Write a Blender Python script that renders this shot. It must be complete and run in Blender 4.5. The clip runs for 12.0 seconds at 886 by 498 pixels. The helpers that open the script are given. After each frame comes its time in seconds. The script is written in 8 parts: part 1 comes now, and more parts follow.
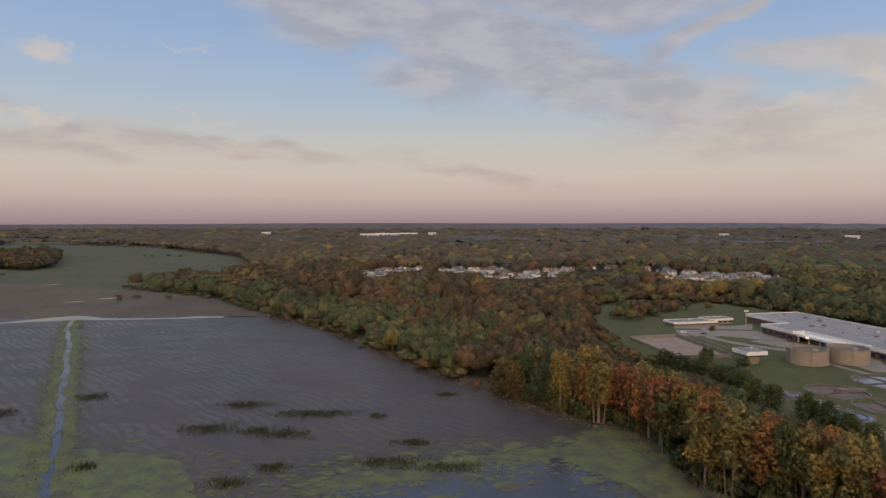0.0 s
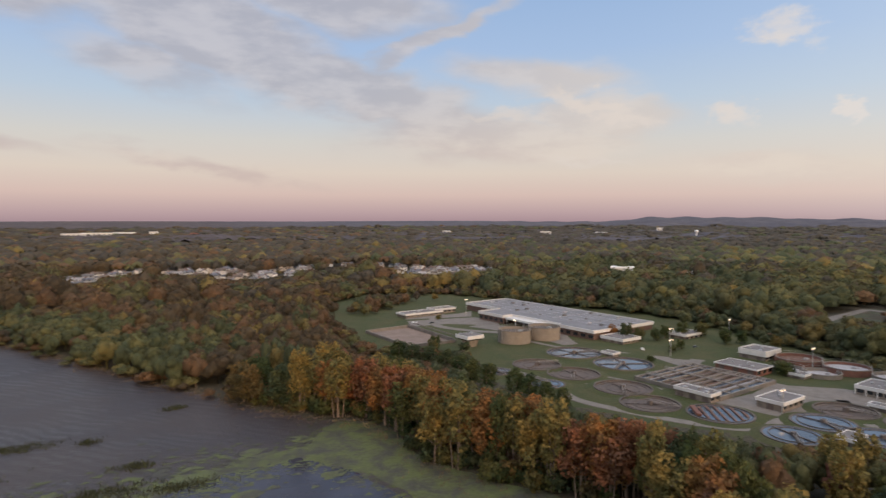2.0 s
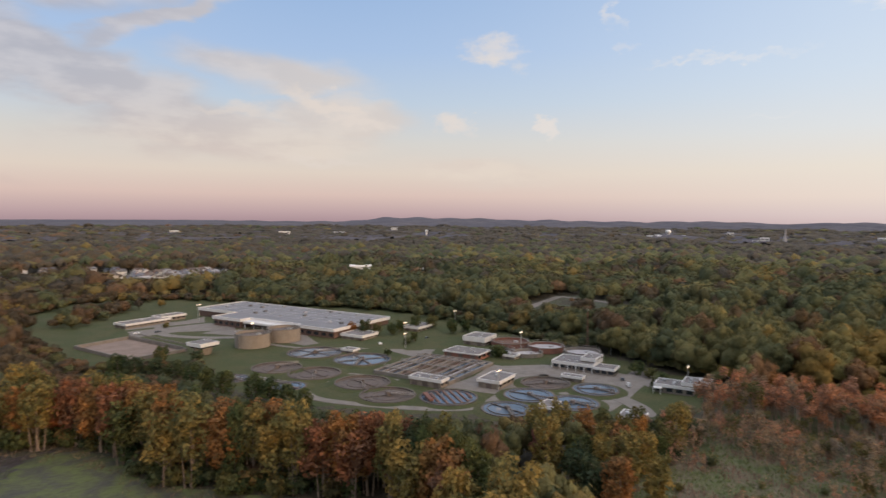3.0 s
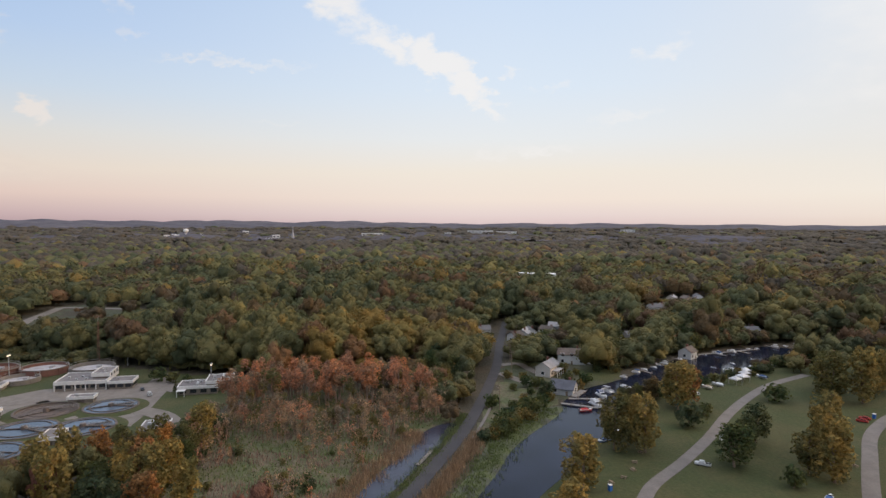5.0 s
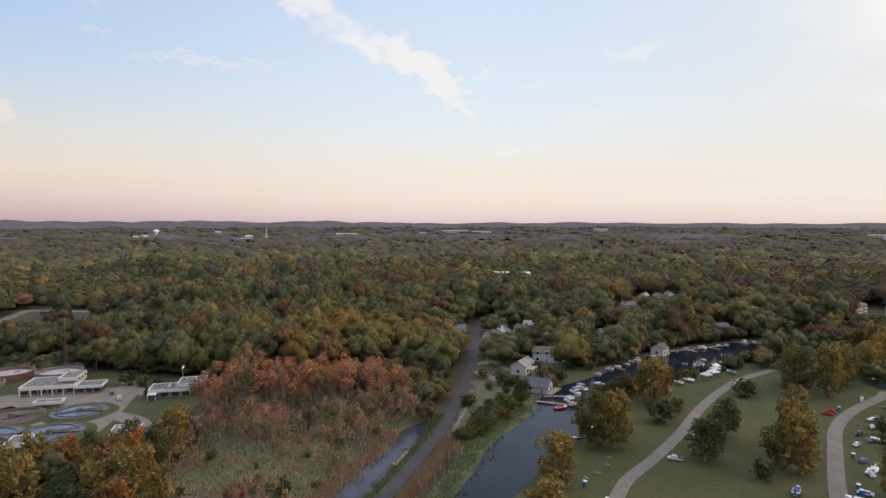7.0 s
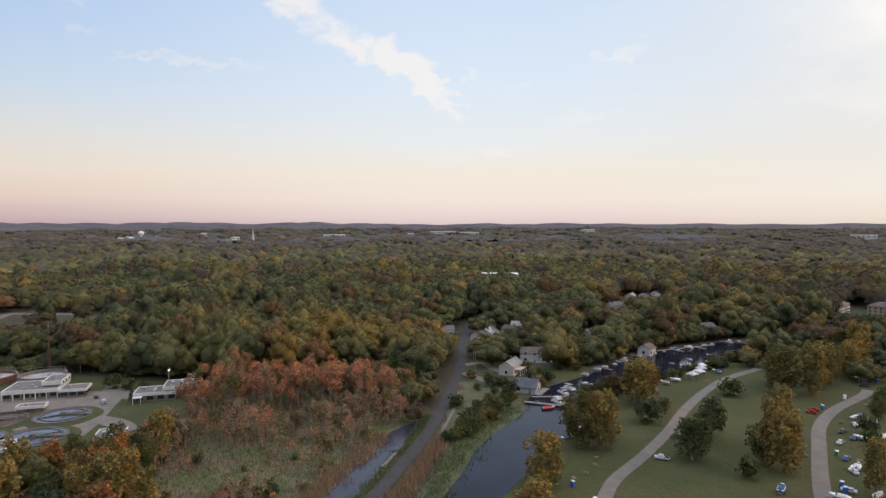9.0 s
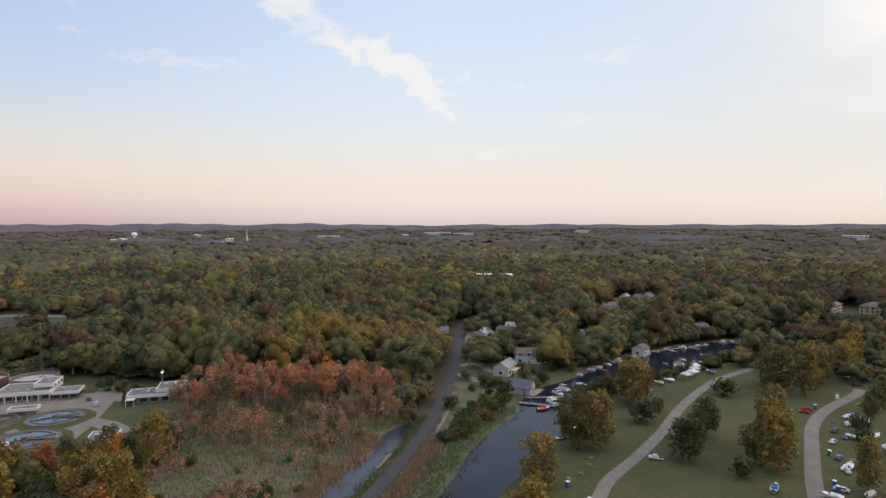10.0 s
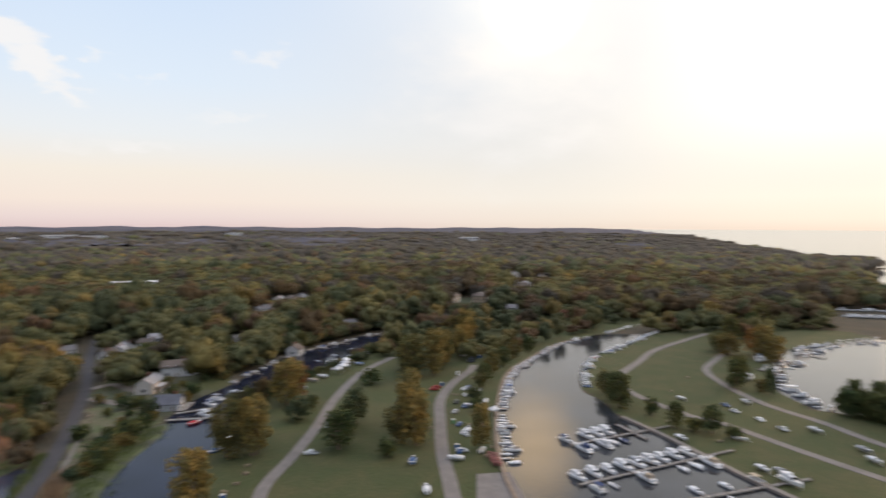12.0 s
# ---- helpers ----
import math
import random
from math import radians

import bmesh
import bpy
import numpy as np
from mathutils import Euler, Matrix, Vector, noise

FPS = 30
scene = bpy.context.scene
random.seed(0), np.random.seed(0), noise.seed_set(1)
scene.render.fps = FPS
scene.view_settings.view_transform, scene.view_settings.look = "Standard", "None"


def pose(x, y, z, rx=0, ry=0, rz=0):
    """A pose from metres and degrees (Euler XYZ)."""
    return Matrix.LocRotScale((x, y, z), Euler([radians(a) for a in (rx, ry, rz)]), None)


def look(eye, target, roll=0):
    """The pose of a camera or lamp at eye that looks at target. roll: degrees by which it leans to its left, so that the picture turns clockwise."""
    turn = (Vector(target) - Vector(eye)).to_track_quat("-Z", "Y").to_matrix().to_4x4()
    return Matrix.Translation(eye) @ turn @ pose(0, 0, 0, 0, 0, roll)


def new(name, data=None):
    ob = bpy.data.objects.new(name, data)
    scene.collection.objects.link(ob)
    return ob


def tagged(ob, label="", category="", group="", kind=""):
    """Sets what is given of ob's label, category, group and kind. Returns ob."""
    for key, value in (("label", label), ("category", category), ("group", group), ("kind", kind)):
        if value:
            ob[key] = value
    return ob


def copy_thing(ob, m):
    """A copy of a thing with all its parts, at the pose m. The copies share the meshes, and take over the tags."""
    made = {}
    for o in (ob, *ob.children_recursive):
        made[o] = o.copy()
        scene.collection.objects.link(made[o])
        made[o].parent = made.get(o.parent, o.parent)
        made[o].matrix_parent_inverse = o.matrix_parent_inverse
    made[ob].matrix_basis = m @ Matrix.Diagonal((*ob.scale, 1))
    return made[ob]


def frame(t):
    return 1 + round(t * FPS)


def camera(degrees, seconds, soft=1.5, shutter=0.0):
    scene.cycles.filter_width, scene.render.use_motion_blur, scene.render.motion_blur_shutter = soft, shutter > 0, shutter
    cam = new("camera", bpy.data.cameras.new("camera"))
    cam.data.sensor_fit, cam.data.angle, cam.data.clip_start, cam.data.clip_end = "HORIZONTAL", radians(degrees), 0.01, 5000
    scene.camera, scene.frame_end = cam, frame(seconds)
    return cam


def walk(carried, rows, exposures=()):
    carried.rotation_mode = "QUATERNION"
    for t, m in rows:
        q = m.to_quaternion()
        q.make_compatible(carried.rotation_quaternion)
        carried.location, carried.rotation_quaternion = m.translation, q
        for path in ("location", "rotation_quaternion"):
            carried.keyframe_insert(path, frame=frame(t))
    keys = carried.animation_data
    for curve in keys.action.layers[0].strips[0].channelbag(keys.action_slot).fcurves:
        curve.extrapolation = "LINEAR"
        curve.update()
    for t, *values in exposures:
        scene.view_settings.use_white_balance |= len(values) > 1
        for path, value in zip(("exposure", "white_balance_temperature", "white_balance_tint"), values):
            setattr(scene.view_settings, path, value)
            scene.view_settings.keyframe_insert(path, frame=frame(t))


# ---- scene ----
UNIT = 1.3  # metres in one unit of the plan
EYE = 65.0  # the eye's height in the plan's units
# Seconds, yaw, pitch and roll in degrees: the camera hovers and turns.
PATH = [
    (0, 0.00, -2.59, -0.01),
    (0.5, -3.58, -2.63, -0.06),
    (1, -6.08, -2.71, -0.15),
    (1.5, -13.76, -2.73, -0.08),
    (2, -24.14, -2.77, 0.02),
    (2.5, -35.36, -2.76, 0.22),
    (3, -48.03, -2.70, 0.42),
    (3.5, -61.72, -2.63, 0.58),
    (3.7, -68.37, -2.60, 0.59),
    (5.3, -91.80, -2.59, 0.09),
    (5.5, -92.03, -2.60, 0.06),
    (6, -92.49, -2.61, 0.03),
    (6.5, -92.81, -2.61, -0.02),
    (7, -93.05, -2.61, -0.03),
    (9, -94.18, -2.51, -0.13),
    (9.5, -94.43, -2.48, -0.15),
    (10, -94.70, -2.42, -0.19),
    (10.5, -94.95, -2.37, -0.21),
    (11, -95.19, -2.35, -0.22),
    (11.4, -95.95, -2.34, -0.20),
    (11.5, -98.21, -2.35, -0.12),
    (11.6, -102.70, -2.31, -0.06),
    (11.7, -108.30, -2.27, 0.02),
    (11.85, -117.10, -2.22, 0.12),
    (12, -126.13, -2.18, 0.21),
]
cam = camera(71.4, 12.0, soft=1.45, shutter=0.2)
walk(cam, [(t, pose(0, 0, EYE * UNIT, 90 + pitch, 0, yaw) @ pose(0, 0, 0, 0, 0, roll)) for t, yaw, pitch, roll in PATH],
     [(0.0, -0.32), (1.0, -0.24), (2.2, -0.05), (3.5, -0.02), (5.5, 0.06), (11.3, 0.08), (12.0, 0.12)])

# ---- colour and node helpers ----
def lin(v):
    v /= 255.0
    return v / 12.92 if v <= 0.04045 else ((v + 0.055) / 1.055) ** 2.4


def rgb(r, g, b):
    return (lin(r), lin(g), lin(b), 1.0)


class Nodes:
    """A short way to write node trees."""

    def __init__(self, tree):
        self.t = tree

    def node(self, kind, operation=None, interpolation_type=None, data_type=None, blend_type=None, vector_type=None, attribute_name=None, use_clamp=False):
        n = self.t.nodes.new(kind)
        if operation:
            n.operation = operation
        if interpolation_type:
            n.interpolation_type = interpolation_type
        if data_type:
            n.data_type = data_type
        if blend_type:
            n.blend_type = blend_type
        if vector_type:
            n.vector_type = vector_type
        if attribute_name:
            n.attribute_name = attribute_name
        if use_clamp:
            n.use_clamp = True
        return n

    def put(self, socket, value):
        if isinstance(value, bpy.types.NodeSocket):
            self.t.links.new(value, socket)
        elif value is not None:
            socket.default_value = value

    def math(self, op, a, b=None, c=None, clamp=False):
        n = self.node("ShaderNodeMath", operation=op, use_clamp=clamp)
        for s, v in zip(n.inputs, (a, b, c)):
            self.put(s, v)
        return n.outputs[0]

    def span(self, v, a, b, c=0.0, d=1.0, smooth=True):
        n = self.node("ShaderNodeMapRange", interpolation_type="SMOOTHSTEP" if smooth else "LINEAR")
        for s, x in zip(n.inputs, (v, a, b, c, d)):
            self.put(s, x)
        return n.outputs[0]

    def mix(self, f, a, b, blend="MIX"):
        n = self.node("ShaderNodeMix", data_type="RGBA", blend_type=blend)
        self.put(n.inputs[0], f)
        self.put(n.inputs[6], a)
        self.put(n.inputs[7], b)
        return n.outputs[2]

    def ramp(self, f, stops, mode="LINEAR"):
        n = self.node("ShaderNodeValToRGB")
        n.color_ramp.interpolation = mode
        els = n.color_ramp.elements
        while len(els) < len(stops):
            els.new(0.5)
        for e, (p, col) in zip(els, stops):
            e.position, e.color = p, col
        self.put(n.inputs[0], f)
        return n.outputs[0]

    def noise(self, vector, scale, detail=4.0, rough=0.55, distort=0.0, out=0):
        n = self.node("ShaderNodeTexNoise")
        self.put(n.inputs["Vector"], vector)
        n.inputs["Scale"].default_value, n.inputs["Detail"].default_value = scale, detail
        n.inputs["Roughness"].default_value, n.inputs["Distortion"].default_value = rough, distort
        return n.outputs[out]

    def join(self, x, y, z):
        n = self.node("ShaderNodeCombineXYZ")
        for s, v in zip(n.inputs, (x, y, z)):
            self.put(s, v)
        return n.outputs[0]


# ---- sky, sun, exposure ----
SUN_AZIMUTH, SUN_HEIGHT = 179.0, 7.0  # degrees clockwise from +y, and above the horizon
world = bpy.data.worlds.new("evening_sky")
scene.world = world
world.use_nodes = True
world.node_tree.nodes.clear()


def evening_sky():
    w = Nodes(world.node_tree)
    way = w.node("ShaderNodeTexCoord").outputs["Generated"]
    sep = w.node("ShaderNodeSeparateXYZ")
    w.put(sep.inputs[0], way)
    x, y, z = sep.outputs
    height = w.math("MULTIPLY", w.math("ARCSINE", z), 57.2958)
    azimuth = w.math("MULTIPLY", w.math("ARCTAN2", x, y), 57.2958)
    sunward = w.math("COSINE", w.math("MULTIPLY", w.math("SUBTRACT", azimuth, SUN_AZIMUTH), 0.0174533))
    level = w.span(height, -4.0, 46.0, smooth=False)

    def stops(rows):
        return [((h + 4.0) / 50.0, rgb(*c)) for h, c in rows]

    away = w.ramp(level, stops([(-1, (150, 124, 136)), (0.6, (190, 163, 165)), (2.2, (218, 192, 183)), (4.2, (224, 209, 196)),
                                (7, (214, 211, 206)), (10.5, (190, 206, 223)), (15, (169, 194, 228)), (20, (155, 184, 223)), (30, (190, 202, 222)), (45, (222, 225, 232))]))
    side = w.ramp(level, stops([(-1, (208, 180, 182)), (0.6, (228, 210, 206)), (2, (238, 223, 211)), (4.5, (237, 228, 216)),
                                (7.5, (228, 231, 233)), (12, (216, 228, 241)), (20, (202, 219, 241)), (30, (205, 220, 240)), (45, (228, 232, 238))]))
    near = w.ramp(level, stops([(-1, (226, 205, 190)), (0.6, (237, 224, 210)), (2.5, (238, 231, 220)), (6, (229, 226, 221)),
                                (12, (225, 225, 226)), (22, (224, 227, 232)), (45, (240, 240, 242))]))
    sky = w.mix(w.span(sunward, -0.85, 0.15), away, side)
    sky = w.mix(w.span(sunward, 0.2, 0.82), sky, near)

    # Clouds: soft drifts at their bearing and height, broken up by noise.
    place = w.join(azimuth, height, 0.0)
    fine = w.noise(w.join(azimuth, w.math("MULTIPLY", height, 2.4), 0.0), 0.13, 6.0, 0.5, out=1)
    warp = w.node("ShaderNodeVectorMath", operation="MULTIPLY_ADD")
    w.put(warp.inputs[0], fine)
    warp.inputs[1].default_value, warp.inputs[2].default_value = (9.0, 4.0, 0.0), (-4.5, -2.0, 0.0)
    bent = w.node("ShaderNodeVectorMath", operation="ADD")
    w.put(bent.inputs[0], place)
    w.put(bent.inputs[1], warp.outputs[0])

    tiny = w.noise(w.join(azimuth, w.math("MULTIPLY", height, 1.6), 2.0), 0.3, 7.0, 0.58, out=1)
    twist = w.node("ShaderNodeVectorMath", operation="MULTIPLY_ADD")
    w.put(twist.inputs[0], tiny)
    twist.inputs[1].default_value, twist.inputs[2].default_value = (9.0, 5.0, 0.0), (-4.5, -2.5, 0.0)
    torn = w.node("ShaderNodeVectorMath", operation="ADD")
    w.put(torn.inputs[0], place)
    w.put(torn.inputs[1], twist.outputs[0])

    def drift(at, size, lean, weight, field=bent):
        m = w.node("ShaderNodeMapping", vector_type="TEXTURE")
        w.put(m.inputs[0], field.outputs[0])
        m.inputs[1].default_value, m.inputs[2].default_value, m.inputs[3].default_value = (*at, 0), (0, 0, radians(lean)), (*size, 1)
        n = w.node("ShaderNodeVectorMath", operation="LENGTH")
        w.put(n.inputs[0], m.outputs[0])
        return w.math("MULTIPLY", w.span(n.outputs["Value"], 1.4, 0.1), weight)

    def drifts(rows, field=bent):
        total = None
        for row in rows:
            one = drift(*row, field)
            total = one if total is None else w.math("MAXIMUM", total, one)
        return total

    grey = drifts([((-9, 19), (10, 4.2), 0, 0.95), ((12, 19.5), (15, 3.4), -6, 0.85), ((33, 12.6), (9, 2.2), -8, 0.7), ((-2, 12.6), (9, 2.0), -16, 0.6), ((4, 15.5), (13, 4.4), -14, 1.0), ((18, 11.2), (14, 3.0), -14, 0.95), ((29, 7.4), (15, 2.7), 0, 0.85),
                   ((-31, 6.4), (8, 1.5), 2, 0.9), ((-20, 6.6), (12, 1.3), -6, 0.9), ((-40, 9), (7, 1.4), 0, 0.6), ((38, 9.0), (8, 2.2), 0, 0.8), ((3, 4.4), (12, 1.0), -10, 0.55),
                   ((24, 16.5), (11, 1.0), 22, 0.7), ((51, 4.6), (8, 1.4), -4, 0.6)])
    white = drifts([((-32.5, 13.2), (2.8, 1.2), -4, 0.8), ((-22, 14.4), (6, 0.5), -6, 0.55), ((-33, 8.1), (3.2, 0.8), -3, 0.8), ((-20.6, 8.5), (5, 0.6), -4, 0.6), ((52, 15.0), (3.4, 1.6), 4, 0.9), ((54.6, 13.8), (2.2, 1.2), 0, 0.7),
                    ((49.2, 8.8), (1.9, 1.9), 20, 0.85), ((57, 8.3), (1.4, 1.3), 0, 0.75), ((63.2, 17.6), (1.0, 1.9), 10, 0.6), ((65, 15.2), (1.2, 0.7), 0, 0.5), ((72.6, 13.5), (9, 0.55), 2, 0.7), ((75, 8.6), (4, 0.5), 0, 0.4),
                    ((37, 10.2), (6, 1.1), -12, 0.85), ((41, 8.6), (4, 1.2), -10, 0.8), ((30, 9.6), (6, 0.9), -4, 0.7), ((34, 5.6), (9, 0.9), -4, 0.6),
                    ((81, 19.0), (4.6, 2.2), -25, 1.0), ((85.4, 15.9), (3.6, 1.8), -30, 1.0), ((90, 14.4), (3.8, 1.5), -28, 1.0), ((93, 12.3), (3.0, 1.3), -32, 1.0),
                    ((95.2, 10.8), (2.4, 1.1), -38, 0.9), ((97.3, 13.3), (1.8, 0.7), 10, 0.6), ((100.9, 12.2), (2.4, 0.6), 8, 0.55), ((109.7, 14.4), (2.8, 1.1), 18, 0.85),
                    ((98, 6.5), (8, 0.7), 3, 0.6), ((107, 9.3), (5, 0.9), 12, 0.6), ((132, 12), (17, 12), 0, 0.6)], torn)
    body = w.noise(w.join(azimuth, w.math("MULTIPLY", height, 2.2), 4.0), 0.16, 7.0, 0.52)
    high = w.math("MULTIPLY", w.span(height, 22, 34), w.span(w.noise(way, 3.0, 6.0, 0.6), 0.48, 0.66))
    grey_mask = w.span(w.math("MULTIPLY", grey, w.math("ADD", body, 0.5)), 0.06, 0.66)
    white_mask = w.span(w.math("MULTIPLY", white, w.math("MULTIPLY", body, 1.9)), 0.22, 0.95)
    shade = w.noise(w.join(azimuth, w.math("MULTIPLY", height, 3.0), 9.0), 0.2, 6.0, 0.55)
    low = w.span(height, 3.0, 12.0)
    grey_tone = w.mix(w.span(shade, 0.38, 0.66), w.mix(low, rgb(204, 184, 178), rgb(182, 179, 186)), w.mix(low, rgb(224, 208, 195), rgb(204, 199, 202)))
    grey_tone = w.mix(w.math("MULTIPLY", w.span(azimuth, 14.0, 42.0), 0.65), grey_tone, rgb(232, 219, 206))
    white_tone = w.mix(w.span(sunward, -0.9, 0.0), rgb(226, 214, 205), rgb(240, 237, 235))
    sky = w.mix(w.math("MULTIPLY", grey_mask, 0.82), sky, grey_tone)
    sky = w.mix(w.math("MULTIPLY", white_mask, 0.85), sky, white_tone)
    # the thin cloud that the evening sun lights from behind
    off = w.math("MULTIPLY", w.math("ARCCOSINE", sunward), 57.2958)
    blaze = w.math("MULTIPLY", w.span(w.math("SUBTRACT", off, w.math("MULTIPLY", w.math("SUBTRACT", height, 12.0), 1.3)), 58.0, 36.0), w.span(height, 40.0, 26.0))
    sky = w.mix(1.0, sky, w.ramp(blaze, [(0.0, (1, 1, 1, 1)), (1.0, (1.12, 1.09, 1.05, 1))]), "MULTIPLY")
    spot = w.node("ShaderNodeVectorMath", operation="LENGTH")
    w.put(spot.inputs[0], w.join(w.math("DIVIDE", w.math("SUBTRACT", azimuth, 134.5), 11.0), w.math("DIVIDE", w.math("SUBTRACT", height, 20.5), 12.0), 0.0))
    sky = w.mix(1.0, sky, w.ramp(w.span(spot.outputs["Value"], 1.0, 0.0), [(0.0, (1, 1, 1, 1)), (0.55, (1.12, 1.1, 1.06, 1)), (1.0, (3.4, 2.5, 1.5, 1))]), "MULTIPLY")
    veil = w.math("MULTIPLY", w.math("MULTIPLY", w.span(off, 42.0, 20.0), w.span(height, 3.0, 11.0)), w.span(height, 40.0, 24.0))
    sky = w.mix(1.0, sky, w.ramp(veil, [(0.0, (1, 1, 1, 1)), (1.0, (1.42, 1.38, 1.3, 1))]), "MULTIPLY")
    sky = w.mix(w.math("MULTIPLY", high, 0.6), sky, rgb(196, 190, 196))

    # the glow round the low sun
    glow = w.math("MULTIPLY", w.span(sunward, 0.952, 1.0), w.span(height, 42.0, 2.0))
    sky = w.mix(1.0, sky, w.ramp(glow, [(0.0, (1, 1, 1, 1)), (1.0, (4.0, 3.0, 2.0, 1))]), "MULTIPLY")
    sky = w.mix(1.0, sky, w.ramp(w.math("MULTIPLY", w.span(sunward, 0.95, 1.0), w.span(height, 3.0, 12.0)), [(0.0, (1, 1, 1, 1)), (1.0, (2.6, 2.4, 2.1, 1))]), "MULTIPLY")
    clear = w.node("ShaderNodeTexSky")
    clear.sky_type, clear.sun_disc = "NISHITA", False
    clear.sun_elevation, clear.sun_rotation = radians(SUN_HEIGHT), radians(SUN_AZIMUTH)
    clear.altitude, clear.dust_density = 250.0, 2.0
    # unseen sky overhead, made brighter and bluer than below to add ambient light
    sky = w.mix(1.0, sky, w.ramp(w.span(height, 23.0, 50.0), [(0.0, (1, 1, 1, 1)), (1.0, (1.5, 1.52, 1.66, 1))]), "MULTIPLY")
    painted = w.node("ShaderNodeBackground")
    w.put(painted.inputs[0], sky)
    painted.inputs[1].default_value = SKY
    air = w.node("ShaderNodeBackground")
    w.put(air.inputs[0], clear.outputs[0])
    air.inputs[1].default_value = 0.002
    both = w.node("ShaderNodeAddShader")
    w.put(both.inputs[0], painted.outputs[0])
    w.put(both.inputs[1], air.outputs[0])
    out = w.node("ShaderNodeOutputWorld")
    w.put(out.inputs[0], both.outputs[0])


SKY = 1.0
evening_sky()
lamp = bpy.data.lights.new("sun", "SUN")
lamp.energy, lamp.angle, lamp.color = 0.9, radians(2.0), (1.0, 0.6, 0.34)
sun = new("sun", lamp)
a, e = radians(SUN_AZIMUTH), radians(SUN_HEIGHT)
sun.matrix_world = look((300 * math.sin(a), 300 * math.cos(a), 200), (300 * math.sin(a) - math.sin(a) * math.cos(e), 300 * math.cos(a) - math.cos(a) * math.cos(e), 200 - math.sin(e)))

# ---- materials ----
def surface(name, colour, rough=0.8, metal=0.0, coarse=0.0, grain=0.0, size=1.0, spread=0.25, bump=0.0, second=None, vary=0.0, spec=0.3, island=0.0):
    """A worn surface: base colour, stains about `coarse` metres across, grain about `size` metres across; second: the stains' colour."""
    m = bpy.data.materials.new(name)
    m.use_nodes = True
    n = Nodes(m.node_tree)
    bsdf = m.node_tree.nodes["Principled BSDF"]
    place = n.node("ShaderNodeNewGeometry").outputs["Position"]
    tint = (*colour, 1.0)
    col = None
    if coarse:
        f = n.span(n.noise(place, 1.0 / coarse, 5.0, 0.6, 0.3), 0.35, 0.68)
        col = n.mix(f, tint, (*(second or tuple(c * (1 - spread) for c in colour)), 1.0))
    if grain:
        g = n.noise(place, 1.0 / size, 4.0, 0.65)
        col = n.mix(1.0, col or tint, n.ramp(g, [(0.25, (1 - grain,) * 3 + (1,)), (0.75, (1 + grain,) * 3 + (1,))]), "MULTIPLY")
    if vary:
        r = n.node("ShaderNodeObjectInfo").outputs["Random"]
        col = n.mix(1.0, col or tint, n.ramp(r, [(0.0, (1 - vary,) * 3 + (1,)), (1.0, (1 + vary,) * 3 + (1,))]), "MULTIPLY")
    if island:
        r = n.node("ShaderNodeNewGeometry").outputs["Random Per Island"]
        col = n.mix(1.0, col or tint, n.ramp(r, [(0.0, (1 - island,) * 3 + (1,)), (1.0, (1 + island,) * 3 + (1,))]), "MULTIPLY")
    n.put(bsdf.inputs["Base Color"], col or tint)
    bsdf.inputs["Roughness"].default_value, bsdf.inputs["Metallic"].default_value = rough, metal
    bsdf.inputs["Specular IOR Level"].default_value = spec
    if bump:
        b = n.node("ShaderNodeBump")
        b.inputs["Strength"].default_value, b.inputs["Distance"].default_value = bump, size
        n.put(b.inputs["Height"], n.noise(place, 1.0 / size, 5.0, 0.6))
        n.put(bsdf.inputs["Normal"], b.outputs[0])
    return m


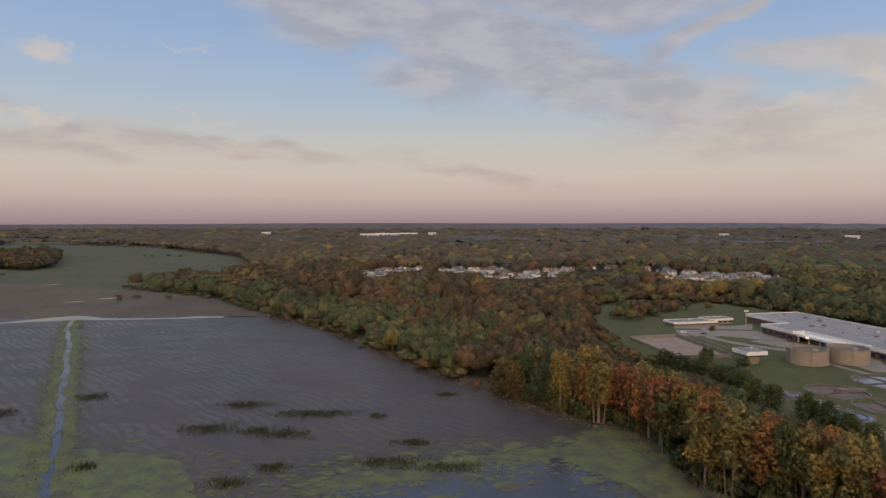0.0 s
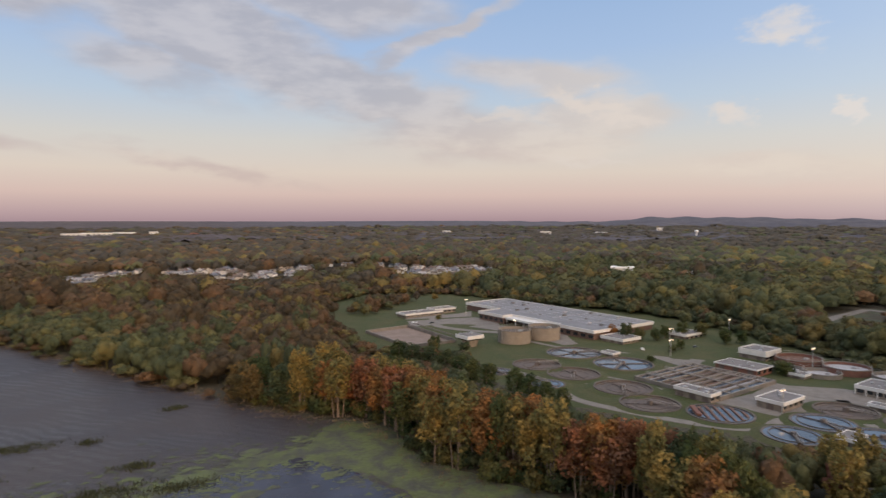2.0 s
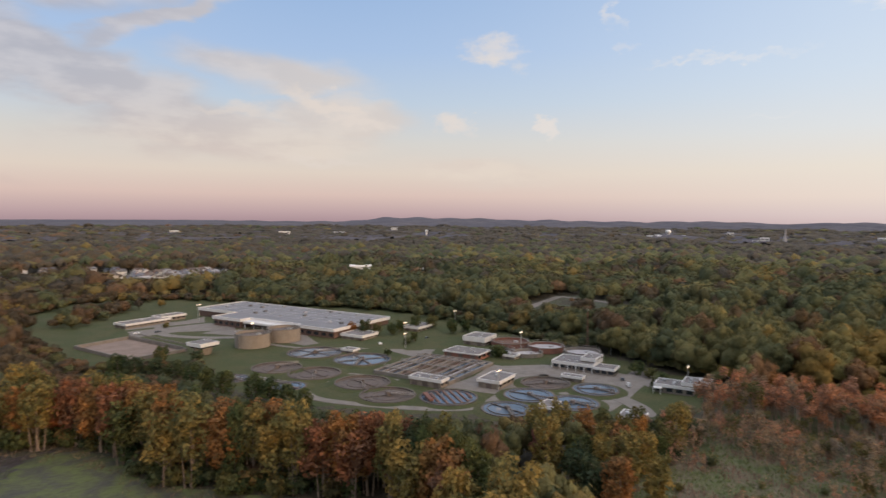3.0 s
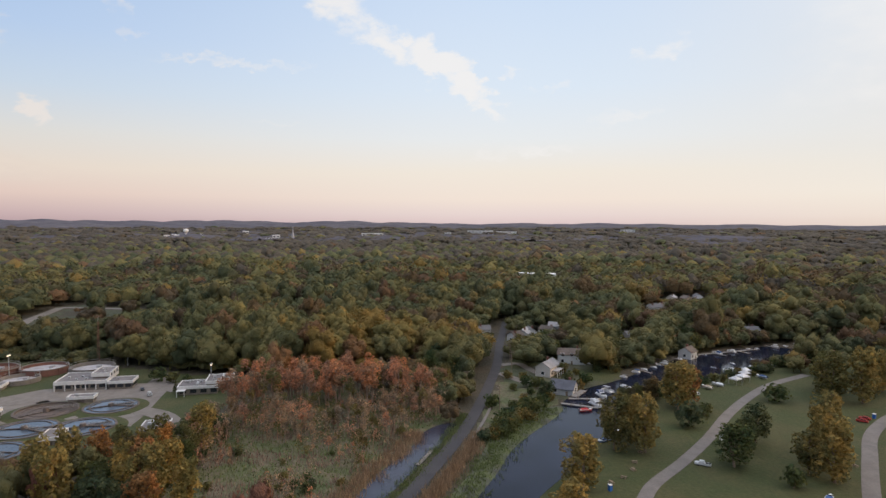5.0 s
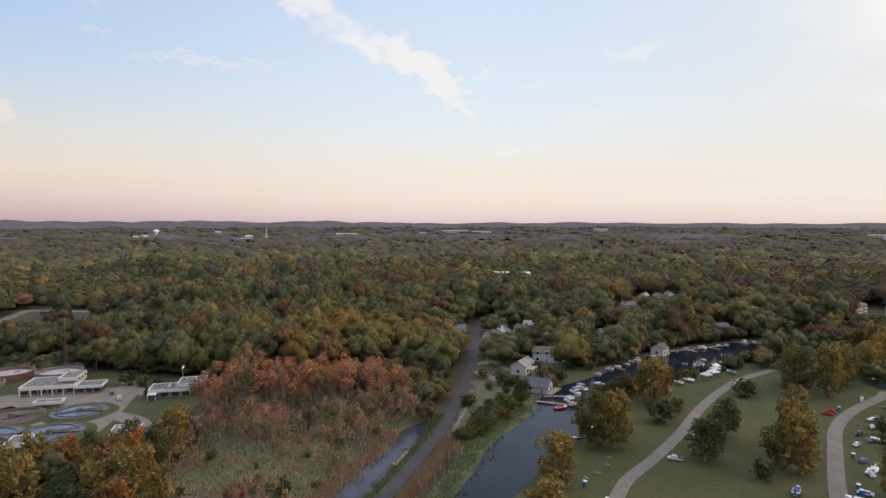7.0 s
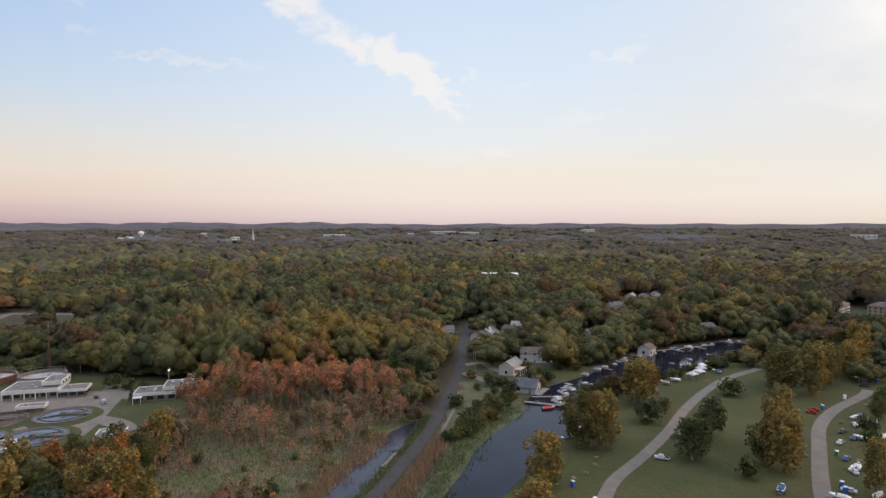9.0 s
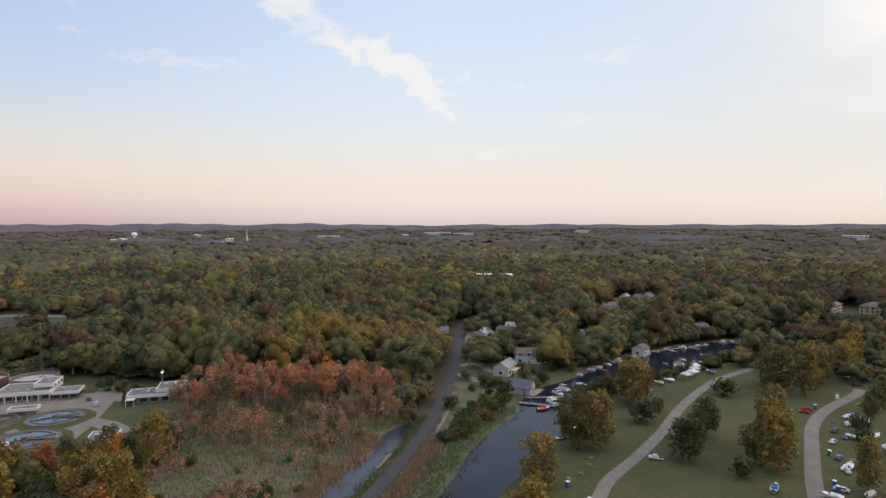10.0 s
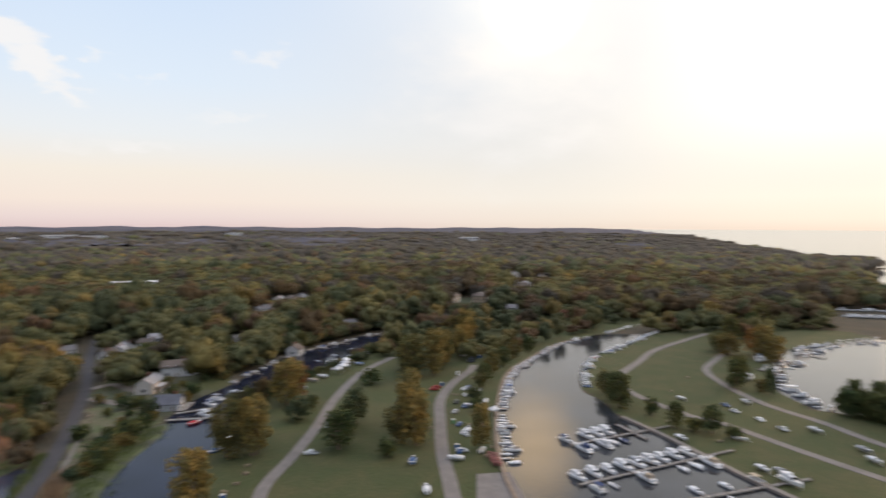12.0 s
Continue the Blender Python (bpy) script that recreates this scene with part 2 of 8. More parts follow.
def foliage(name, colours, attribute=False, rough=0.85, patch=0.35, mottle=1.0):
    """Leaves in several hues: one of them by the tree, a little lighter or darker by the leaf clump."""
    m = bpy.data.materials.new(name)
    m.use_nodes = True
    n = Nodes(m.node_tree)
    bsdf = m.node_tree.nodes["Principled BSDF"]
    geo = n.node("ShaderNodeNewGeometry")
    if attribute:
        pick = n.node("ShaderNodeAttribute", attribute_name="tint").outputs["Fac"]
    else:
        pick = n.node("ShaderNodeObjectInfo").outputs["Random"]
    col = n.ramp(pick, [((i + 0.5) / len(colours), (*c, 1)) for i, c in enumerate(colours)])
    spread = n.ramp(geo.outputs["Random Per Island"], [(0.0, (1 - patch,) * 3 + (1,)), (1.0, (1 + patch, 1 + patch * 0.9, 1 + patch * 0.6, 1))])
    col = n.mix(1.0, col, spread, "MULTIPLY")
    clump = n.noise(geo.outputs["Position"], 0.7, 3.0, 0.6)
    col = n.mix(1.0, col, n.ramp(clump, [(0.3, (1 - 0.22 * mottle, 1 - 0.2 * mottle, 1 - 0.18 * mottle, 1)), (0.7, (1 + 0.22 * mottle, 1 + 0.2 * mottle, 1 + 0.12 * mottle, 1))]), "MULTIPLY")
    turning = n.noise(geo.outputs["Position"], 0.2, 2.0, 0.5)
    col = n.mix(1.0, col, n.ramp(turning, [(0.36, (1 - 0.34 * mottle, 1 - 0.18 * mottle, 1 - 0.05 * mottle, 1)), (0.64, (1 + 0.2 * mottle, 1 + 0.1 * mottle, 1 - 0.02 * mottle, 1))]), "MULTIPLY")
    n.put(bsdf.inputs["Base Color"], col)
    bsdf.inputs["Roughness"].default_value, bsdf.inputs["Specular IOR Level"].default_value = rough, 0.15
    thin = n.node("ShaderNodeBsdfTranslucent")
    n.put(thin.inputs[0], col)
    if attribute:
        leafy = n.node("ShaderNodeBump")
        leafy.inputs["Strength"].default_value, leafy.inputs["Distance"].default_value = 1.0, 1.1
        n.put(leafy.inputs["Height"], n.noise(geo.outputs["Position"], 1.0, 5.0, 0.72))
        n.put(bsdf.inputs["Normal"], leafy.outputs[0])
        n.put(thin.inputs["Normal"], leafy.outputs[0])
    both = n.node("ShaderNodeMixShader")
    both.inputs[0].default_value = 0.22 if attribute else 0.4
    n.put(both.inputs[1], bsdf.outputs[0])
    n.put(both.inputs[2], thin.outputs[0])
    n.put(m.node_tree.nodes["Material Output"].inputs[0], both.outputs[0])
    return m


def water(name, colour, rough=0.06, wave=0.12, size=1.5, gloss=0.5):
    m = bpy.data.materials.new(name)
    m.use_nodes = True
    n = Nodes(m.node_tree)
    bsdf = m.node_tree.nodes["Principled BSDF"]
    place = n.node("ShaderNodeNewGeometry").outputs["Position"]
    n.put(bsdf.inputs["Base Color"], n.mix(n.span(n.noise(place, 0.05, 4.0), 0.35, 0.7), (*colour, 1), (*(c * 1.7 for c in colour), 1)))
    n.put(bsdf.inputs["Roughness"], n.span(n.noise(place, 0.03, 4.0), 0.35, 0.65, rough, rough * 2.2))
    bsdf.inputs["IOR"].default_value, bsdf.inputs["Specular IOR Level"].default_value = 1.33, gloss
    b = n.node("ShaderNodeBump")
    b.inputs["Strength"].default_value, b.inputs["Distance"].default_value = wave, 0.25
    n.put(b.inputs["Height"], n.noise(place, 1.0 / size, 3.0, 0.5))
    n.put(bsdf.inputs["Normal"], b.outputs[0])
    return m


def marsh_mud():
    """Wet, furrowed mud: brown where it has drained, with a sheen where water stands between the ripples."""
    m = bpy.data.materials.new("marsh_mud")
    m.use_nodes = True
    n = Nodes(m.node_tree)
    bsdf = m.node_tree.nodes["Principled BSDF"]
    place = n.node("ShaderNodeNewGeometry").outputs["Position"]
    turned = n.node("ShaderNodeMapping")
    n.put(turned.inputs[0], place)
    turned.inputs[2].default_value, turned.inputs[3].default_value = (0, 0, radians(-20)), (0.55, 1.0, 1.0)
    broad = n.noise(place, 1 / 60.0, 5.0, 0.6, 0.5)
    streak = n.noise(turned.outputs[0], 1 / 22.0, 5.0, 0.62, 0.6)
    ripple = n.noise(place, 1 / 1.5, 4.0, 0.6, 0.8)
    rows = n.node("ShaderNodeTexWave")
    n.put(rows.inputs[0], place)
    rows.wave_type, rows.bands_direction = "BANDS", "DIAGONAL"
    for socket, value in zip(rows.inputs[1:], (0.09, 9.0, 3.0, 0.4, 0.62)):
        socket.default_value = value
    furrow = rows.outputs["Fac"]
    col = n.mix(n.span(broad, 0.36, 0.64), (0.036, 0.031, 0.034, 1), (0.046, 0.037, 0.036, 1))
    col = n.mix(n.math("MULTIPLY", n.span(streak, 0.5, 0.7), 0.75), col, (0.037, 0.034, 0.037, 1))
    col = n.mix(1.0, col, n.ramp(ripple, [(0.32, (0.68, 0.69, 0.72, 1)), (0.66, (1.3, 1.28, 1.24, 1))]), "MULTIPLY")
    n.put(bsdf.inputs["Base Color"], col)
    wet = n.math("MULTIPLY", n.span(streak, 0.38, 0.6), n.span(n.math("ADD", n.math("MULTIPLY", ripple, 0.8), n.math("MULTIPLY", furrow, 0.2)), 0.62, 0.38))
    n.put(bsdf.inputs["Roughness"], n.span(wet, 0.0, 1.0, 0.52, 0.32, smooth=False))
    bsdf.inputs["Specular IOR Level"].default_value = 0.3
    b = n.node("ShaderNodeBump")
    b.inputs["Strength"].default_value, b.inputs["Distance"].default_value = 0.6, 0.8
    n.put(b.inputs["Height"], ripple)
    n.put(bsdf.inputs["Normal"], b.outputs[0])
    return m


MUD = marsh_mud()
REED = surface("brown_marsh_reeds", (0.062, 0.047, 0.036), 0.9, coarse=60, second=(0.085, 0.066, 0.05), grain=0.35, size=6, bump=0.3)
ALGAE = surface("duckweed", (0.088, 0.103, 0.036), 0.7, coarse=7, second=(0.052, 0.05, 0.042), grain=0.3, size=1.6, bump=0.2)
FLOOR = surface("leaf_litter", (0.045, 0.04, 0.026), 0.95, coarse=18, second=(0.065, 0.05, 0.03), grain=0.35, size=2.0, bump=0.4)
MEADOW = surface("rough_meadow", (0.046, 0.055, 0.028), 0.95, coarse=70, second=(0.064, 0.06, 0.036), grain=0.3, size=5, bump=0.3)
LAWN = surface("mown_lawn", (0.042, 0.052, 0.016), 0.95, coarse=16, second=(0.06, 0.059, 0.022), grain=0.3, size=1.4, bump=0.2)
SWAMP = surface("swamp_grass", (0.07, 0.085, 0.034), 0.95, coarse=9, second=(0.125, 0.1, 0.066), grain=0.4, size=1.5, bump=0.5)
ASPHALT = surface("asphalt", (0.05, 0.047, 0.049), 0.85, coarse=7, grain=0.15, size=0.8, spread=0.2)
GRAVEL = surface("gravel_path", (0.165, 0.148, 0.135), 0.9, coarse=6, grain=0.15, size=0.7, spread=0.2)
CONCRETE = surface("concrete", (0.18, 0.158, 0.138), 0.85, coarse=5, grain=0.12, size=0.6, spread=0.22)
DARKCON = surface("stained_concrete", (0.12, 0.096, 0.084), 0.8, coarse=3, grain=0.2, size=0.5, spread=0.35)
TANKWALL = surface("tan_concrete_wall", (0.225, 0.19, 0.155), 0.75, coarse=4, grain=0.1, size=0.8, spread=0.15)
WHITE = surface("white_fascia", (0.58, 0.565, 0.55), 0.6, coarse=4, spread=0.12, grain=0.05, size=0.5)
ROOF = surface("grey_membrane_roof", (0.185, 0.175, 0.178), 0.55, coarse=9, spread=0.25, grain=0.08, size=1.0)
DARKROOF = surface("gravel_roof", (0.17, 0.155, 0.15), 0.8, coarse=4, spread=0.3, grain=0.12, size=0.5)
BRICK = surface("red_brick", (0.17, 0.08, 0.06), 0.85, coarse=3, grain=0.15, size=0.4, spread=0.2)
GLASS = surface("dark_window_glass", (0.02, 0.023, 0.028), 0.1, spec=0.6)
WATER = water("canal_water", (0.008, 0.01, 0.019), 0.06, 0.05, 1.2, 0.2)
HARBOUR = water("harbour_water", (0.02, 0.022, 0.026), 0.05, 0.10, 1.6)
LAKE = water("lake_water", (0.06, 0.06, 0.06), 0.04, 0.015, 6.0)
TANKWATER = water("tank_water", (0.05, 0.065, 0.085), 0.05, 0.04, 0.8)
POND = water("marsh_pond", (0.026, 0.028, 0.042), 0.12, 0.05, 1.5)
PALEBARK = surface("pale_bark", (0.3, 0.215, 0.16), 0.85, coarse=1.5, grain=0.25, size=0.3, spread=0.3)
BARK = surface("grey_bark", (0.21, 0.155, 0.115), 0.9, coarse=1.5, grain=0.3, size=0.25, spread=0.4)

GREEN = [(0.063, 0.081, 0.034), (0.081, 0.094, 0.039), (0.09, 0.097, 0.039), (0.067, 0.081, 0.044)]
OLIVE = [(0.114, 0.108, 0.041), (0.138, 0.114, 0.043), (0.108, 0.106, 0.046), (0.15, 0.114, 0.043)]
GOLD = [(0.235, 0.172, 0.06), (0.21, 0.163, 0.062), (0.25, 0.172, 0.056), (0.185, 0.15, 0.06)]
RUST = [(0.25, 0.12, 0.052), (0.28, 0.135, 0.05), (0.22, 0.114, 0.055), (0.29, 0.148, 0.052)]
RED = [(0.24, 0.105, 0.06), (0.27, 0.115, 0.062), (0.22, 0.105, 0.062)]
BROWN = [(0.116, 0.085, 0.04), (0.141, 0.097, 0.042), (0.108, 0.085, 0.042), (0.154, 0.101, 0.04)]
HUES = {"green": GREEN, "olive": OLIVE, "gold": GOLD, "rust": RUST, "red": RED, "brown": BROWN}
LEAF = {k: foliage(k + "_leaves", v) for k, v in HUES.items()}
WOODS = {
    "green": [(0.076, 0.086, 0.046), (0.1, 0.108, 0.054), (0.128, 0.126, 0.058), (0.16, 0.144, 0.062)],
    "olive": [(0.108, 0.102, 0.05), (0.136, 0.126, 0.056), (0.166, 0.146, 0.06), (0.2, 0.166, 0.062)],
    "gold": [(0.16, 0.124, 0.05), (0.195, 0.14, 0.05), (0.235, 0.16, 0.05)],
    "rust": [(0.13, 0.082, 0.05), (0.15, 0.09, 0.05), (0.17, 0.1, 0.052)],
    "red": [(0.213, 0.095, 0.067), (0.19, 0.095, 0.067)],
    "brown": [(0.084, 0.064, 0.042), (0.104, 0.076, 0.045), (0.127, 0.088, 0.048), (0.145, 0.096, 0.048)],
    # distance haze as a crown colour
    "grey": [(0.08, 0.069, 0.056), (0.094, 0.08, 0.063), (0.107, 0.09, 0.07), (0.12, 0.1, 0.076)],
}
CANOPY = {k: foliage(k + "_canopy", v, True, patch=0.18, mottle=0.45) for k, v in WOODS.items()}
LEAF["rose"] = foliage("rose_leaves", [(0.37, 0.175, 0.11), (0.34, 0.18, 0.125), (0.4, 0.19, 0.105)])
LEAF["fawn"] = foliage("fawn_leaves", [(0.27, 0.195, 0.14), (0.25, 0.19, 0.13), (0.28, 0.19, 0.135)])

# ---- shapes ----
class Form:
    """Collects simple solids into one mesh."""

    def __init__(self):
        self.v, self.f = [], []

    def add(self, verts, faces):
        n = len(self.v)
        self.v += [tuple(p) for p in verts]
        self.f += [tuple(n + i for i in face) for face in faces]
        return self

    def box(self, x, y, z, sx, sy, sz, turn=0.0, taper=1.0):
        """A box centred on x, y that stands on z."""
        c, s = math.cos(turn), math.sin(turn)
        pts = []
        for h, k in ((0, 1.0), (sz, taper)):
            for a, b in ((-1, -1), (1, -1), (1, 1), (-1, 1)):
                px, py = a * sx / 2 * k, b * sy / 2 * k
                pts.append((x + px * c - py * s, y + px * s + py * c, z + h))
        return self.add(pts, [(3, 2, 1, 0), (4, 5, 6, 7), (0, 1, 5, 4), (1, 2, 6, 5), (2, 3, 7, 6), (3, 0, 4, 7)])

    def prism(self, outline, z0, z1):
        n = len(outline)
        area = sum(outline[i - 1][0] * outline[i][1] - outline[i][0] * outline[i - 1][1] for i in range(n))
        if area < 0:
            outline = outline[::-1]
        pts = [(x, y, z0) for x, y in outline] + [(x, y, z1) for x, y in outline]
        sides = [(i, (i + 1) % n, n + (i + 1) % n, n + i) for i in range(n)]
        return self.add(pts, sides + [tuple(range(n - 1, -1, -1)), tuple(range(n, 2 * n))])

    def tube(self, x, y, z0, z1, r0, r1=None, n=8):
        r1 = r0 if r1 is None else r1
        pts = [(x + r * math.cos(2 * math.pi * i / n), y + r * math.sin(2 * math.pi * i / n), z) for r, z in ((r0, z0), (r1, z1)) for i in range(n)]
        sides = [(i, (i + 1) % n, n + (i + 1) % n, n + i) for i in range(n)]
        return self.add(pts, sides + [tuple(range(n - 1, -1, -1)), tuple(range(n, 2 * n))])

    def ring(self, x, y, z0, z1, inner, outer, n=40, turn=0.0):
        """A round wall."""
        pts = [(x + r * math.cos(2 * math.pi * i / n + turn), y + r * math.sin(2 * math.pi * i / n + turn), z) for r, z in ((inner, z0), (outer, z0), (outer, z1), (inner, z1)) for i in range(n)]
        faces = []
        for i in range(n):
            j = (i + 1) % n
            faces += [(n + i, n + j, 2 * n + j, 2 * n + i), (2 * n + i, 2 * n + j, 3 * n + j, 3 * n + i), (3 * n + i, 3 * n + j, j, i)]
        return self.add(pts, faces)

    def limb(self, a, b, r0, r1, n=5):
        """A tapered branch from a to b."""
        a, b = Vector(a), Vector(b)
        way = (b - a).normalized()
        side = way.orthogonal().normalized()
        up = way.cross(side)
        pts = [p + (side * math.cos(2 * math.pi * i / n) + up * math.sin(2 * math.pi * i / n)) * r for p, r in ((a, r0), (b, r1)) for i in range(n)]
        return self.add(pts, [(i, (i + 1) % n, n + (i + 1) % n, n + i) for i in range(n)] + [tuple(range(n - 1, -1, -1)), tuple(range(n, 2 * n))])

    def gable(self, x, y, z, sx, sy, rise, turn=0.0, over=0.4, thick=0.18):
        """A pitched roof, its ridge along x."""
        c, s = math.cos(turn), math.sin(turn)
        hx, hy = sx / 2 + over, sy / 2 + over
        drop = rise * over / (sy / 2)
        pts = []
        for t in (0.0, thick):
            for a, b, h in ((-hx, -hy, -drop), (hx, -hy, -drop), (hx, 0, rise), (-hx, 0, rise), (-hx, hy, -drop), (hx, hy, -drop)):
                pts.append((x + a * c - b * s, y + a * s + b * c, z + h + t))
        return self.add(pts, [(6, 7, 8, 9), (9, 8, 11, 10), (3, 2, 1, 0), (4, 5, 2, 3), (0, 1, 7, 6), (5, 4, 10, 11), (1, 2, 8, 7), (2, 5, 11, 8), (0, 6, 9, 3), (3, 9, 10, 4)])

    def mesh(self, name, material, smooth=False):
        me = bpy.data.meshes.new(name)
        me.from_pydata(self.v, [], self.f)
        me.materials.append(material)
        if smooth:
            me.polygons.foreach_set("use_smooth", [True] * len(me.polygons))
        return me


def part(name, form, material, parent, label="", smooth=False):
    """One mesh under a thing or under a part."""
    ob = new(name, form.mesh(name, material, smooth) if isinstance(form, Form) else form)
    ob.parent = parent
    if label:
        ob["label"] = label
    return ob


def thing(name, label, category, at=None, group="", kind=""):
    ob = new(name)
    ob.empty_display_size = 0.5
    if at is not None:
        ob.matrix_world = at
    return tagged(ob, label, category, group, kind)


def solid(name, form, material, label, category, group="", kind="", smooth=False):
    return tagged(new(name, form.mesh(name, material, smooth)), label, category, group, kind)


def big_mesh(name, verts, faces, materials, slots=None, smooth=False, tint=None):
    """A mesh from arrays; all faces have the same number of corners."""
    me = bpy.data.meshes.new(name)
    count, k = faces.shape
    me.vertices.add(len(verts))
    me.vertices.foreach_set("co", verts.astype(np.float32).ravel())
    me.loops.add(count * k)
    me.loops.foreach_set("vertex_index", faces.astype(np.int32).ravel())
    me.polygons.add(count)
    me.polygons.foreach_set("loop_start", np.arange(0, count * k, k, dtype=np.int32))
    for m in materials:
        me.materials.append(m)
    if slots is not None:
        me.polygons.foreach_set("material_index", slots.astype(np.int32))
    if smooth:
        me.polygons.foreach_set("use_smooth", np.ones(count, bool))
    if tint is not None:
        me.attributes.new("tint", "FLOAT", "FACE").data.foreach_set("value", tint.astype(np.float32))
    me.update(calc_edges=True)
    return me


def inside(px, py, outline):
    """Which of the points lie in the outline."""
    px, py = np.asarray(px, float), np.asarray(py, float)
    hit = np.zeros(px.shape, bool)
    for (x0, y0), (x1, y1) in zip(outline, outline[1:] + outline[:1]):
        if y0 != y1:
            hit ^= ((y0 > py) != (y1 > py)) & (px < (x1 - x0) * (py - y0) / (y1 - y0) + x0)
    return hit


def line_distance(px, py, line):
    """Metres from the points to a line of several stretches."""
    px, py = np.asarray(px, float), np.asarray(py, float)
    best = np.full(px.shape, 1e9)
    for (x0, y0), (x1, y1) in zip(line, line[1:]):
        dx, dy = x1 - x0, y1 - y0
        u = np.clip(((px - x0) * dx + (py - y0) * dy) / (dx * dx + dy * dy), 0, 1)
        best = np.minimum(best, np.hypot(px - x0 - u * dx, py - y0 - u * dy))
    return best


def flowing(points, steps=6, closed=False):
    """A smooth line through the points."""
    n = len(points)
    out = []
    for i in range(n if closed else n - 1):
        if closed:
            a, b, c, d = (points[(i + k) % n] for k in (-1, 0, 1, 2))
        else:
            a, b, c, d = points[max(i - 1, 0)], points[i], points[i + 1], points[min(i + 2, n - 1)]
        for s in range(steps):
            t = s / steps
            out.append(tuple(0.5 * (2 * q + (r - p) * t + (2 * p - 5 * q + 4 * r - w) * t * t + (3 * q - p - 3 * r + w) * t**3) for p, q, r, w in zip(a, b, c, d)))
    if not closed:
        out.append(points[-1])
    return out


def ribbon(line, width, z0, z1):
    """A road's slab along a line; width: one number or (start, end)."""
    form = Form()
    w0, w1 = width if isinstance(width, tuple) else (width, width)
    pts, n = [], len(line)
    for i, (x, y) in enumerate(line):
        (ax, ay), (bx, by) = line[max(i - 1, 0)], line[min(i + 1, n - 1)]
        l = math.hypot(bx - ax, by - ay)
        nx, ny = -(by - ay) / l, (bx - ax) / l
        h = (w0 + (w1 - w0) * i / (n - 1)) / 2
        pts += [(x + nx * h, y + ny * h, z0), (x + nx * h, y + ny * h, z1), (x - nx * h, y - ny * h, z1), (x - nx * h, y - ny * h, z0)]
    faces = []
    for i in range(n - 1):
        a, b = 4 * i, 4 * i + 4
        faces += [(a + 1, a + 2, b + 2, b + 1), (a, a + 1, b + 1, b), (a + 2, a + 3, b + 3, b + 2)]
    return form.add(pts, faces)


def sheet(name, outline, z, material, label, category, depth=0.25):
    return solid(name, Form().prism(outline, z - depth, z), material, label, category, kind="structure")

# ---- the lie of the land ----
MARSH_EDGE = [(-300, 590), (-230, 550), (-177, 500), (-118, 424), (-62, 358), (-32, 308), (-2, 262), (16, 235), (24, 220), (40, 201), (58, 188), (60, 171), (61, 149), (66, 138), (80, 118), (92, 104), (80, 70)]
MARSH = MARSH_EDGE + [(20, 20), (-200, 0), (-900, 200), (-1400, 900), (-1000, 860), (-700, 760), (-420, 660)]
MEADOWS = [[(-987, 1586), (-691, 1466), (-372, 1113), (-262, 860), (-235, 690), (-285, 604), (-312, 580), (-420, 630), (-500, 660), (-560, 680), (-800, 800), (-1300, 900), (-1500, 1300)], [(-1269, 1823), (-1140, 1846), (-985, 1600), (-1095, 1572)]]
COPSE = [(-720, 780), (-591, 820), (-534, 802), (-551, 881), (-640, 1020), (-722, 1156), (-853, 1186), (-1000, 1100)]
ALGAE_BEDS = [[(-150, 180), (-101, 172), (-76, 166), (-60, 145), (-50, 110), (-200, 110)],
              [(-32, 150), (-12, 157), (18, 171), (36, 176), (46, 189), (62, 184), (64, 150), (84, 112), (60, 90), (50, 140), (38, 158), (30, 166), (8, 160), (-12, 151), (-30, 142)]]
POND_BED = [(-30, 142), (-12, 151), (8, 160), (30, 166), (38, 158), (46, 142), (52, 118), (40, 90), (-60, 90)]
PLANT = [(122, 256), (114, 235), (120, 205), (124, 183), (140, 151), (155, 130), (166, 120), (184, 92), (202, 75), (231, 69), (252, 74), (262, 115), (280, 160), (292, 220), (300, 271),
         (290, 350), (262, 420), (226, 486), (154, 518), (102, 463), (90, 409), (84, 331), (84, 285), (100, 268)]
PARK = [(133, -18), (150, -29), (172, -42), (187, -51), (200, -56), (224, -70), (250, -108), (266, -137), (289, -181), (316, -222), (330, -235), (300, -330), (252, -372), (238, -280), (234, -250),
        (216, -211), (200, -183), (175, -155), (146, -128), (127, -113), (114, -104), (98, -93), (60, -40)]
POINT = [(237, -362), (226, -321), (211, -270), (202, -240), (190, -218), (165, -190), (148, -181), (131, -171), (113, -166), (94, -160), (79, -155), (68, -152), (20, -140), (0, -230), (78, -242), (92, -236), (98, -234),
         (118, -249), (132, -278), (148, -316), (152, -343), (145, -372), (135, -413), (160, -430), (215, -400)]
CANAL = [(120, 6), (141, -8), (157, -15), (172, -20.5), (187, -29), (202, -39), (212, -44), (222, -48), (236, -58), (251, -77), (290, -117), (315, -165), (331, -226), (345, -262),
         (330, -258), (317, -224), (291, -182), (267, -138), (249, -105), (231, -78), (222, -66), (209, -57), (187, -52), (173, -45), (157, -35), (141, -24), (112, -8)]
SIDE_POOL = [(128, 26), (143, 18.5), (156, 14.5), (172, 7.5), (188, 3), (196, -4), (192, -7.5), (184, -3.5), (173, -0.8), (156, 6), (143, 11), (124, 19)]
BASIN = [(92, -91), (106, -100), (115, -105), (128, -114), (147, -129), (176, -156), (201, -183), (217, -212), (236, -252), (240, -280), (250, -328), (254, -374), (250, -420),
         (240, -420), (238, -362), (227, -322), (211, -269), (202, -240), (190, -218), (164, -188), (149, -182), (131, -171), (113, -167), (94, -161), (79, -156), (66, -152.5), (30, -142), (40, -95)]
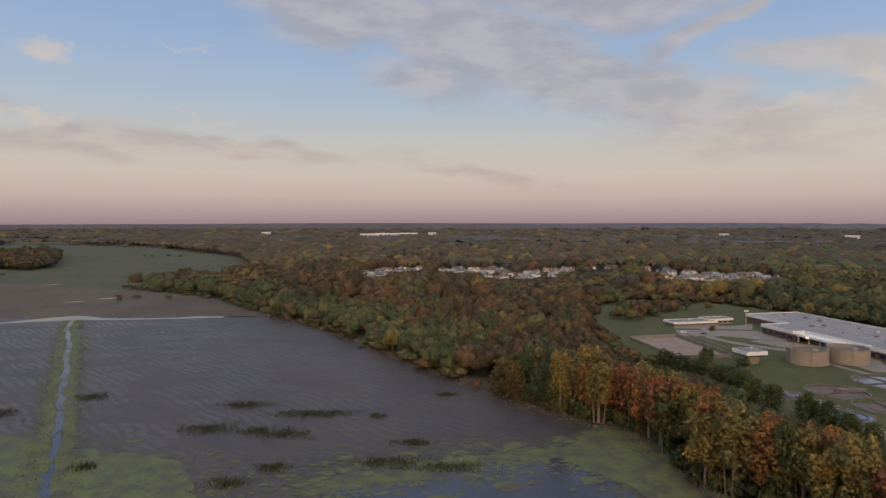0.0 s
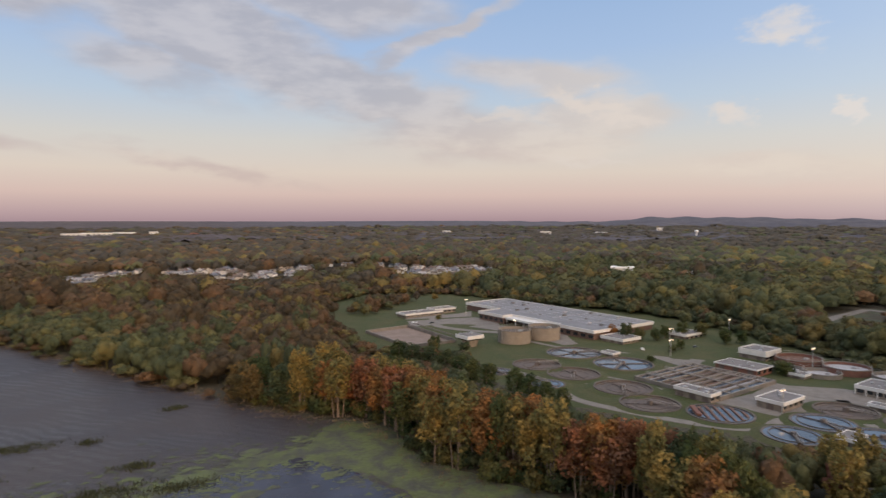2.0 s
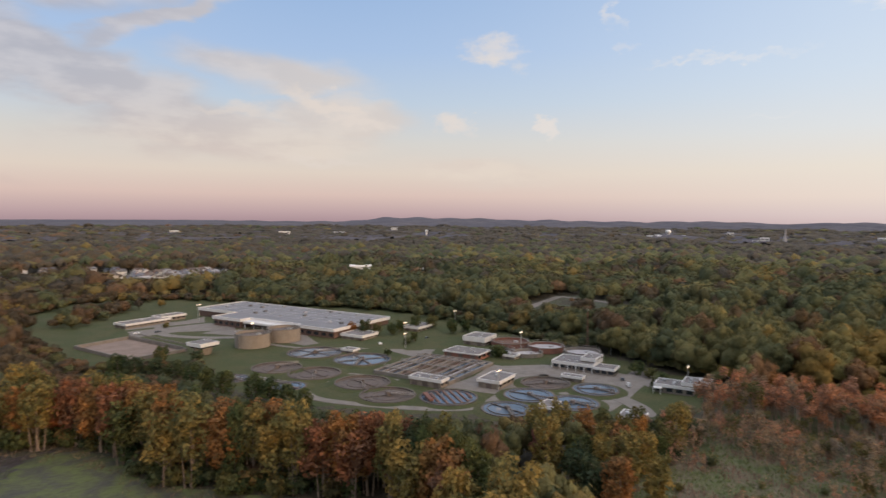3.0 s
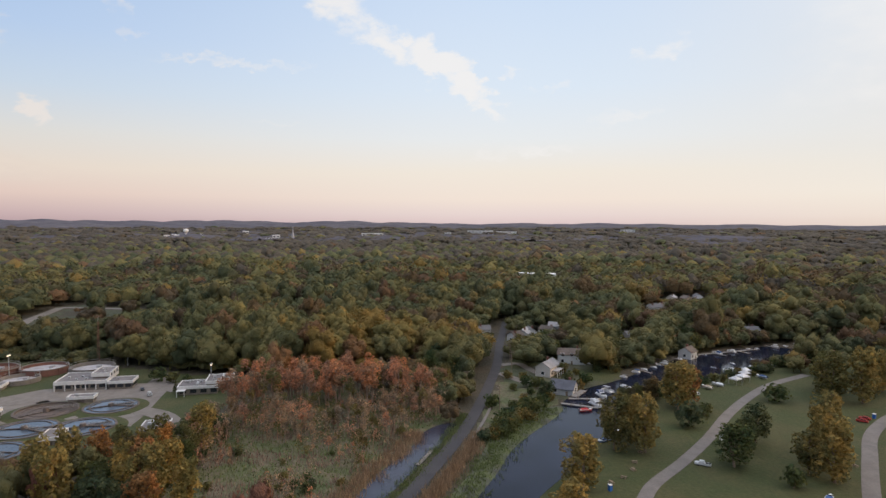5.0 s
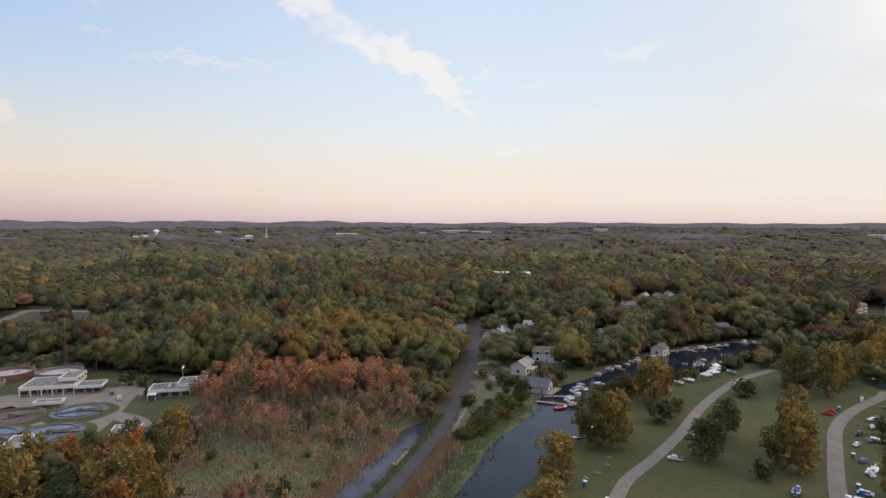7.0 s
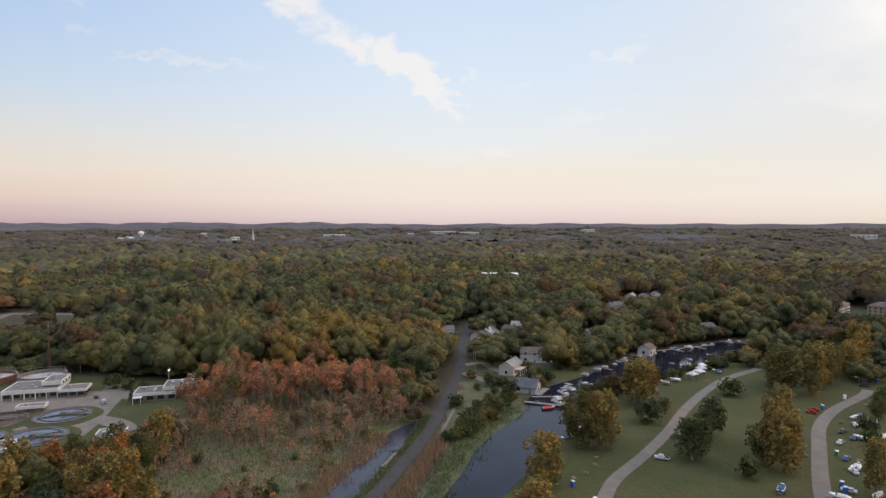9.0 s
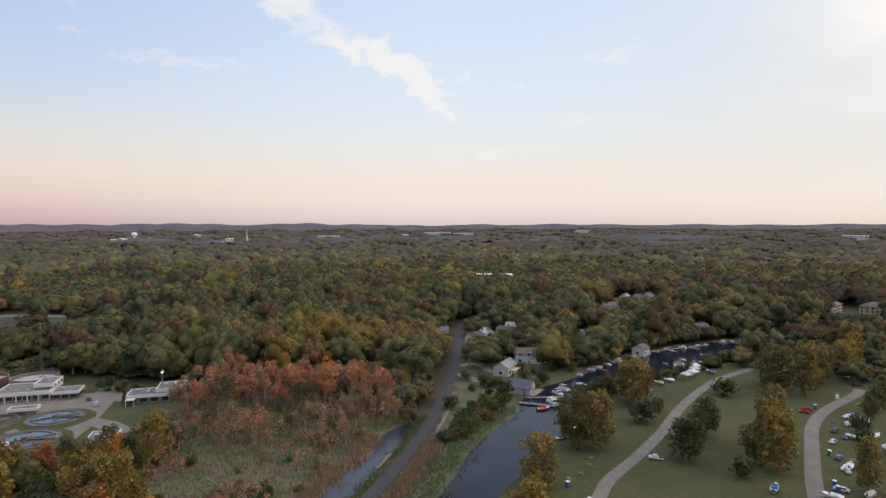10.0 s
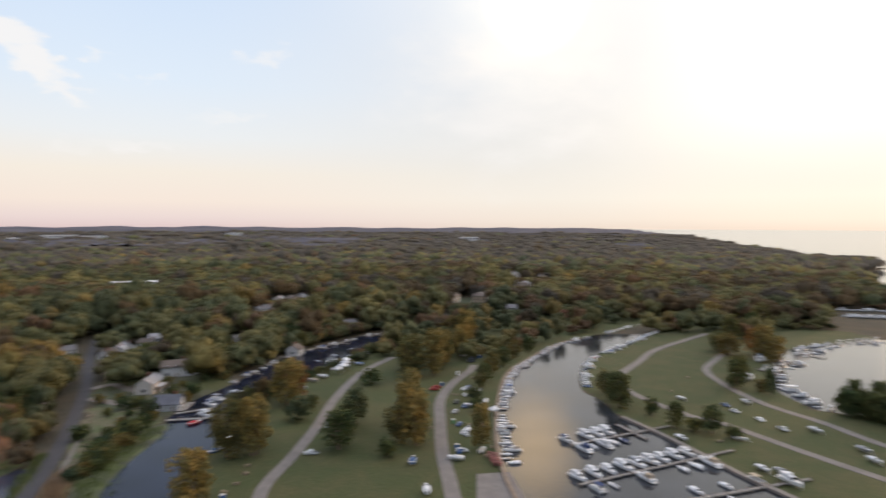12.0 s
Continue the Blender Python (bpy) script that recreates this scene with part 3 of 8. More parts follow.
LAGOON = [(133, -279), (118, -251), (98, -236), (92, -237), (77, -242), (20, -262), (30, -420), (100, -428), (136, -413), (146, -372), (153, -343), (149, -316)]
SWAMP_BED = [(112, 92), (140, 84), (175, 80), (205, 72), (228, 62), (236, 28), (226, -2), (200, -5), (186, 2), (172, 8), (156, 15), (130, 26), (100, 40)]
SHORE = [(4600, -4500), (2900, -3450), (1500, -2390), (950, -1750), (570, -1330), (450, -1290), (365, -1110), (330, -900), (210, -640), (60, -520), (-300, -420), (-1200, -380), (-4800, -600), (-4800, -4800), (4600, -4800)]
GARDENS = [(236, -24), (290, -36), (306, -62), (292, -92), (262, -80), (246, -72), (222, -46), (208, -38), (214, -22)]
VERGE = [(168, -7), (208, -17), (240, -24), (262, -29), (256, -40), (240, -40), (222, -46), (202, -37), (182, -23)]
CLEARINGS = [(259, -48, 11), (280, -63, 12), (231, -49, 9), (247, -38, 10), (262, -36, 9), (268, -52, 10), (248, -58, 10), (452, 262, 14), (420, 262, 10), (440, 232, 9), (342, -47, 9), (351, -56, 9), (364, -70, 9), (354, -28, 7), (333, -44, 6), (335, -107, 10),
             (423, -152, 16), (506, -196, 18), (516, -225, 16), (400, -318, 24), (349, -181, 10), (438, -418, 18), (555, -506, 20), (532, -537, 20), (426, -336, 14), (327, -300, 12), (392, 258, 12), (380, 250, 12), (405, 240, 13), (425, 222, 12), (412, 215, 10), (436, 204, 9)]
ROAD = [(131, 12), (142.5, 6.5), (160, 0.3), (182, -7.2), (208, -14.2), (240, -21.2), (279, -28.5), (328, -35), (400, -46)]
HOMES = [(255, 665, 5), (284, 645, 6), (312, 655, 5), (338, 682, 4), (58, 672, 5), (80, 668, 4), (-78, 690, 3), (-82, 722, 4), (-60, 735, 4), (-40, 760, 4), (8, 742, 5), (28, 724, 6), (46, 730, 7), (62, 738, 6), (90, 690, 3), (112, 680, 5), (135, 730, 6), (146, 742, 5), (205, 780, 4), (235, 795, 5),
         (258, 735, 7), (275, 700, 8), (292, 690, 7), (305, 670, 6), (330, 660, 6), (350, 665, 4)]


def lift(x, y):
    """The ground's height: flat near by, a rise under the far homes, and a slow climb with hills to the horizon."""
    x, y = np.asarray(x, float), np.asarray(y, float)
    d = np.hypot(x, y)
    far = 46.0 * (np.clip(d - 900, 0, None) / 2900.0) ** 2
    bearing = np.degrees(np.arctan2(x, y))
    hills = 0.0
    for at, wide, tall in ((43, 3.0, 26), (49, 5.0, 30), (60, 9.0, 20), (72, 4.0, 17), (82, 5.0, 16), (-6, 14.0, 6), (24, 12, 8), (107, 14, 2), (98, 2.5, 3)):
        hills = hills + tall * np.exp(-(((bearing - at) / wide) ** 2))
    far = far + 0.77 * hills * np.clip((d - 2850) / 770.0, 0, 1) ** 2
    near = 4.0 * np.exp(-(((x - 120) / 330) ** 2) - ((y - 735) / 70) ** 2)
    rolling = np.clip((d - 300) / 450.0, 0, 1) * np.clip((bearing - 22) / 20, 0, 1) * np.clip((150 - bearing) / 14, 0, 1)
    waves = 4.2 * np.sin(x / 71 + 0.7 * np.sin(y / 97)) * np.sin(y / 83 + 1.3 + 0.8 * np.sin(x / 120)) + 3.0 * np.sin(x / 38 - y / 52)
    mound = 8.0 * np.exp(-(((x - 292) / 46) ** 2) - ((y - 40) / 26) ** 2)
    return far + near + rolling * (waves + 1.5) + mound


def ground():
    bearings = np.radians(np.concatenate([np.arange(-46, 176, 0.5), np.arange(176, 314, 6.0)]))
    reach = np.concatenate([[0.0, 25.0, 50.0], np.geomspace(70, 3815, 225)])
    b, r = np.meshgrid(bearings, reach, indexing="ij")
    x, y = r * np.sin(b), r * np.cos(b)
    z = lift(x, y)
    n, m = x.shape
    i, j = np.meshgrid(np.arange(n), np.arange(m - 1), indexing="ij")
    k = (i + 1) % n
    faces = np.stack([i * m + j, i * m + j + 1, k * m + j + 1, k * m + j], -1).reshape(-1, 4)[:, ::-1]
    cx, cy = (a.ravel()[faces].mean(1) for a in (x, y))
    rough = np.random.default_rng(5).normal(0, 0.5, (2, len(cx)))
    jx, jy = cx + rough[0], cy + rough[1]
    slot = np.zeros(len(cx))
    slot[inside(jx, jy, MARSH)] = 1
    wild = inside(jx, jy, MARSH) & (line_distance(jx, jy, [(-300, 395), (-253, 419), (-224, 405), (-189, 409), (-147, 416), (-110, 420)]) > 0) & (jy > 414 + 0.05 * (jx + 200))
    slot[wild] = 2
    for bed in MEADOWS:
        slot[inside(jx, jy, bed)] = 3
    for bed in (PLANT, PARK, POINT):
        slot[inside(jx, jy, bed)] = 5
    slot[inside(jx, jy, SWAMP_BED)] = 6
    slot[inside(jx, jy, GARDENS)] = 5
    slot[inside(jx, jy, VERGE)] = 6
    for px, py, r in CLEARINGS:
        slot[np.hypot(jx - px, jy - py) < r] = 3
    me = big_mesh("ground", np.stack([x, y, z], -1).reshape(-1, 3), faces, [FLOOR, MUD, REED, MEADOW, ALGAE, LAWN, SWAMP], slot, True)
    return tagged(new("ground", me), "flat land with brown marsh, meadow, lawns and leaf litter", "ground", kind="structure")


ground()


def frayed(outline, amount, seed):
    """A smooth outline with an uneven, natural edge."""
    rnd = random.Random(seed)
    out = []
    for i, (x, y) in enumerate(flowing(outline, 10, True)):
        k = amount * (0.7 * noise.noise((x / 7, y / 7, seed)) + 0.5 * noise.noise((x / 2.2, y / 2.2, seed))) * 1.6
        out.append((x + k, y + amount * noise.noise((x / 5, y / 5, seed + 9)) * 1.6))
    return out


def waters():
    for i, bed in enumerate(ALGAE_BEDS):
        sheet("duckweed", frayed(bed, 2.2, i), 0.035, ALGAE, "yellow-green duckweed over shallow marsh water", "weed bed", 0.1)
    rnd = random.Random(12)
    for i in range(14):
        cx, cy = rnd.choice(((-110, 150), (-90, 165), (20, 165), (45, 178), (60, 160), (30, 172), (50, 150), (-10, 152), (10, 150), (28, 140)))
        cx, cy = cx + rnd.uniform(-30, 26), cy + rnd.uniform(-14, 14)
        r = rnd.uniform(0.8, 3.2)
        blob = [(cx + r * 1.5 * math.cos(a * 0.9) * k, cy + r * math.sin(a * 0.9) * k) for a, k in ((a, rnd.uniform(0.8, 1.15)) for a in range(7))]
        sheet("duckweed", frayed(blob, 0.9, 50 + i), 0.065 + 0.003 * i, ALGAE, "small floating patch of duckweed in the marsh", "weed bed", 0.02)
    sheet("water", flowing(CANAL, 4, True), 0.06, WATER, "still dark blue canal water reflecting the sky", "canal")
    sheet("water", flowing(SIDE_POOL, 4, True), 0.06, POND, "narrow grey-blue ditch water beside the road", "ditch")
    sheet("water", flowing(BASIN, 4, True), 0.06, HARBOUR, "calm harbour water with a golden reflection", "harbour water")
    sheet("water", flowing(LAGOON, 4, True), 0.06, HARBOUR, "pale calm lagoon water behind the lawns", "lagoon")
    sheet("water", frayed(POND_BED, 2.2, 5), 0.05, POND, "shallow blue pond in the marsh", "pond")
    sheet("water", flowing([(-285, 388), (-262, 396), (-242, 401), (-224, 402), (-189, 406), (-147, 413), (-120, 421), (-147, 419), (-165, 420), (-189, 411), (-224, 410), (-253, 421)], 3, True), 0.07, HARBOUR,
          "pale open water across the marsh", "pond")
    for pond in ([(-570, 934), (-545, 943), (-522, 936), (-540, 930)], [(-290, 516), (-281, 521), (-274, 519), (-282, 514)], [(-408, 622), (-400, 631), (-393, 637), (-399, 625)], [(-305, 492), (-296, 497), (-289, 497), (-297, 491)]):
        sheet("water", flowing(pond, 4, True), 0.09, HARBOUR, "pale sliver of open water in the marsh", "pond")
    line = flowing([(-243, 402), (-228, 372), (-197, 322), (-180, 292), (-162, 262), (-143, 228), (-127, 201), (-105, 163), (-94, 142), (-70, 100)], 5)
    rnd = random.Random(3)
    wet = ribbon([(x + rnd.uniform(-0.9, 0.9), y) for x, y in line], 2.6, -0.1, 0.08)
    solid("water", wet, POND, "straight narrow ditch cut through the marsh", "ditch", kind="structure")
    for side in (-1, 1):
        bank = ribbon([(x + side * (3.6 + rnd.uniform(-1.2, 1.2)), y) for x, y in line], 3.4, -0.1, 0.12)
        solid("bank", bank, ALGAE, "yellow-green weedy bank along the marsh ditch", "bank", kind="structure")


def lake():
    bearings = np.radians(np.arange(120, 300, 0.75))
    reach = np.geomspace(380, 3815, 120)
    b, r = np.meshgrid(bearings, reach, indexing="ij")
    x, y = r * np.sin(b), r * np.cos(b)
    n, m = x.shape
    i, j = np.meshgrid(np.arange(n - 1), np.arange(m - 1), indexing="ij")
    faces = np.stack([i * m + j, (i + 1) * m + j, (i + 1) * m + j + 1, i * m + j + 1], -1).reshape(-1, 4)
    cx, cy = (a.ravel()[faces].mean(1) for a in (x, y))
    faces = faces[inside(cx, cy, SHORE)]
    used, index = np.unique(faces, return_inverse=True)
    verts = np.stack([x, y, lift(x, y) + 0.5], -1).reshape(-1, 3)[used]
    me = big_mesh("lake", verts, index.reshape(faces.shape), [LAKE], None, True)
    tagged(new("lake", me), "wide pale lake reaching the horizon", "lake", kind="structure")


waters()
lake()

# ---- woods ----
def ico(level):
    bm = bmesh.new()
    bmesh.ops.create_icosphere(bm, subdivisions=level, radius=1.0)
    v = np.array([p.co[:] for p in bm.verts])
    f = np.array([[p.index for p in t.verts] for t in bm.faces])
    bm.free()
    return v, f


def crown_template(lobes, level, shards, size, rng, bottom=-0.75, trunk=False):
    """A crown of unit radius and height: rounded boughs heaped over a core, with leaf clumps on them."""
    ball, tri = ico(level)
    turn = rng.uniform(0, 6.28)
    heaps = [((0.0, 0.0, 0.0), 0.7 if lobes else 0.84)]
    for i in range(lobes):
        z = 0.78 - 1.35 * (i + 0.3) / lobes
        a = turn + i * 2.4 + rng.uniform(-0.35, 0.35)
        r = math.sqrt(max(0.05, 1 - z * z)) * rng.uniform(0.42, 0.66)
        heaps.append(((math.cos(a) * r, math.sin(a) * r, z * 0.74), rng.uniform(0.34, 0.52)))
    v, f, base = [], [], 0
    for c, r in heaps:
        one = ball * (r * (1 + rng.uniform(-0.2, 0.2, len(ball))))[:, None] + np.array(c)
        keep = tri[one[tri].mean(1)[:, 2] > bottom]
        v.append(one), f.append(keep + base)
        base += len(one)
    centres, radii = np.array([c for c, _ in heaps]), np.array([r for _, r in heaps])
    if shards:
        which = rng.integers(1 if lobes else 0, len(heaps), shards)
        d = rng.normal(0, 1, (shards, 3))
        d[:, 2] = np.abs(d[:, 2]) - 0.3
        d /= np.linalg.norm(d, axis=1)[:, None]
        c = centres[which] + d * (radii[which] * rng.uniform(0.92, 1.22, shards))[:, None]
        normal = d + rng.normal(0, 0.42, d.shape)
        normal /= np.linalg.norm(normal, axis=1)[:, None]
        side = np.cross(normal, rng.normal(0, 1, d.shape))
        side /= np.linalg.norm(side, axis=1)[:, None]
        up = np.cross(normal, side)
        q = size * rng.uniform(0.7, 1.4, (shards, 1))
        leaf = np.stack([c + side * q, c - side * q * 0.5 + up * q * 0.86, c - side * q * 0.5 - up * q * 0.86], 1)
        v.append(leaf.reshape(-1, 3)), f.append(base + np.arange(3 * shards).reshape(-1, 3))
        base += 3 * shards
    if trunk:
        a = np.radians([0, 120, 240])
        ring = np.stack([0.06 * np.cos(a), 0.06 * np.sin(a)], 1)
        v.append(np.concatenate([np.c_[ring, np.full(3, -1.9)], np.c_[ring, np.full(3, -0.4)]]))
        f.append(base + np.array([[0, 1, 4], [0, 4, 3], [1, 2, 5], [1, 5, 4], [2, 0, 3], [2, 3, 5]]))
    v, f = np.concatenate(v), np.concatenate(f)
    used, index = np.unique(f, return_inverse=True)
    return v[used], index.reshape(f.shape)


ORDER = ["green", "olive", "gold", "rust", "red", "brown"]
WOOD_ORDER = ORDER + ["grey"]


def wood_mix(x, y, d, bearing):
    """How common each hue is at a place, in the order above."""
    base = np.zeros((len(x), 6))
    west = np.clip((38 - bearing) / 24, 0, 1)
    base += west[:, None] * np.array([0.04, 0.12, 0.1, 0.24, 0.004, 0.66])
    base += (1 - west)[:, None] * np.array([0.5, 0.3, 0.065, 0.035, 0.0, 0.1])
    patch = np.array([noise.noise((px / 95.0, py / 95.0, 0.0)) for px, py in zip(x, y)])
    base[:, 2] += np.clip(patch - 0.12, 0, 1) * (0.1 + 0.2 * west)
    base[:, 3] += np.clip(patch - 0.15, 0, 1) * 0.4 * (0.2 + 0.8 * west)
    base[:, 0] += np.clip(-patch, 0, 1) * 0.5 * (1 - 0.7 * west)
    ridge = np.exp(-(((x - 275) / 40) ** 2) - ((y - 28) / 30) ** 2)
    base += ridge[:, None] * np.array([0.3, 2.4, 1.7, 0.45, 0.0, 0.1])
    edge = np.exp(-((line_distance(x, y, [(24, 245), (50, 235), (80, 205)]) / 26) ** 2))
    base += edge[:, None] * np.array([0, 0.1, 1.0, 1.3, 0.25, 0.1])
    dark = np.exp(-((line_distance(x, y, [(-270, 575), (-160, 480), (-60, 390), (5, 285)]) / 15) ** 2))
    base += dark[:, None] * np.array([11.0, 1.8, 0, 0, 0, 0])
    belt = np.exp(-((line_distance(x, y, [(60, 590), (200, 560), (330, 560)]) / 45) ** 2))
    base += belt[:, None] * np.array([0, 0.5, 1.1, 0.5, 0, 0.3])
    south = np.clip((bearing - 106) / 14, 0, 1) * np.clip((d - 300) / 120, 0, 1)
    base += south[:, None] * np.array([0.0, 0.42, 0.1, 0.05, 0.0, 0.75])
    base = np.c_[base / base.sum(1)[:, None], np.zeros(len(x))]
    # haze painted by hue: the grey share grows with distance
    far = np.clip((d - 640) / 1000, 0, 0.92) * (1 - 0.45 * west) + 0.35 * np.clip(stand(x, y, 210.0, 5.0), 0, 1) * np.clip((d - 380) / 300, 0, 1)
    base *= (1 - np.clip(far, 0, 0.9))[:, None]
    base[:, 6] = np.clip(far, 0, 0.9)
    return np.cumsum(base / base.sum(1)[:, None], 1)


def stand(x, y, size, seed):
    """A slow swing from -1 to 1 from one stand of trees to the next."""
    return np.array([1.6 * noise.noise((px / size, py / size, seed)) for px, py in zip(x, y)])


OPEN_GROUND = [MARSH, VERGE, PLANT, PARK, POINT, CANAL, SIDE_POOL, BASIN, LAGOON, SWAMP_BED, SHORE, *MEADOWS,
               [(20, -428), (100, -430), (133, -408), (165, -430), (200, -480), (215, -525), (175, -562), (120, -540), (20, -500)], [(203, -36), (216, -50), (246, -76), (264, -96), (270, -86), (258, -68), (240, -40), (224, -36)]]


def may_grow(x, y):
    free = np.ones(len(x), bool)
    for bed in OPEN_GROUND:
        free &= ~inside(x, y, bed)
    free &= line_distance(x, y, ROAD) > 5.5
    free &= line_distance(x, y, [(372, 252), (400, 262), (453, 274), (438, 210)]) > 9
    free &= line_distance(x, y, CANAL + CANAL[:1]) > 5
    free &= line_distance(x, y, PLANT + PLANT[:1]) > 4
    for cx, cy, r in CLEARINGS:
        free &= np.hypot(x - cx, y - cy) > r
    for cx, cy, n in HOMES:
        free &= np.hypot((x - cx) / 13, (y - cy + 6) / 15) > 1
    return free


def along_edge(line, width, count, rng):
    """Places strewn along a line."""
    pts = np.array(line, float)
    seg = np.hypot(*np.diff(pts, axis=0).T)
    at = rng.uniform(0, seg.sum(), count)
    cum = np.concatenate([[0], np.cumsum(seg)])
    k = np.clip(np.searchsorted(cum, at) - 1, 0, len(seg) - 1)
    u = ((at - cum[k]) / seg[k])[:, None]
    return pts[k] * (1 - u) + pts[k + 1] * u + rng.normal(0, width, (count, 2))


def scatter(near, far, gap, rng, low=-50, high=176):
    """Jittered places about gap metres apart between two distances."""
    n = int(2 * far / gap)
    gx, gy = np.meshgrid((np.arange(n) - n / 2) * gap, (np.arange(n) - n / 2) * gap * 0.95)
    gx = gx + rng.uniform(-0.42, 0.42, gx.shape) * gap
    gy = gy + rng.uniform(-0.42, 0.42, gy.shape) * gap
    x, y = gx.ravel(), gy.ravel()
    d, bearing = np.hypot(x, y), np.degrees(np.arctan2(x, y))
    keep = (d > near) & (d < far) & (bearing > low) & (bearing < high)
    return x[keep], y[keep]


def sight_cap(x, y):
    """Trees before the far homes and roads stay low, so that these show."""
    cap = np.full(len(x), 99.0)
    for cx, cy, r, over in [(*c, 0.4 if c[1] > 150 else 1.5 if math.hypot(c[0], c[1]) < 390 else 1.2 if c[2] > 20 else 2.6) for c in CLEARINGS] + [(hx, hy, 24, 1.4) for hx, hy, n in HOMES]:
        dist = math.hypot(cx, cy)
        ux, uy = -cx / dist, -cy / dist
        along = (x - cx) * ux + (y - cy) * uy
        across = np.abs((x - cx) * uy - (y - cy) * ux)
        near = (along > 0) & (along < (150 if dist > 390 else 100 if dist > 320 else 60)) & (across < 0.75 * r)
        base = float(lift(cx, cy)) + over
        line = base + (EYE - base) * along / dist - lift(x, y)
        cap = np.where(near, np.minimum(cap, np.maximum(line, 2.5)), cap)
    room, reach = overlook(x, y)
    before = (reach < 400) & (np.hypot(x, y) < reach)
    return np.where(before, np.minimum(cap, np.maximum(room - 0.8, 1.6)), cap)


def overlook(x, y):
    """How high a tree may stand here without hiding the works from the eye."""
    d, b = np.hypot(x, y), np.arctan2(x, y)
    reach = np.full(len(x), 400.0)
    for r in np.arange(396, 90, -3.0):
        hit = inside(r * np.sin(b), r * np.cos(b), PLANT)
        reach[hit] = r
    return EYE * (1 - d / reach), reach


def plant_wood(x, y, templates, rng, wide, tall, store, mixed=False):
    d, bearing = np.hypot(x, y), np.degrees(np.arctan2(x, y))
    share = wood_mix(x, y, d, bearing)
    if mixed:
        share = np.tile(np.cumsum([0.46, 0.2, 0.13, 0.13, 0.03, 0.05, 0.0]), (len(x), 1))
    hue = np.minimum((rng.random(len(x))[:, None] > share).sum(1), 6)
    form = rng.integers(0, len(templates), len(x))
    swell = 1 + 0.22 * stand(x, y, 55.0, 7.0) + 0.2 * stand(x, y, 150.0, 2.0)
    vigour = rng.beta(1.6, 2.6, len(x))
    emergent = rng.random(len(x)) < 0.1
    height = (tall[0] + (tall[1] - tall[0]) * vigour) * swell * np.where(emergent, 1.22, 1.0)
    height = height * (1 - 0.15 * np.clip((bearing - 124) / 8, 0, 1) * np.clip((d - 900) / 600, 0, 1))
    height = np.minimum(height, sight_cap(x, y))
    radius = (wide[0] + (wide[1] - wide[0]) * np.clip(0.6 * vigour + 0.5 * rng.random(len(x)), 0, 1)) * np.clip(height / tall[0], 0.35, 1.15)
    turn = rng.uniform(0, 2 * np.pi, len(x))
    ground_z = lift(x, y)
    pick = np.clip(0.45 + 0.5 * stand(x, y, 120.0, 11.0) + 0.3 * stand(x, y, 38.0, 6.0) + rng.normal(0, 0.26, len(x)) + 0.35 * np.exp(-(((x - 275) / 40) ** 2) - ((y - 28) / 30) ** 2), 0.02, 0.98)
    # the same haze flattens the tints of farther crowns
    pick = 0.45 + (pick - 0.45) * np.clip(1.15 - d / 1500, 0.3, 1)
    pick = np.clip(pick - 0.36 * np.clip((78 - bearing) / 55, 0, 1), 0.02, 0.98)
    for h in range(7):
        for k, (v, f) in enumerate(templates):
            at = np.nonzero((hue == h) & (form == k))[0]
            if not len(at):
                continue
            c, s = np.cos(turn[at])[:, None], np.sin(turn[at])[:, None]
            half = height[at] * 0.48
            vx = (v[:, 0] * c - v[:, 1] * s) * radius[at][:, None] + x[at][:, None]
            vy = (v[:, 0] * s + v[:, 1] * c) * radius[at][:, None] + y[at][:, None]
            vz = v[:, 2] * half[:, None] + (ground_z[at] + height[at] - half)[:, None]
            faces = f[None] + (np.arange(len(at)) * len(v))[:, None, None]
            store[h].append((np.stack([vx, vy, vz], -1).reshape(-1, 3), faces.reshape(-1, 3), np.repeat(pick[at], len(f))))


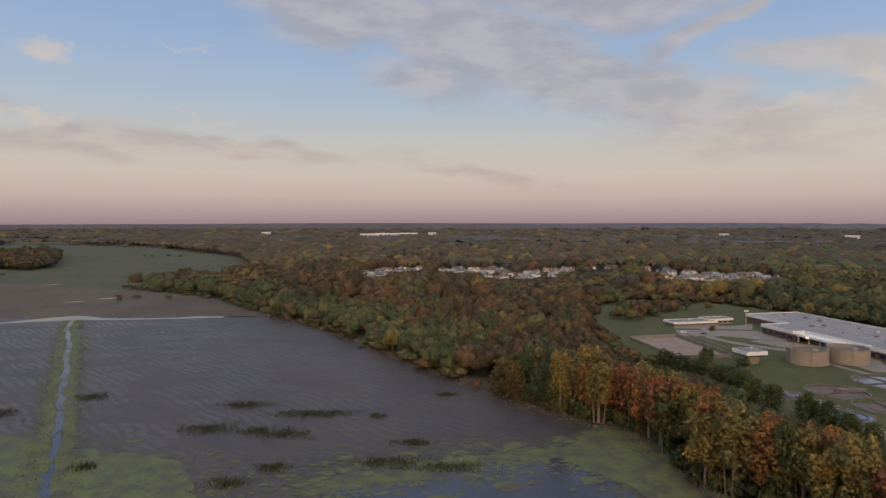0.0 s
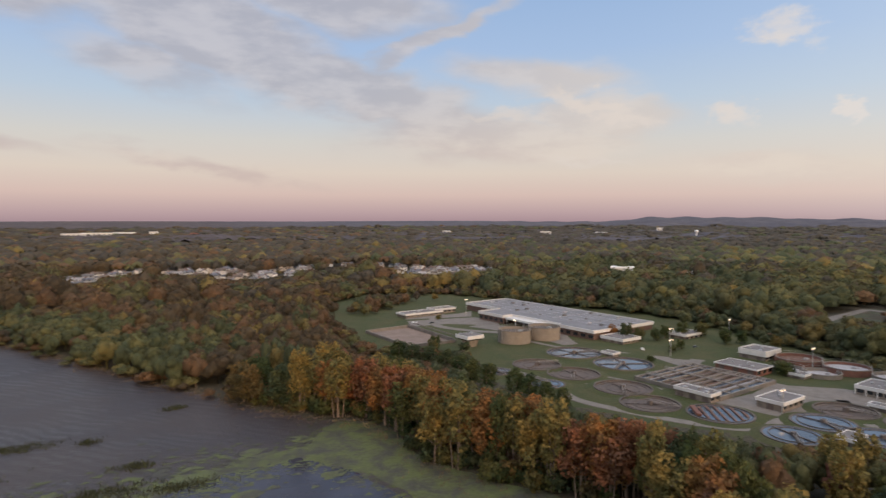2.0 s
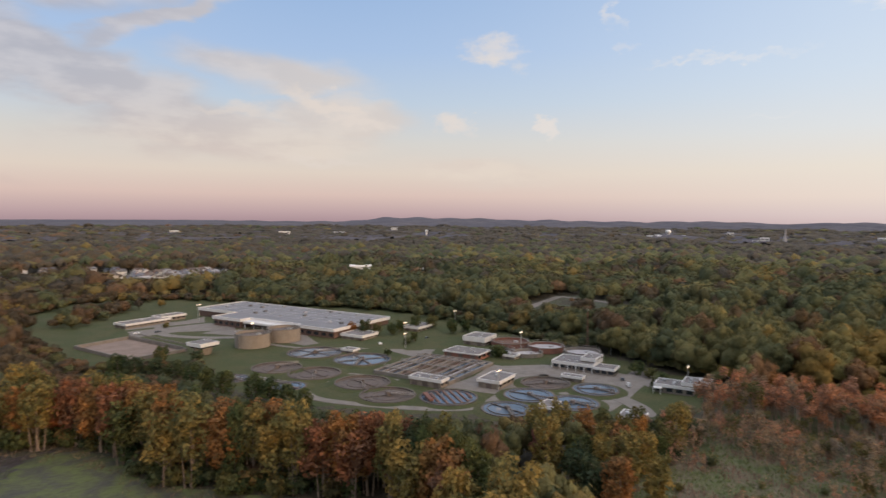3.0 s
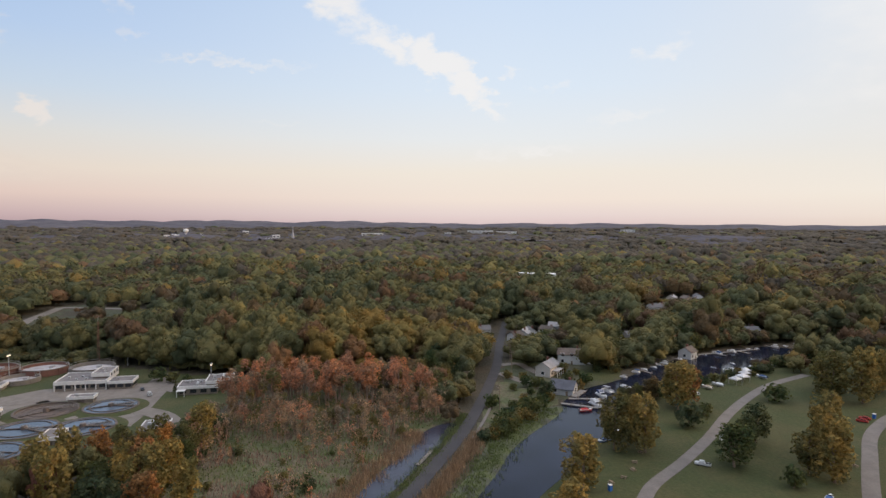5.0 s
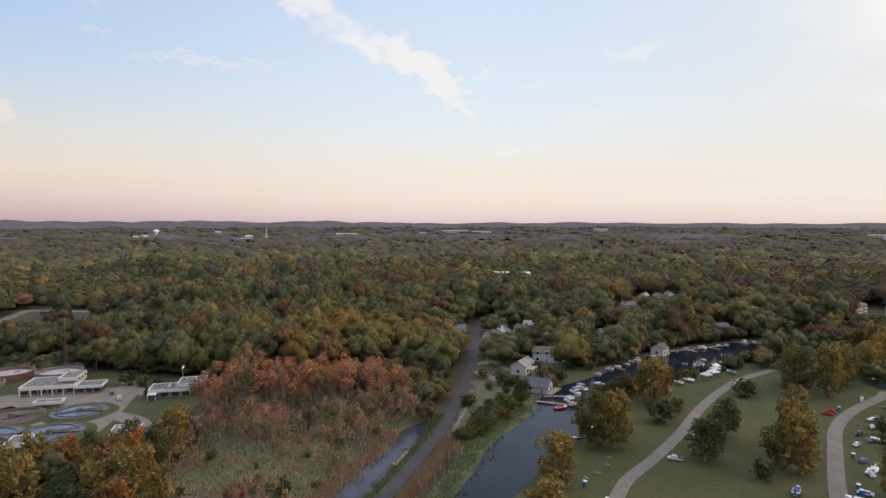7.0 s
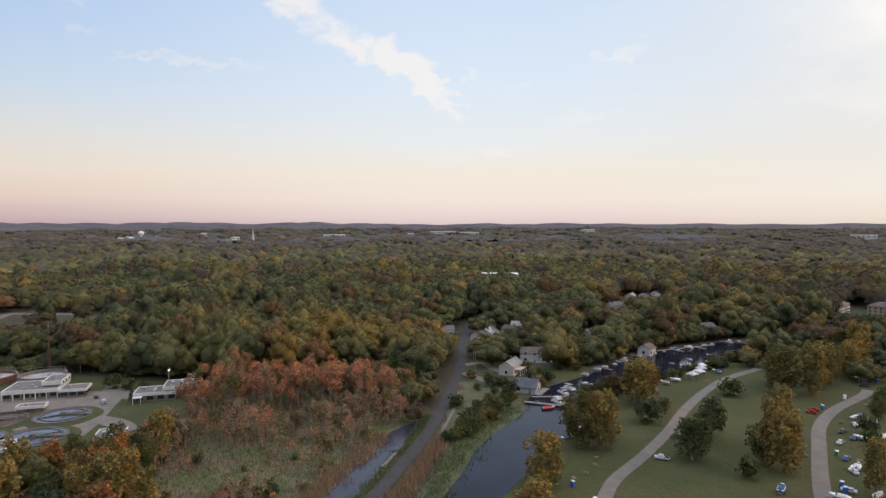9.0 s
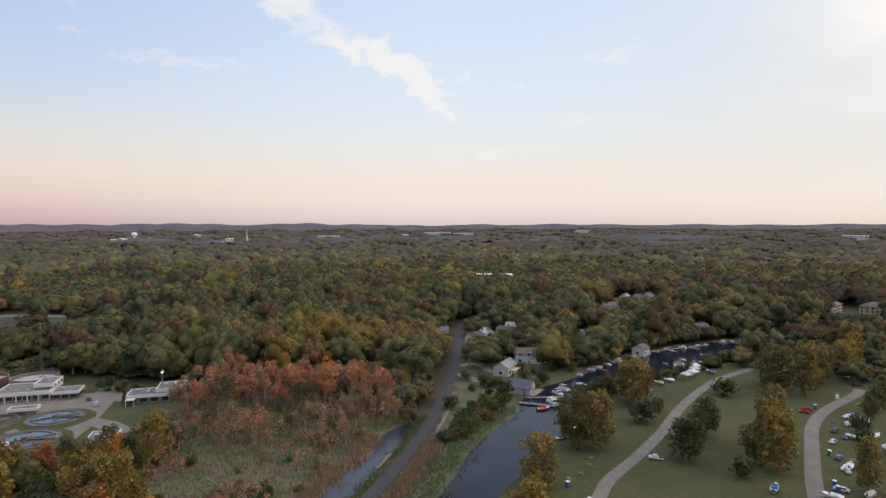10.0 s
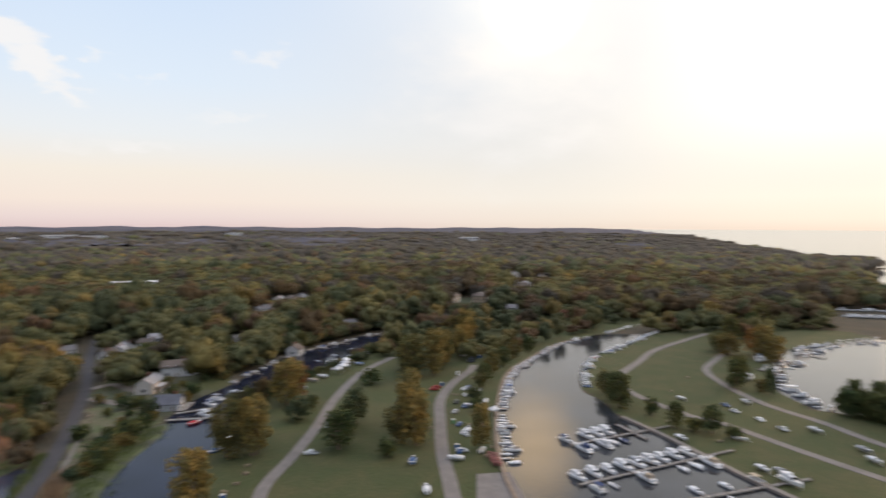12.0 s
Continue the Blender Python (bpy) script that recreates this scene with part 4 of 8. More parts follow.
def woods():
    rng = np.random.default_rng(11)
    store = [[] for _ in range(7)]
    # ring by ring, coarser with the distance
    for near, far, gap, lobes, shards, size, wide, tall, trunk in ((255, 360, 9.6, 7, 500, 0.08, (4.0, 8.4), (9, 22), True), (360, 480, 10.0, 5, 170, 0.11, (4.2, 8.6), (9, 23), True), (480, 800, 11.6, 0, 60, 0.18, (5.4, 9.4), (12, 21), False),
                                                                   (800, 1250, 13.4, 0, 0, 0, (6.4, 11.4), (13, 20), False), (1250, 1800, 18.5, 0, 0, 0, (9.0, 15), (13, 19), False), (1800, 2900, 32.0, 0, 0, 0, (13, 23), (11, 20), False)):
        forms = [crown_template(lobes, 1, shards, size, rng, -0.8 if near < 480 else (-0.25 if near < 800 else 0.0), trunk) for _ in range(7)]
        x, y = scatter(near, far, gap, rng, 20 if near < 480 else -50)
        keep = may_grow(x, y)
        plant_wood(x[keep], y[keep], forms, rng, wide, tall, store)
    # the close, small-crowned wood beside the marsh
    forms = [crown_template(4, 1, 100, 0.12, rng, -0.6, True) for _ in range(6)]
    x, y = scatter(255, 480, 7.4, rng, -50, 20)
    keep = may_grow(x, y)
    plant_wood(x[keep], y[keep], forms, rng, (3.4, 6.2), (9, 17), store)
    # the inner part of the strip of wood by the works, low enough to be looked over
    forms = [crown_template(7, 1, 230, 0.095, rng, -0.8, True) for _ in range(6)]
    x, y = scatter(88, 258, 6.2, rng, 2, 76)
    keep = may_grow(x, y) & (line_distance(x, y, MARSH_EDGE) > 15) & (x > -30)
    x, y = x[keep], y[keep]
    room, _ = overlook(x, y)
    for low, high, wide, tall in ((15.5, 99, (3.2, 5.2), (12.5, 16.5)), (10.5, 15.5, (2.8, 4.4), (10, 13))):
        at = (room > low) & (room <= high)
        plant_wood(x[at], y[at], forms, rng, wide, tall, store, True)
    # gardens and woods south of the road
    forms = [crown_template(6, 1, 220, 0.1, rng, -0.8, True) for _ in range(5)]
    x, y = scatter(186, 256, 7.4, rng, 84, 150)
    keep = may_grow(x, y)
    plant_wood(x[keep], y[keep], forms, rng, (3.0, 5.0), (7, 12), store)
    # loose belts of trees behind the park's far lawn and at the point's far end
    x, y = scatter(295, 470, 9.0, rng, 118, 162)
    belt = (inside(x, y, PARK) & (line_distance(x, y, BASIN + BASIN[:1]) > 8)) | (inside(x, y, POINT) & (line_distance(x, y, [(172, -224), (182, -250), (194, -280), (202, -324), (206, -350)]) > 8) & (y < -350 + 0.2 * (x - 140)) & (x > 180))
    belt &= rng.random(len(x)) < 0.7
    plant_wood(x[belt], y[belt], forms, rng, (2.4, 6.2), (5, 17), store, True)
    # trees and shrubs on the canal's far bank
    pts = along_edge([(264, -78), (294, -108), (318, -158), (336, -214), (350, -252)], 4.0, 230, rng) + np.array([3.4, 2.0])
    clear = (line_distance(pts[:, 0], pts[:, 1], CANAL + CANAL[:1]) > 2.5) & ~inside(pts[:, 0], pts[:, 1], CANAL)
    plant_wood(pts[clear, 0], pts[clear, 1], forms, rng, (2.0, 4.6), (4, 11), store)
    # lower trees where the wood meets the works' lawn
    pts = np.concatenate([along_edge(PLANT[13:21], 6.5, 380, rng), along_edge([(118, 402), (134, 425), (150, 448), (168, 445)], 9.0, 60, rng)])
    clear = (line_distance(pts[:, 0], pts[:, 1], [(134, 346), (160, 404), (198, 396), (290, 290)]) > 12) & (pts[:, 0] < 330)
    plant_wood(pts[clear, 0], pts[clear, 1], forms, rng, (2.0, 4.2), (4.5, 11), store)
    # undergrowth along the wood's edges, and scrub on the meadows and the far marsh
    forms = [crown_template(0, 1, 70, 0.22, rng, -0.2) for _ in range(4)]
    spots = [along_edge(PLANT[12:] + PLANT[:2], 3.5, 760, rng), along_edge(PARK[7:13], 3.0, 90, rng), along_edge([(170, -428), (215, -400), (237, -362), (226, -321)], 4.0, 120, rng), along_edge(MARSH_EDGE[:8], 2.5, 90, rng), along_edge(MARSH_EDGE[7:15], 3.0, 220, rng) + np.array([10.0, 8.0])]
    ux, uy = scatter(250, 300, 4.5, rng, 22, 84)
    under = may_grow(ux, uy)
    spots.append(np.c_[ux, uy][under])
    sx, sy = scatter(430, 1500, 24.0, rng, -50, 10)
    scrub = (inside(sx, sy, MARSH) | inside(sx, sy, MEADOWS[0]) | inside(sx, sy, MEADOWS[1])) & (np.array([noise.noise((a / 120, b / 60, 1.0)) for a, b in zip(sx, sy)]) > 0.42)
    spots.append(np.c_[sx, sy][scrub])
    cx, cy = scatter(900, 1600, 13.0, rng, -60, -20)
    copse = inside(cx, cy, COPSE)
    plant_wood(cx[copse], cy[copse], forms, rng, (6.0, 9.5), (13, 19), store)
    for pts in spots:
        clear = (line_distance(pts[:, 0], pts[:, 1], ROAD) > 6) & ~inside(pts[:, 0], pts[:, 1], CANAL) & ~inside(pts[:, 0], pts[:, 1], BASIN) & ~inside(pts[:, 0], pts[:, 1], LAGOON)
        plant_wood(pts[clear, 0], pts[clear, 1], forms, rng, (1.6, 3.6), (2.4, 6.6), store)
    names = {"green": "dark green", "olive": "olive green", "gold": "golden yellow", "rust": "rust orange", "red": "reddish", "brown": "brownish", "grey": "dull haze-tinted grey-brown"}
    for hue, lots in zip(WOOD_ORDER, store):
        v, f, t, base = [], [], [], 0
        for a, b, c in lots:
            v.append(a), f.append(b + base), t.append(c)
            base += len(a)
        if v:
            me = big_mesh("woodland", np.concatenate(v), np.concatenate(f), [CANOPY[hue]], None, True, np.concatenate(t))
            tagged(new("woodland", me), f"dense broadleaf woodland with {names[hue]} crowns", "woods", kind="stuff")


def far_woods():
    """The woods' roof from about a kilometre off to the horizon."""
    rng = np.random.default_rng(4)
    bearings = np.radians(np.arange(-46, 176, 0.28))
    reach = np.geomspace(1560, 3805, 120)
    b, r = np.meshgrid(bearings, reach, indexing="ij")
    r = r * (1 + rng.uniform(-0.003, 0.003, r.shape))
    x, y = r * np.sin(b), r * np.cos(b)
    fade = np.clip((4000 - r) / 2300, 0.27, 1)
    broad = np.array([noise.noise((px / 230, py / 230, 3.0)) for px, py in zip(x.ravel(), y.ravel())]).reshape(x.shape)
    crowns = np.array([noise.voronoi((px / 15, py / 15, 0.0))[0][0] for px, py in zip(x.ravel(), y.ravel())]).reshape(x.shape)
    room = np.full(x.shape, 1e9)
    for bed in MEADOWS + [MARSH]:
        room = np.minimum(room, line_distance(x, y, bed + bed[:1]))
    fade = fade * np.clip(room / 70.0, 0.05, 1)
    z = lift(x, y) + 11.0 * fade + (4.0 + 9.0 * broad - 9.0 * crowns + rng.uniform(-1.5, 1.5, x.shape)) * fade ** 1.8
    z -= 6.5 * np.clip((np.degrees(b) - 118) / 8, 0, 1) * np.clip((3000 - r) / 500, 0, 1)
    z[:, -1] = lift(x[:, -1], y[:, -1]) - 1
    n, m = x.shape
    i, j = np.meshgrid(np.arange(n - 1), np.arange(m - 1), indexing="ij")
    faces = np.stack([i * m + j, (i + 1) * m + j, (i + 1) * m + j + 1, i * m + j + 1], -1).reshape(-1, 4)[:, ::-1]
    cx, cy = (a.ravel()[faces].mean(1) for a in (x, y))
    keep = ~inside(cx, cy, SHORE)
    for bed in MEADOWS + [MARSH]:
        keep &= ~inside(cx, cy, bed)
    faces = faces[keep]
    used, index = np.unique(faces, return_inverse=True)
    me = big_mesh("far_woodland", np.stack([x, y, z], -1).reshape(-1, 3)[used], index.reshape(faces.shape), [HAZED_FAR_CANOPY], None, False)
    tagged(new("far_woodland", me), "haze-tinted autumn woodland stretching to the horizon", "woods", kind="stuff")


def hazed_far_canopy():
    m = bpy.data.materials.new("hazed_far_canopy")
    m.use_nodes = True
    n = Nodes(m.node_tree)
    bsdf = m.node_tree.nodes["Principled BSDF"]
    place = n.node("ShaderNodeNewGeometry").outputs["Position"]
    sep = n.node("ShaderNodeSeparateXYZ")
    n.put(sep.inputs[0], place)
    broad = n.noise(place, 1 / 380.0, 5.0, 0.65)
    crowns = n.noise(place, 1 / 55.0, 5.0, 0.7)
    # distance haze is put into these base colours, bluest in the east
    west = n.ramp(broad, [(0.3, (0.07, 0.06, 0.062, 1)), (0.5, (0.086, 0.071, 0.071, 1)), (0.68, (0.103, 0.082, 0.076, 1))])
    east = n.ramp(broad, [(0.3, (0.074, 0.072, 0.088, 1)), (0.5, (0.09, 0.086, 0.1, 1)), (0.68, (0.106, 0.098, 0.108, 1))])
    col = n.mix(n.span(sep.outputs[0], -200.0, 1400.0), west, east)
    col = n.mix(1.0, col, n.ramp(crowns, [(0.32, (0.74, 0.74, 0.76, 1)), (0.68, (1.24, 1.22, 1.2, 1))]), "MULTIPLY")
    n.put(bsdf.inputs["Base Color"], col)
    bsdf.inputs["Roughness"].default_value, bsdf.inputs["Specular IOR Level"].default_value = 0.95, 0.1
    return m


HAZED_FAR_CANOPY = hazed_far_canopy()
woods()
far_woods()

# ---- the water treatment works ----
WALLCON = surface("weathered_tan_concrete", (0.2, 0.168, 0.14), 0.8, coarse=3, grain=0.15, size=0.5, spread=0.3)
YARD = math.atan2(0.2, 0.98)  # the works stand turned by this


def yard(x, y, z=0.0):
    return Matrix.Translation((x, y, z)) @ Matrix.Rotation(YARD, 4, "Z")


STEEL = surface("galvanised_steel", (0.42, 0.42, 0.42), 0.45, 0.6, coarse=1.0, spread=0.2)
RAIL = surface("weathered_handrail", (0.30, 0.28, 0.26), 0.5, 0.3)
RUSTY = surface("rusty_scraper", (0.16, 0.085, 0.06), 0.8, coarse=1.5, spread=0.4)
TANKFLOOR = surface("wet_tank_floor", (0.085, 0.066, 0.055), 0.7, coarse=4, second=(0.12, 0.09, 0.075), grain=0.2, size=0.8)
SLUDGE = surface("dried_sludge", (0.17, 0.125, 0.10), 0.9, coarse=9, second=(0.22, 0.165, 0.135), grain=0.15, size=1.2)
HALLBRICK = surface("dull_brown_brick", (0.12, 0.075, 0.06), 0.85, coarse=3, grain=0.15, size=0.4, spread=0.2)
RIMWALL = surface("stained_rim_concrete", (0.115, 0.094, 0.08), 0.85, coarse=3, grain=0.15, size=0.5, spread=0.3)
PALE = surface("pale_tank_cover", (0.42, 0.40, 0.41), 0.5, coarse=4, spread=0.25, grain=0.06, size=0.7)


def lamp_glow():
    m = bpy.data.materials.new("lit_lamp_glass")
    m.use_nodes = True
    b = m.node_tree.nodes["Principled BSDF"]
    b.inputs["Emission Color"].default_value, b.inputs["Emission Strength"].default_value = (1.0, 0.66, 0.4, 1), 4.5
    return m


GLOW = lamp_glow()


def flat_block(root, x, y, sx, sy, h, fascia, wall, roof, z=0.0, vents=(), windows=0, doors=0):
    """A flat-roofed block in its thing's own axes: recessed wall, white fascia, sunk roof."""
    part("wall", Form().box(x, y, z, sx - 0.9, sy - 0.9, h - fascia + 0.1), wall, root)
    rim = Form()
    low = z + h - fascia
    for dx, dy, lx, ly in ((0, -1, sx, 0.35), (0, 1, sx, 0.35), (-1, 0, 0.35, sy - 0.7), (1, 0, 0.35, sy - 0.7)):
        rim.box(x + dx * (sx / 2 - 0.175), y + dy * (sy / 2 - 0.175), low, lx, ly, fascia)
    part("fascia", rim, WHITE, root, "off-white fascia band")
    part("roof", Form().box(x, y, low + fascia * 0.25, sx - 0.7, sy - 0.7, fascia * 0.55), roof, root)
    for vx, vy, s, t in vents:
        part("roof_vent", Form().box(x + vx * sx, y + vy * sy, low + fascia * 0.8, s, s * 0.8, t), STEEL, root)
    for i in range(windows):
        w = sx / windows
        part("window", Form().box(x - sx / 2 + (i + 0.5) * w, y - sy / 2 + 0.44, z + 1.0, w * 0.6, 0.06, max(0.6, h - fascia - 1.3)), GLASS, root)
    for i in range(doors):
        part("door", Form().box(x - sx / 2 + 0.44, y - sy / 2 + (i + 0.5) * sy / doors, z + 0.02, 0.06, 2.4, min(2.6, h - fascia - 0.2)), DARKCON, root)


def service_building(x, y, sx, sy, h, label, fascia=1.2, wall=WALLCON, roof=DARKROOF, vents=4, seed=0, name="service_building"):
    rnd = random.Random(seed)
    root = thing(name, label, "building", yard(x, y), "works buildings")
    spots = [(rnd.uniform(-0.35, 0.35), rnd.uniform(-0.35, 0.35), rnd.uniform(0.7, 1.6), rnd.uniform(0.4, 1.0)) for _ in range(vents)]
    flat_block(root, 0, 0, sx, sy, h, fascia, wall, roof, 0.0, spots, max(2, int(sx / 3.5)), max(1, int(sy / 5)))
    return root


def inset(outline, k):
    """The outline, drawn in by k on every side (counter-clockwise outlines)."""
    out, n = [], len(outline)
    for i in range(n):
        (ax, ay), (bx, by), (cx, cy) = outline[i - 1], outline[i], outline[(i + 1) % n]
        l0, l1 = math.hypot(bx - ax, by - ay), math.hypot(cx - bx, cy - by)
        n0, n1 = (-(by - ay) / l0, (bx - ax) / l0), (-(cy - by) / l1, (cx - bx) / l1)
        f = k / (1 + n0[0] * n1[0] + n0[1] * n1[1])
        out.append((bx + (n0[0] + n1[0]) * f, by + (n0[1] + n1[1]) * f))
    return out


def band(outline, thick, z0, z1):
    """An upright band that runs round an outline."""
    inner, n = inset(outline, thick), len(outline)
    pts = [(x, y, z) for ring, z in ((outline, z0), (outline, z1), (inner, z1), (inner, z0)) for x, y in ring]
    return Form().add(pts, [(a * n + i, a * n + (i + 1) % n, (a + 1) % 4 * n + (i + 1) % n, (a + 1) % 4 * n + i) for a in range(4) for i in range(n)])


def works_hall():
    root = thing("factory_hall", "long low hall with a wide grey flat roof and white fascia", "building", yard(206.5, 321.0), "works buildings")
    # one flat roof over the main block, a wing, the set-back loading front and the end block
    top = 5.6
    plan = [(41.4, -55), (41.4, 74.7), (3.4, 74.7), (3.4, 37.5), (-15.2, 37.5), (-15.2, 13.0), (-7.6, 13.0), (-7.6, -27.5), (-10.8, -27.5), (-10.8, -55)]
    part("wall", Form().prism(inset(plan, 0.7), 0.0, top - 1.5), HALLBRICK, root)
    part("fascia", band(plan, 0.35, top - 1.75, top), WHITE, root, "off-white fascia band")
    part("roof", Form().prism(inset(plan, 0.36), top - 1.0, top - 0.45), ROOF, root)
    for x in (-10.6, -5.5, -0.4):
        part("window", Form().box(x, 13.66, 1.1, 3.4, 0.08, 1.7), GLASS, root)
    for i in range(5):
        part("window", Form().box(-14.56, 15.6 + i * 4.9, 1.1, 0.1, 3.0, 1.7), GLASS, root)
        part("window", Form().box(-10.16, -52.5 + i * 5.4, 1.1, 0.1, 3.2, 1.7), GLASS, root)
    for i in range(6):
        part("bay_door", Form().box(-6.98, -23.5 + i * 6.2, 0.02, 0.16, 4.0, 2.7), DARKCON, root, "dark roll-up door")
    part("loading_canopy", Form().box(-10.6, -7.2, 3.1, 6.6, 39.0, 1.15), WHITE, root, "white canopy over the loading bays")
    for i in range(6):
        part("canopy_post", Form().box(-13.4, -25.5 + i * 7.3, 0.0, 0.3, 0.3, 3.1), WHITE, root)
    for i in range(10):
        part("roof_seam", Form().box(22.4, -49 + i * 13.0, top - 0.45, 36.6, 0.35, 0.1), STEEL, root)
    for i in range(5):
        part("roof_seam", Form().box(7.0 + i * 7.6, 9.8, top - 0.46, 0.3, 128, 0.09), STEEL, root)
    rnd = random.Random(8)
    for i in range(10):
        for k in range(4):
            px, py = 8 + k * 9.5 + rnd.uniform(-2, 2), -48 + i * 12.6 + rnd.uniform(-3, 3)
            big = rnd.random() < 0.2
            part("roof_vent", Form().box(px, py, top - 0.46, 2.0 if big else 0.9, 1.6 if big else 0.9, 1.0 if big else 0.55), rnd.choice((STEEL, PALE, DARKROOF)), root)
    part("sign_lamp", Form().box(-14.1, 4, 3.4, 0.3, 1.4, 0.45), GLOW, root, "lit wall lamp")


def round_tank(x, y, r, kind, seed=0):
    """A settling tank: grass berm, concrete wall, water or bare floor, walkway, scraper arms."""
    rnd = random.Random(seed)
    label = {"water": "round concrete settling tank full of sky-blue water", "low": "round concrete tank half full of dark reflecting water", "empty": "drained round concrete tank with a brown floor",
             "lanes": "round tank with parallel channels of pale water"}[kind]
    root = thing("settling_tank", label, "tank", yard(x, y) @ Matrix.Rotation(rnd.uniform(0, 3), 4, "Z"), "settling tanks")
    n, rim = 44, 0.75
    berm = Form()
    pts = []
    for rr, z in ((r + 3.6, 0.02), (r + 0.7, rim - 0.25), (r + 0.35, rim - 0.25)):
        pts += [(rr * math.cos(2 * math.pi * i / n), rr * math.sin(2 * math.pi * i / n), z) for i in range(n)]
    berm.add(pts, [(a * n + i, a * n + (i + 1) % n, (a + 1) * n + (i + 1) % n, (a + 1) * n + i) for a in range(2) for i in range(n)])
    part("berm", berm, LAWN, root, "grass berm")
    part("wall", Form().ring(0, 0, 0.0, rim, r - 0.35, r + 0.35, n), RIMWALL, root)
    level = {"water": 0.66, "low": 0.3, "empty": 0.12, "lanes": 0.42}[kind]
    fill = TANKWATER if kind != "empty" else TANKFLOOR
    part("water_surface" if kind != "empty" else "tank_floor", Form().tube(0, 0, 0.02, level, r - 0.4, n=n), fill, root)
    part("weir", Form().ring(0, 0, level - 0.1, level + 0.22, r - 2.0, r - 1.75, n), DARKCON, root)
    if kind == "empty":
        part("floor_ring", Form().ring(0, 0, 0.1, 0.3, r * 0.55, r * 0.6, 32), DARKCON, root)
    if kind == "lanes":
        for i in range(-3, 4):
            half = math.sqrt(max(0.0, (r - 2) ** 2 - (i * r / 4) ** 2))
            part("channel_wall", Form().box(i * r / 4, 0, 0.05, 0.7, 2 * half, 0.75), RUSTY, root)
        part("red_gantry", Form().box(r * 0.75, 0, 0.9, 1.6, r * 0.9, 0.8), BRICK, root, "red-brown gantry")
    else:
        part("centre_column", Form().tube(0, 0, 0.05, rim + 0.9, 1.1, 0.9, 12), DARKCON, root)
        bridge = part("walkway", Form().box(-r / 2, 0, rim + 0.05, r, 0.9, 0.2), RIMWALL, root)
        for side in (-0.5, 0.5):
            rail = Form().box(-r / 2, side, rim + 1.1, r, 0.07, 0.07).box(-r / 2, side, rim + 0.65, r, 0.05, 0.05)
            for i in range(7):
                rail.box(-r + i * r / 6.2 + 0.1, side, rim + 0.25, 0.06, 0.06, 0.9)
            part("handrail", rail, RAIL, bridge)
        for k in range(4 if kind == "low" else 2):
            ang = 0.6 + k * (math.pi / 2 if kind == "low" else math.pi)
            arm = Form().box(math.cos(ang) * r * 0.45, math.sin(ang) * r * 0.45, level + 0.06, r * 0.84, 0.34, 0.25, ang)
            for q in range(4):
                arm.box(math.cos(ang) * r * (0.2 + 0.19 * q), math.sin(ang) * r * (0.2 + 0.19 * q), level + 0.02, 0.2, 1.1, 0.4, ang + 0.5)
            part("scraper_arm", arm, RIMWALL if kind == "empty" else DARKCON, root)
    return root


def raised_tank(x, y, r, h, wall, cover, label, parapet=True, seed=0):
    root = thing("storage_tank", label, "tank", yard(x, y), "storage tanks")
    part("wall", Form().ring(0, 0, 0.0, h, r - 0.4, r, 44), wall, root)
    part("cover", Form().tube(0, 0, 0.02, h - (1.1 if parapet else 0.1), r - 0.42, n=44), cover, root)
    part("rim", Form().ring(0, 0, h, h + 0.3, r - 0.45, r + 0.12, 44), CONCRETE, root)
    for i in range(6):
        a = i * math.pi / 3 + seed
        part("pilaster", Form().box(math.cos(a) * (r + 0.12), math.sin(a) * (r + 0.12), 0, 0.3, 0.5, h, a), wall, root)
    part("hatch", Form().box(r * 0.3, -r * 0.2, h - 1.15, 2.0, 1.6, 0.9), STEEL, root)
    rail = Form().ring(0, 0, h + 1.2, h + 1.27, r - 0.2, r - 0.13, 44)
    for i in range(22):
        a = i * 2 * math.pi / 22
        rail.box(math.cos(a) * (r - 0.16), math.sin(a) * (r - 0.16), h + 0.28, 0.06, 0.06, 0.95)
    part("handrail", rail, RAIL, root)
    ladder = Form()
    for i in range(int(h / 0.35)):
        ladder.box(-r - 0.15, 0, 0.3 + i * 0.35, 0.05, 0.5, 0.05)
    ladder.box(-r - 0.15, -0.25, 0, 0.06, 0.06, h + 1).box(-r - 0.15, 0.25, 0, 0.06, 0.06, h + 1)
    part("ladder", ladder, STEEL, root)


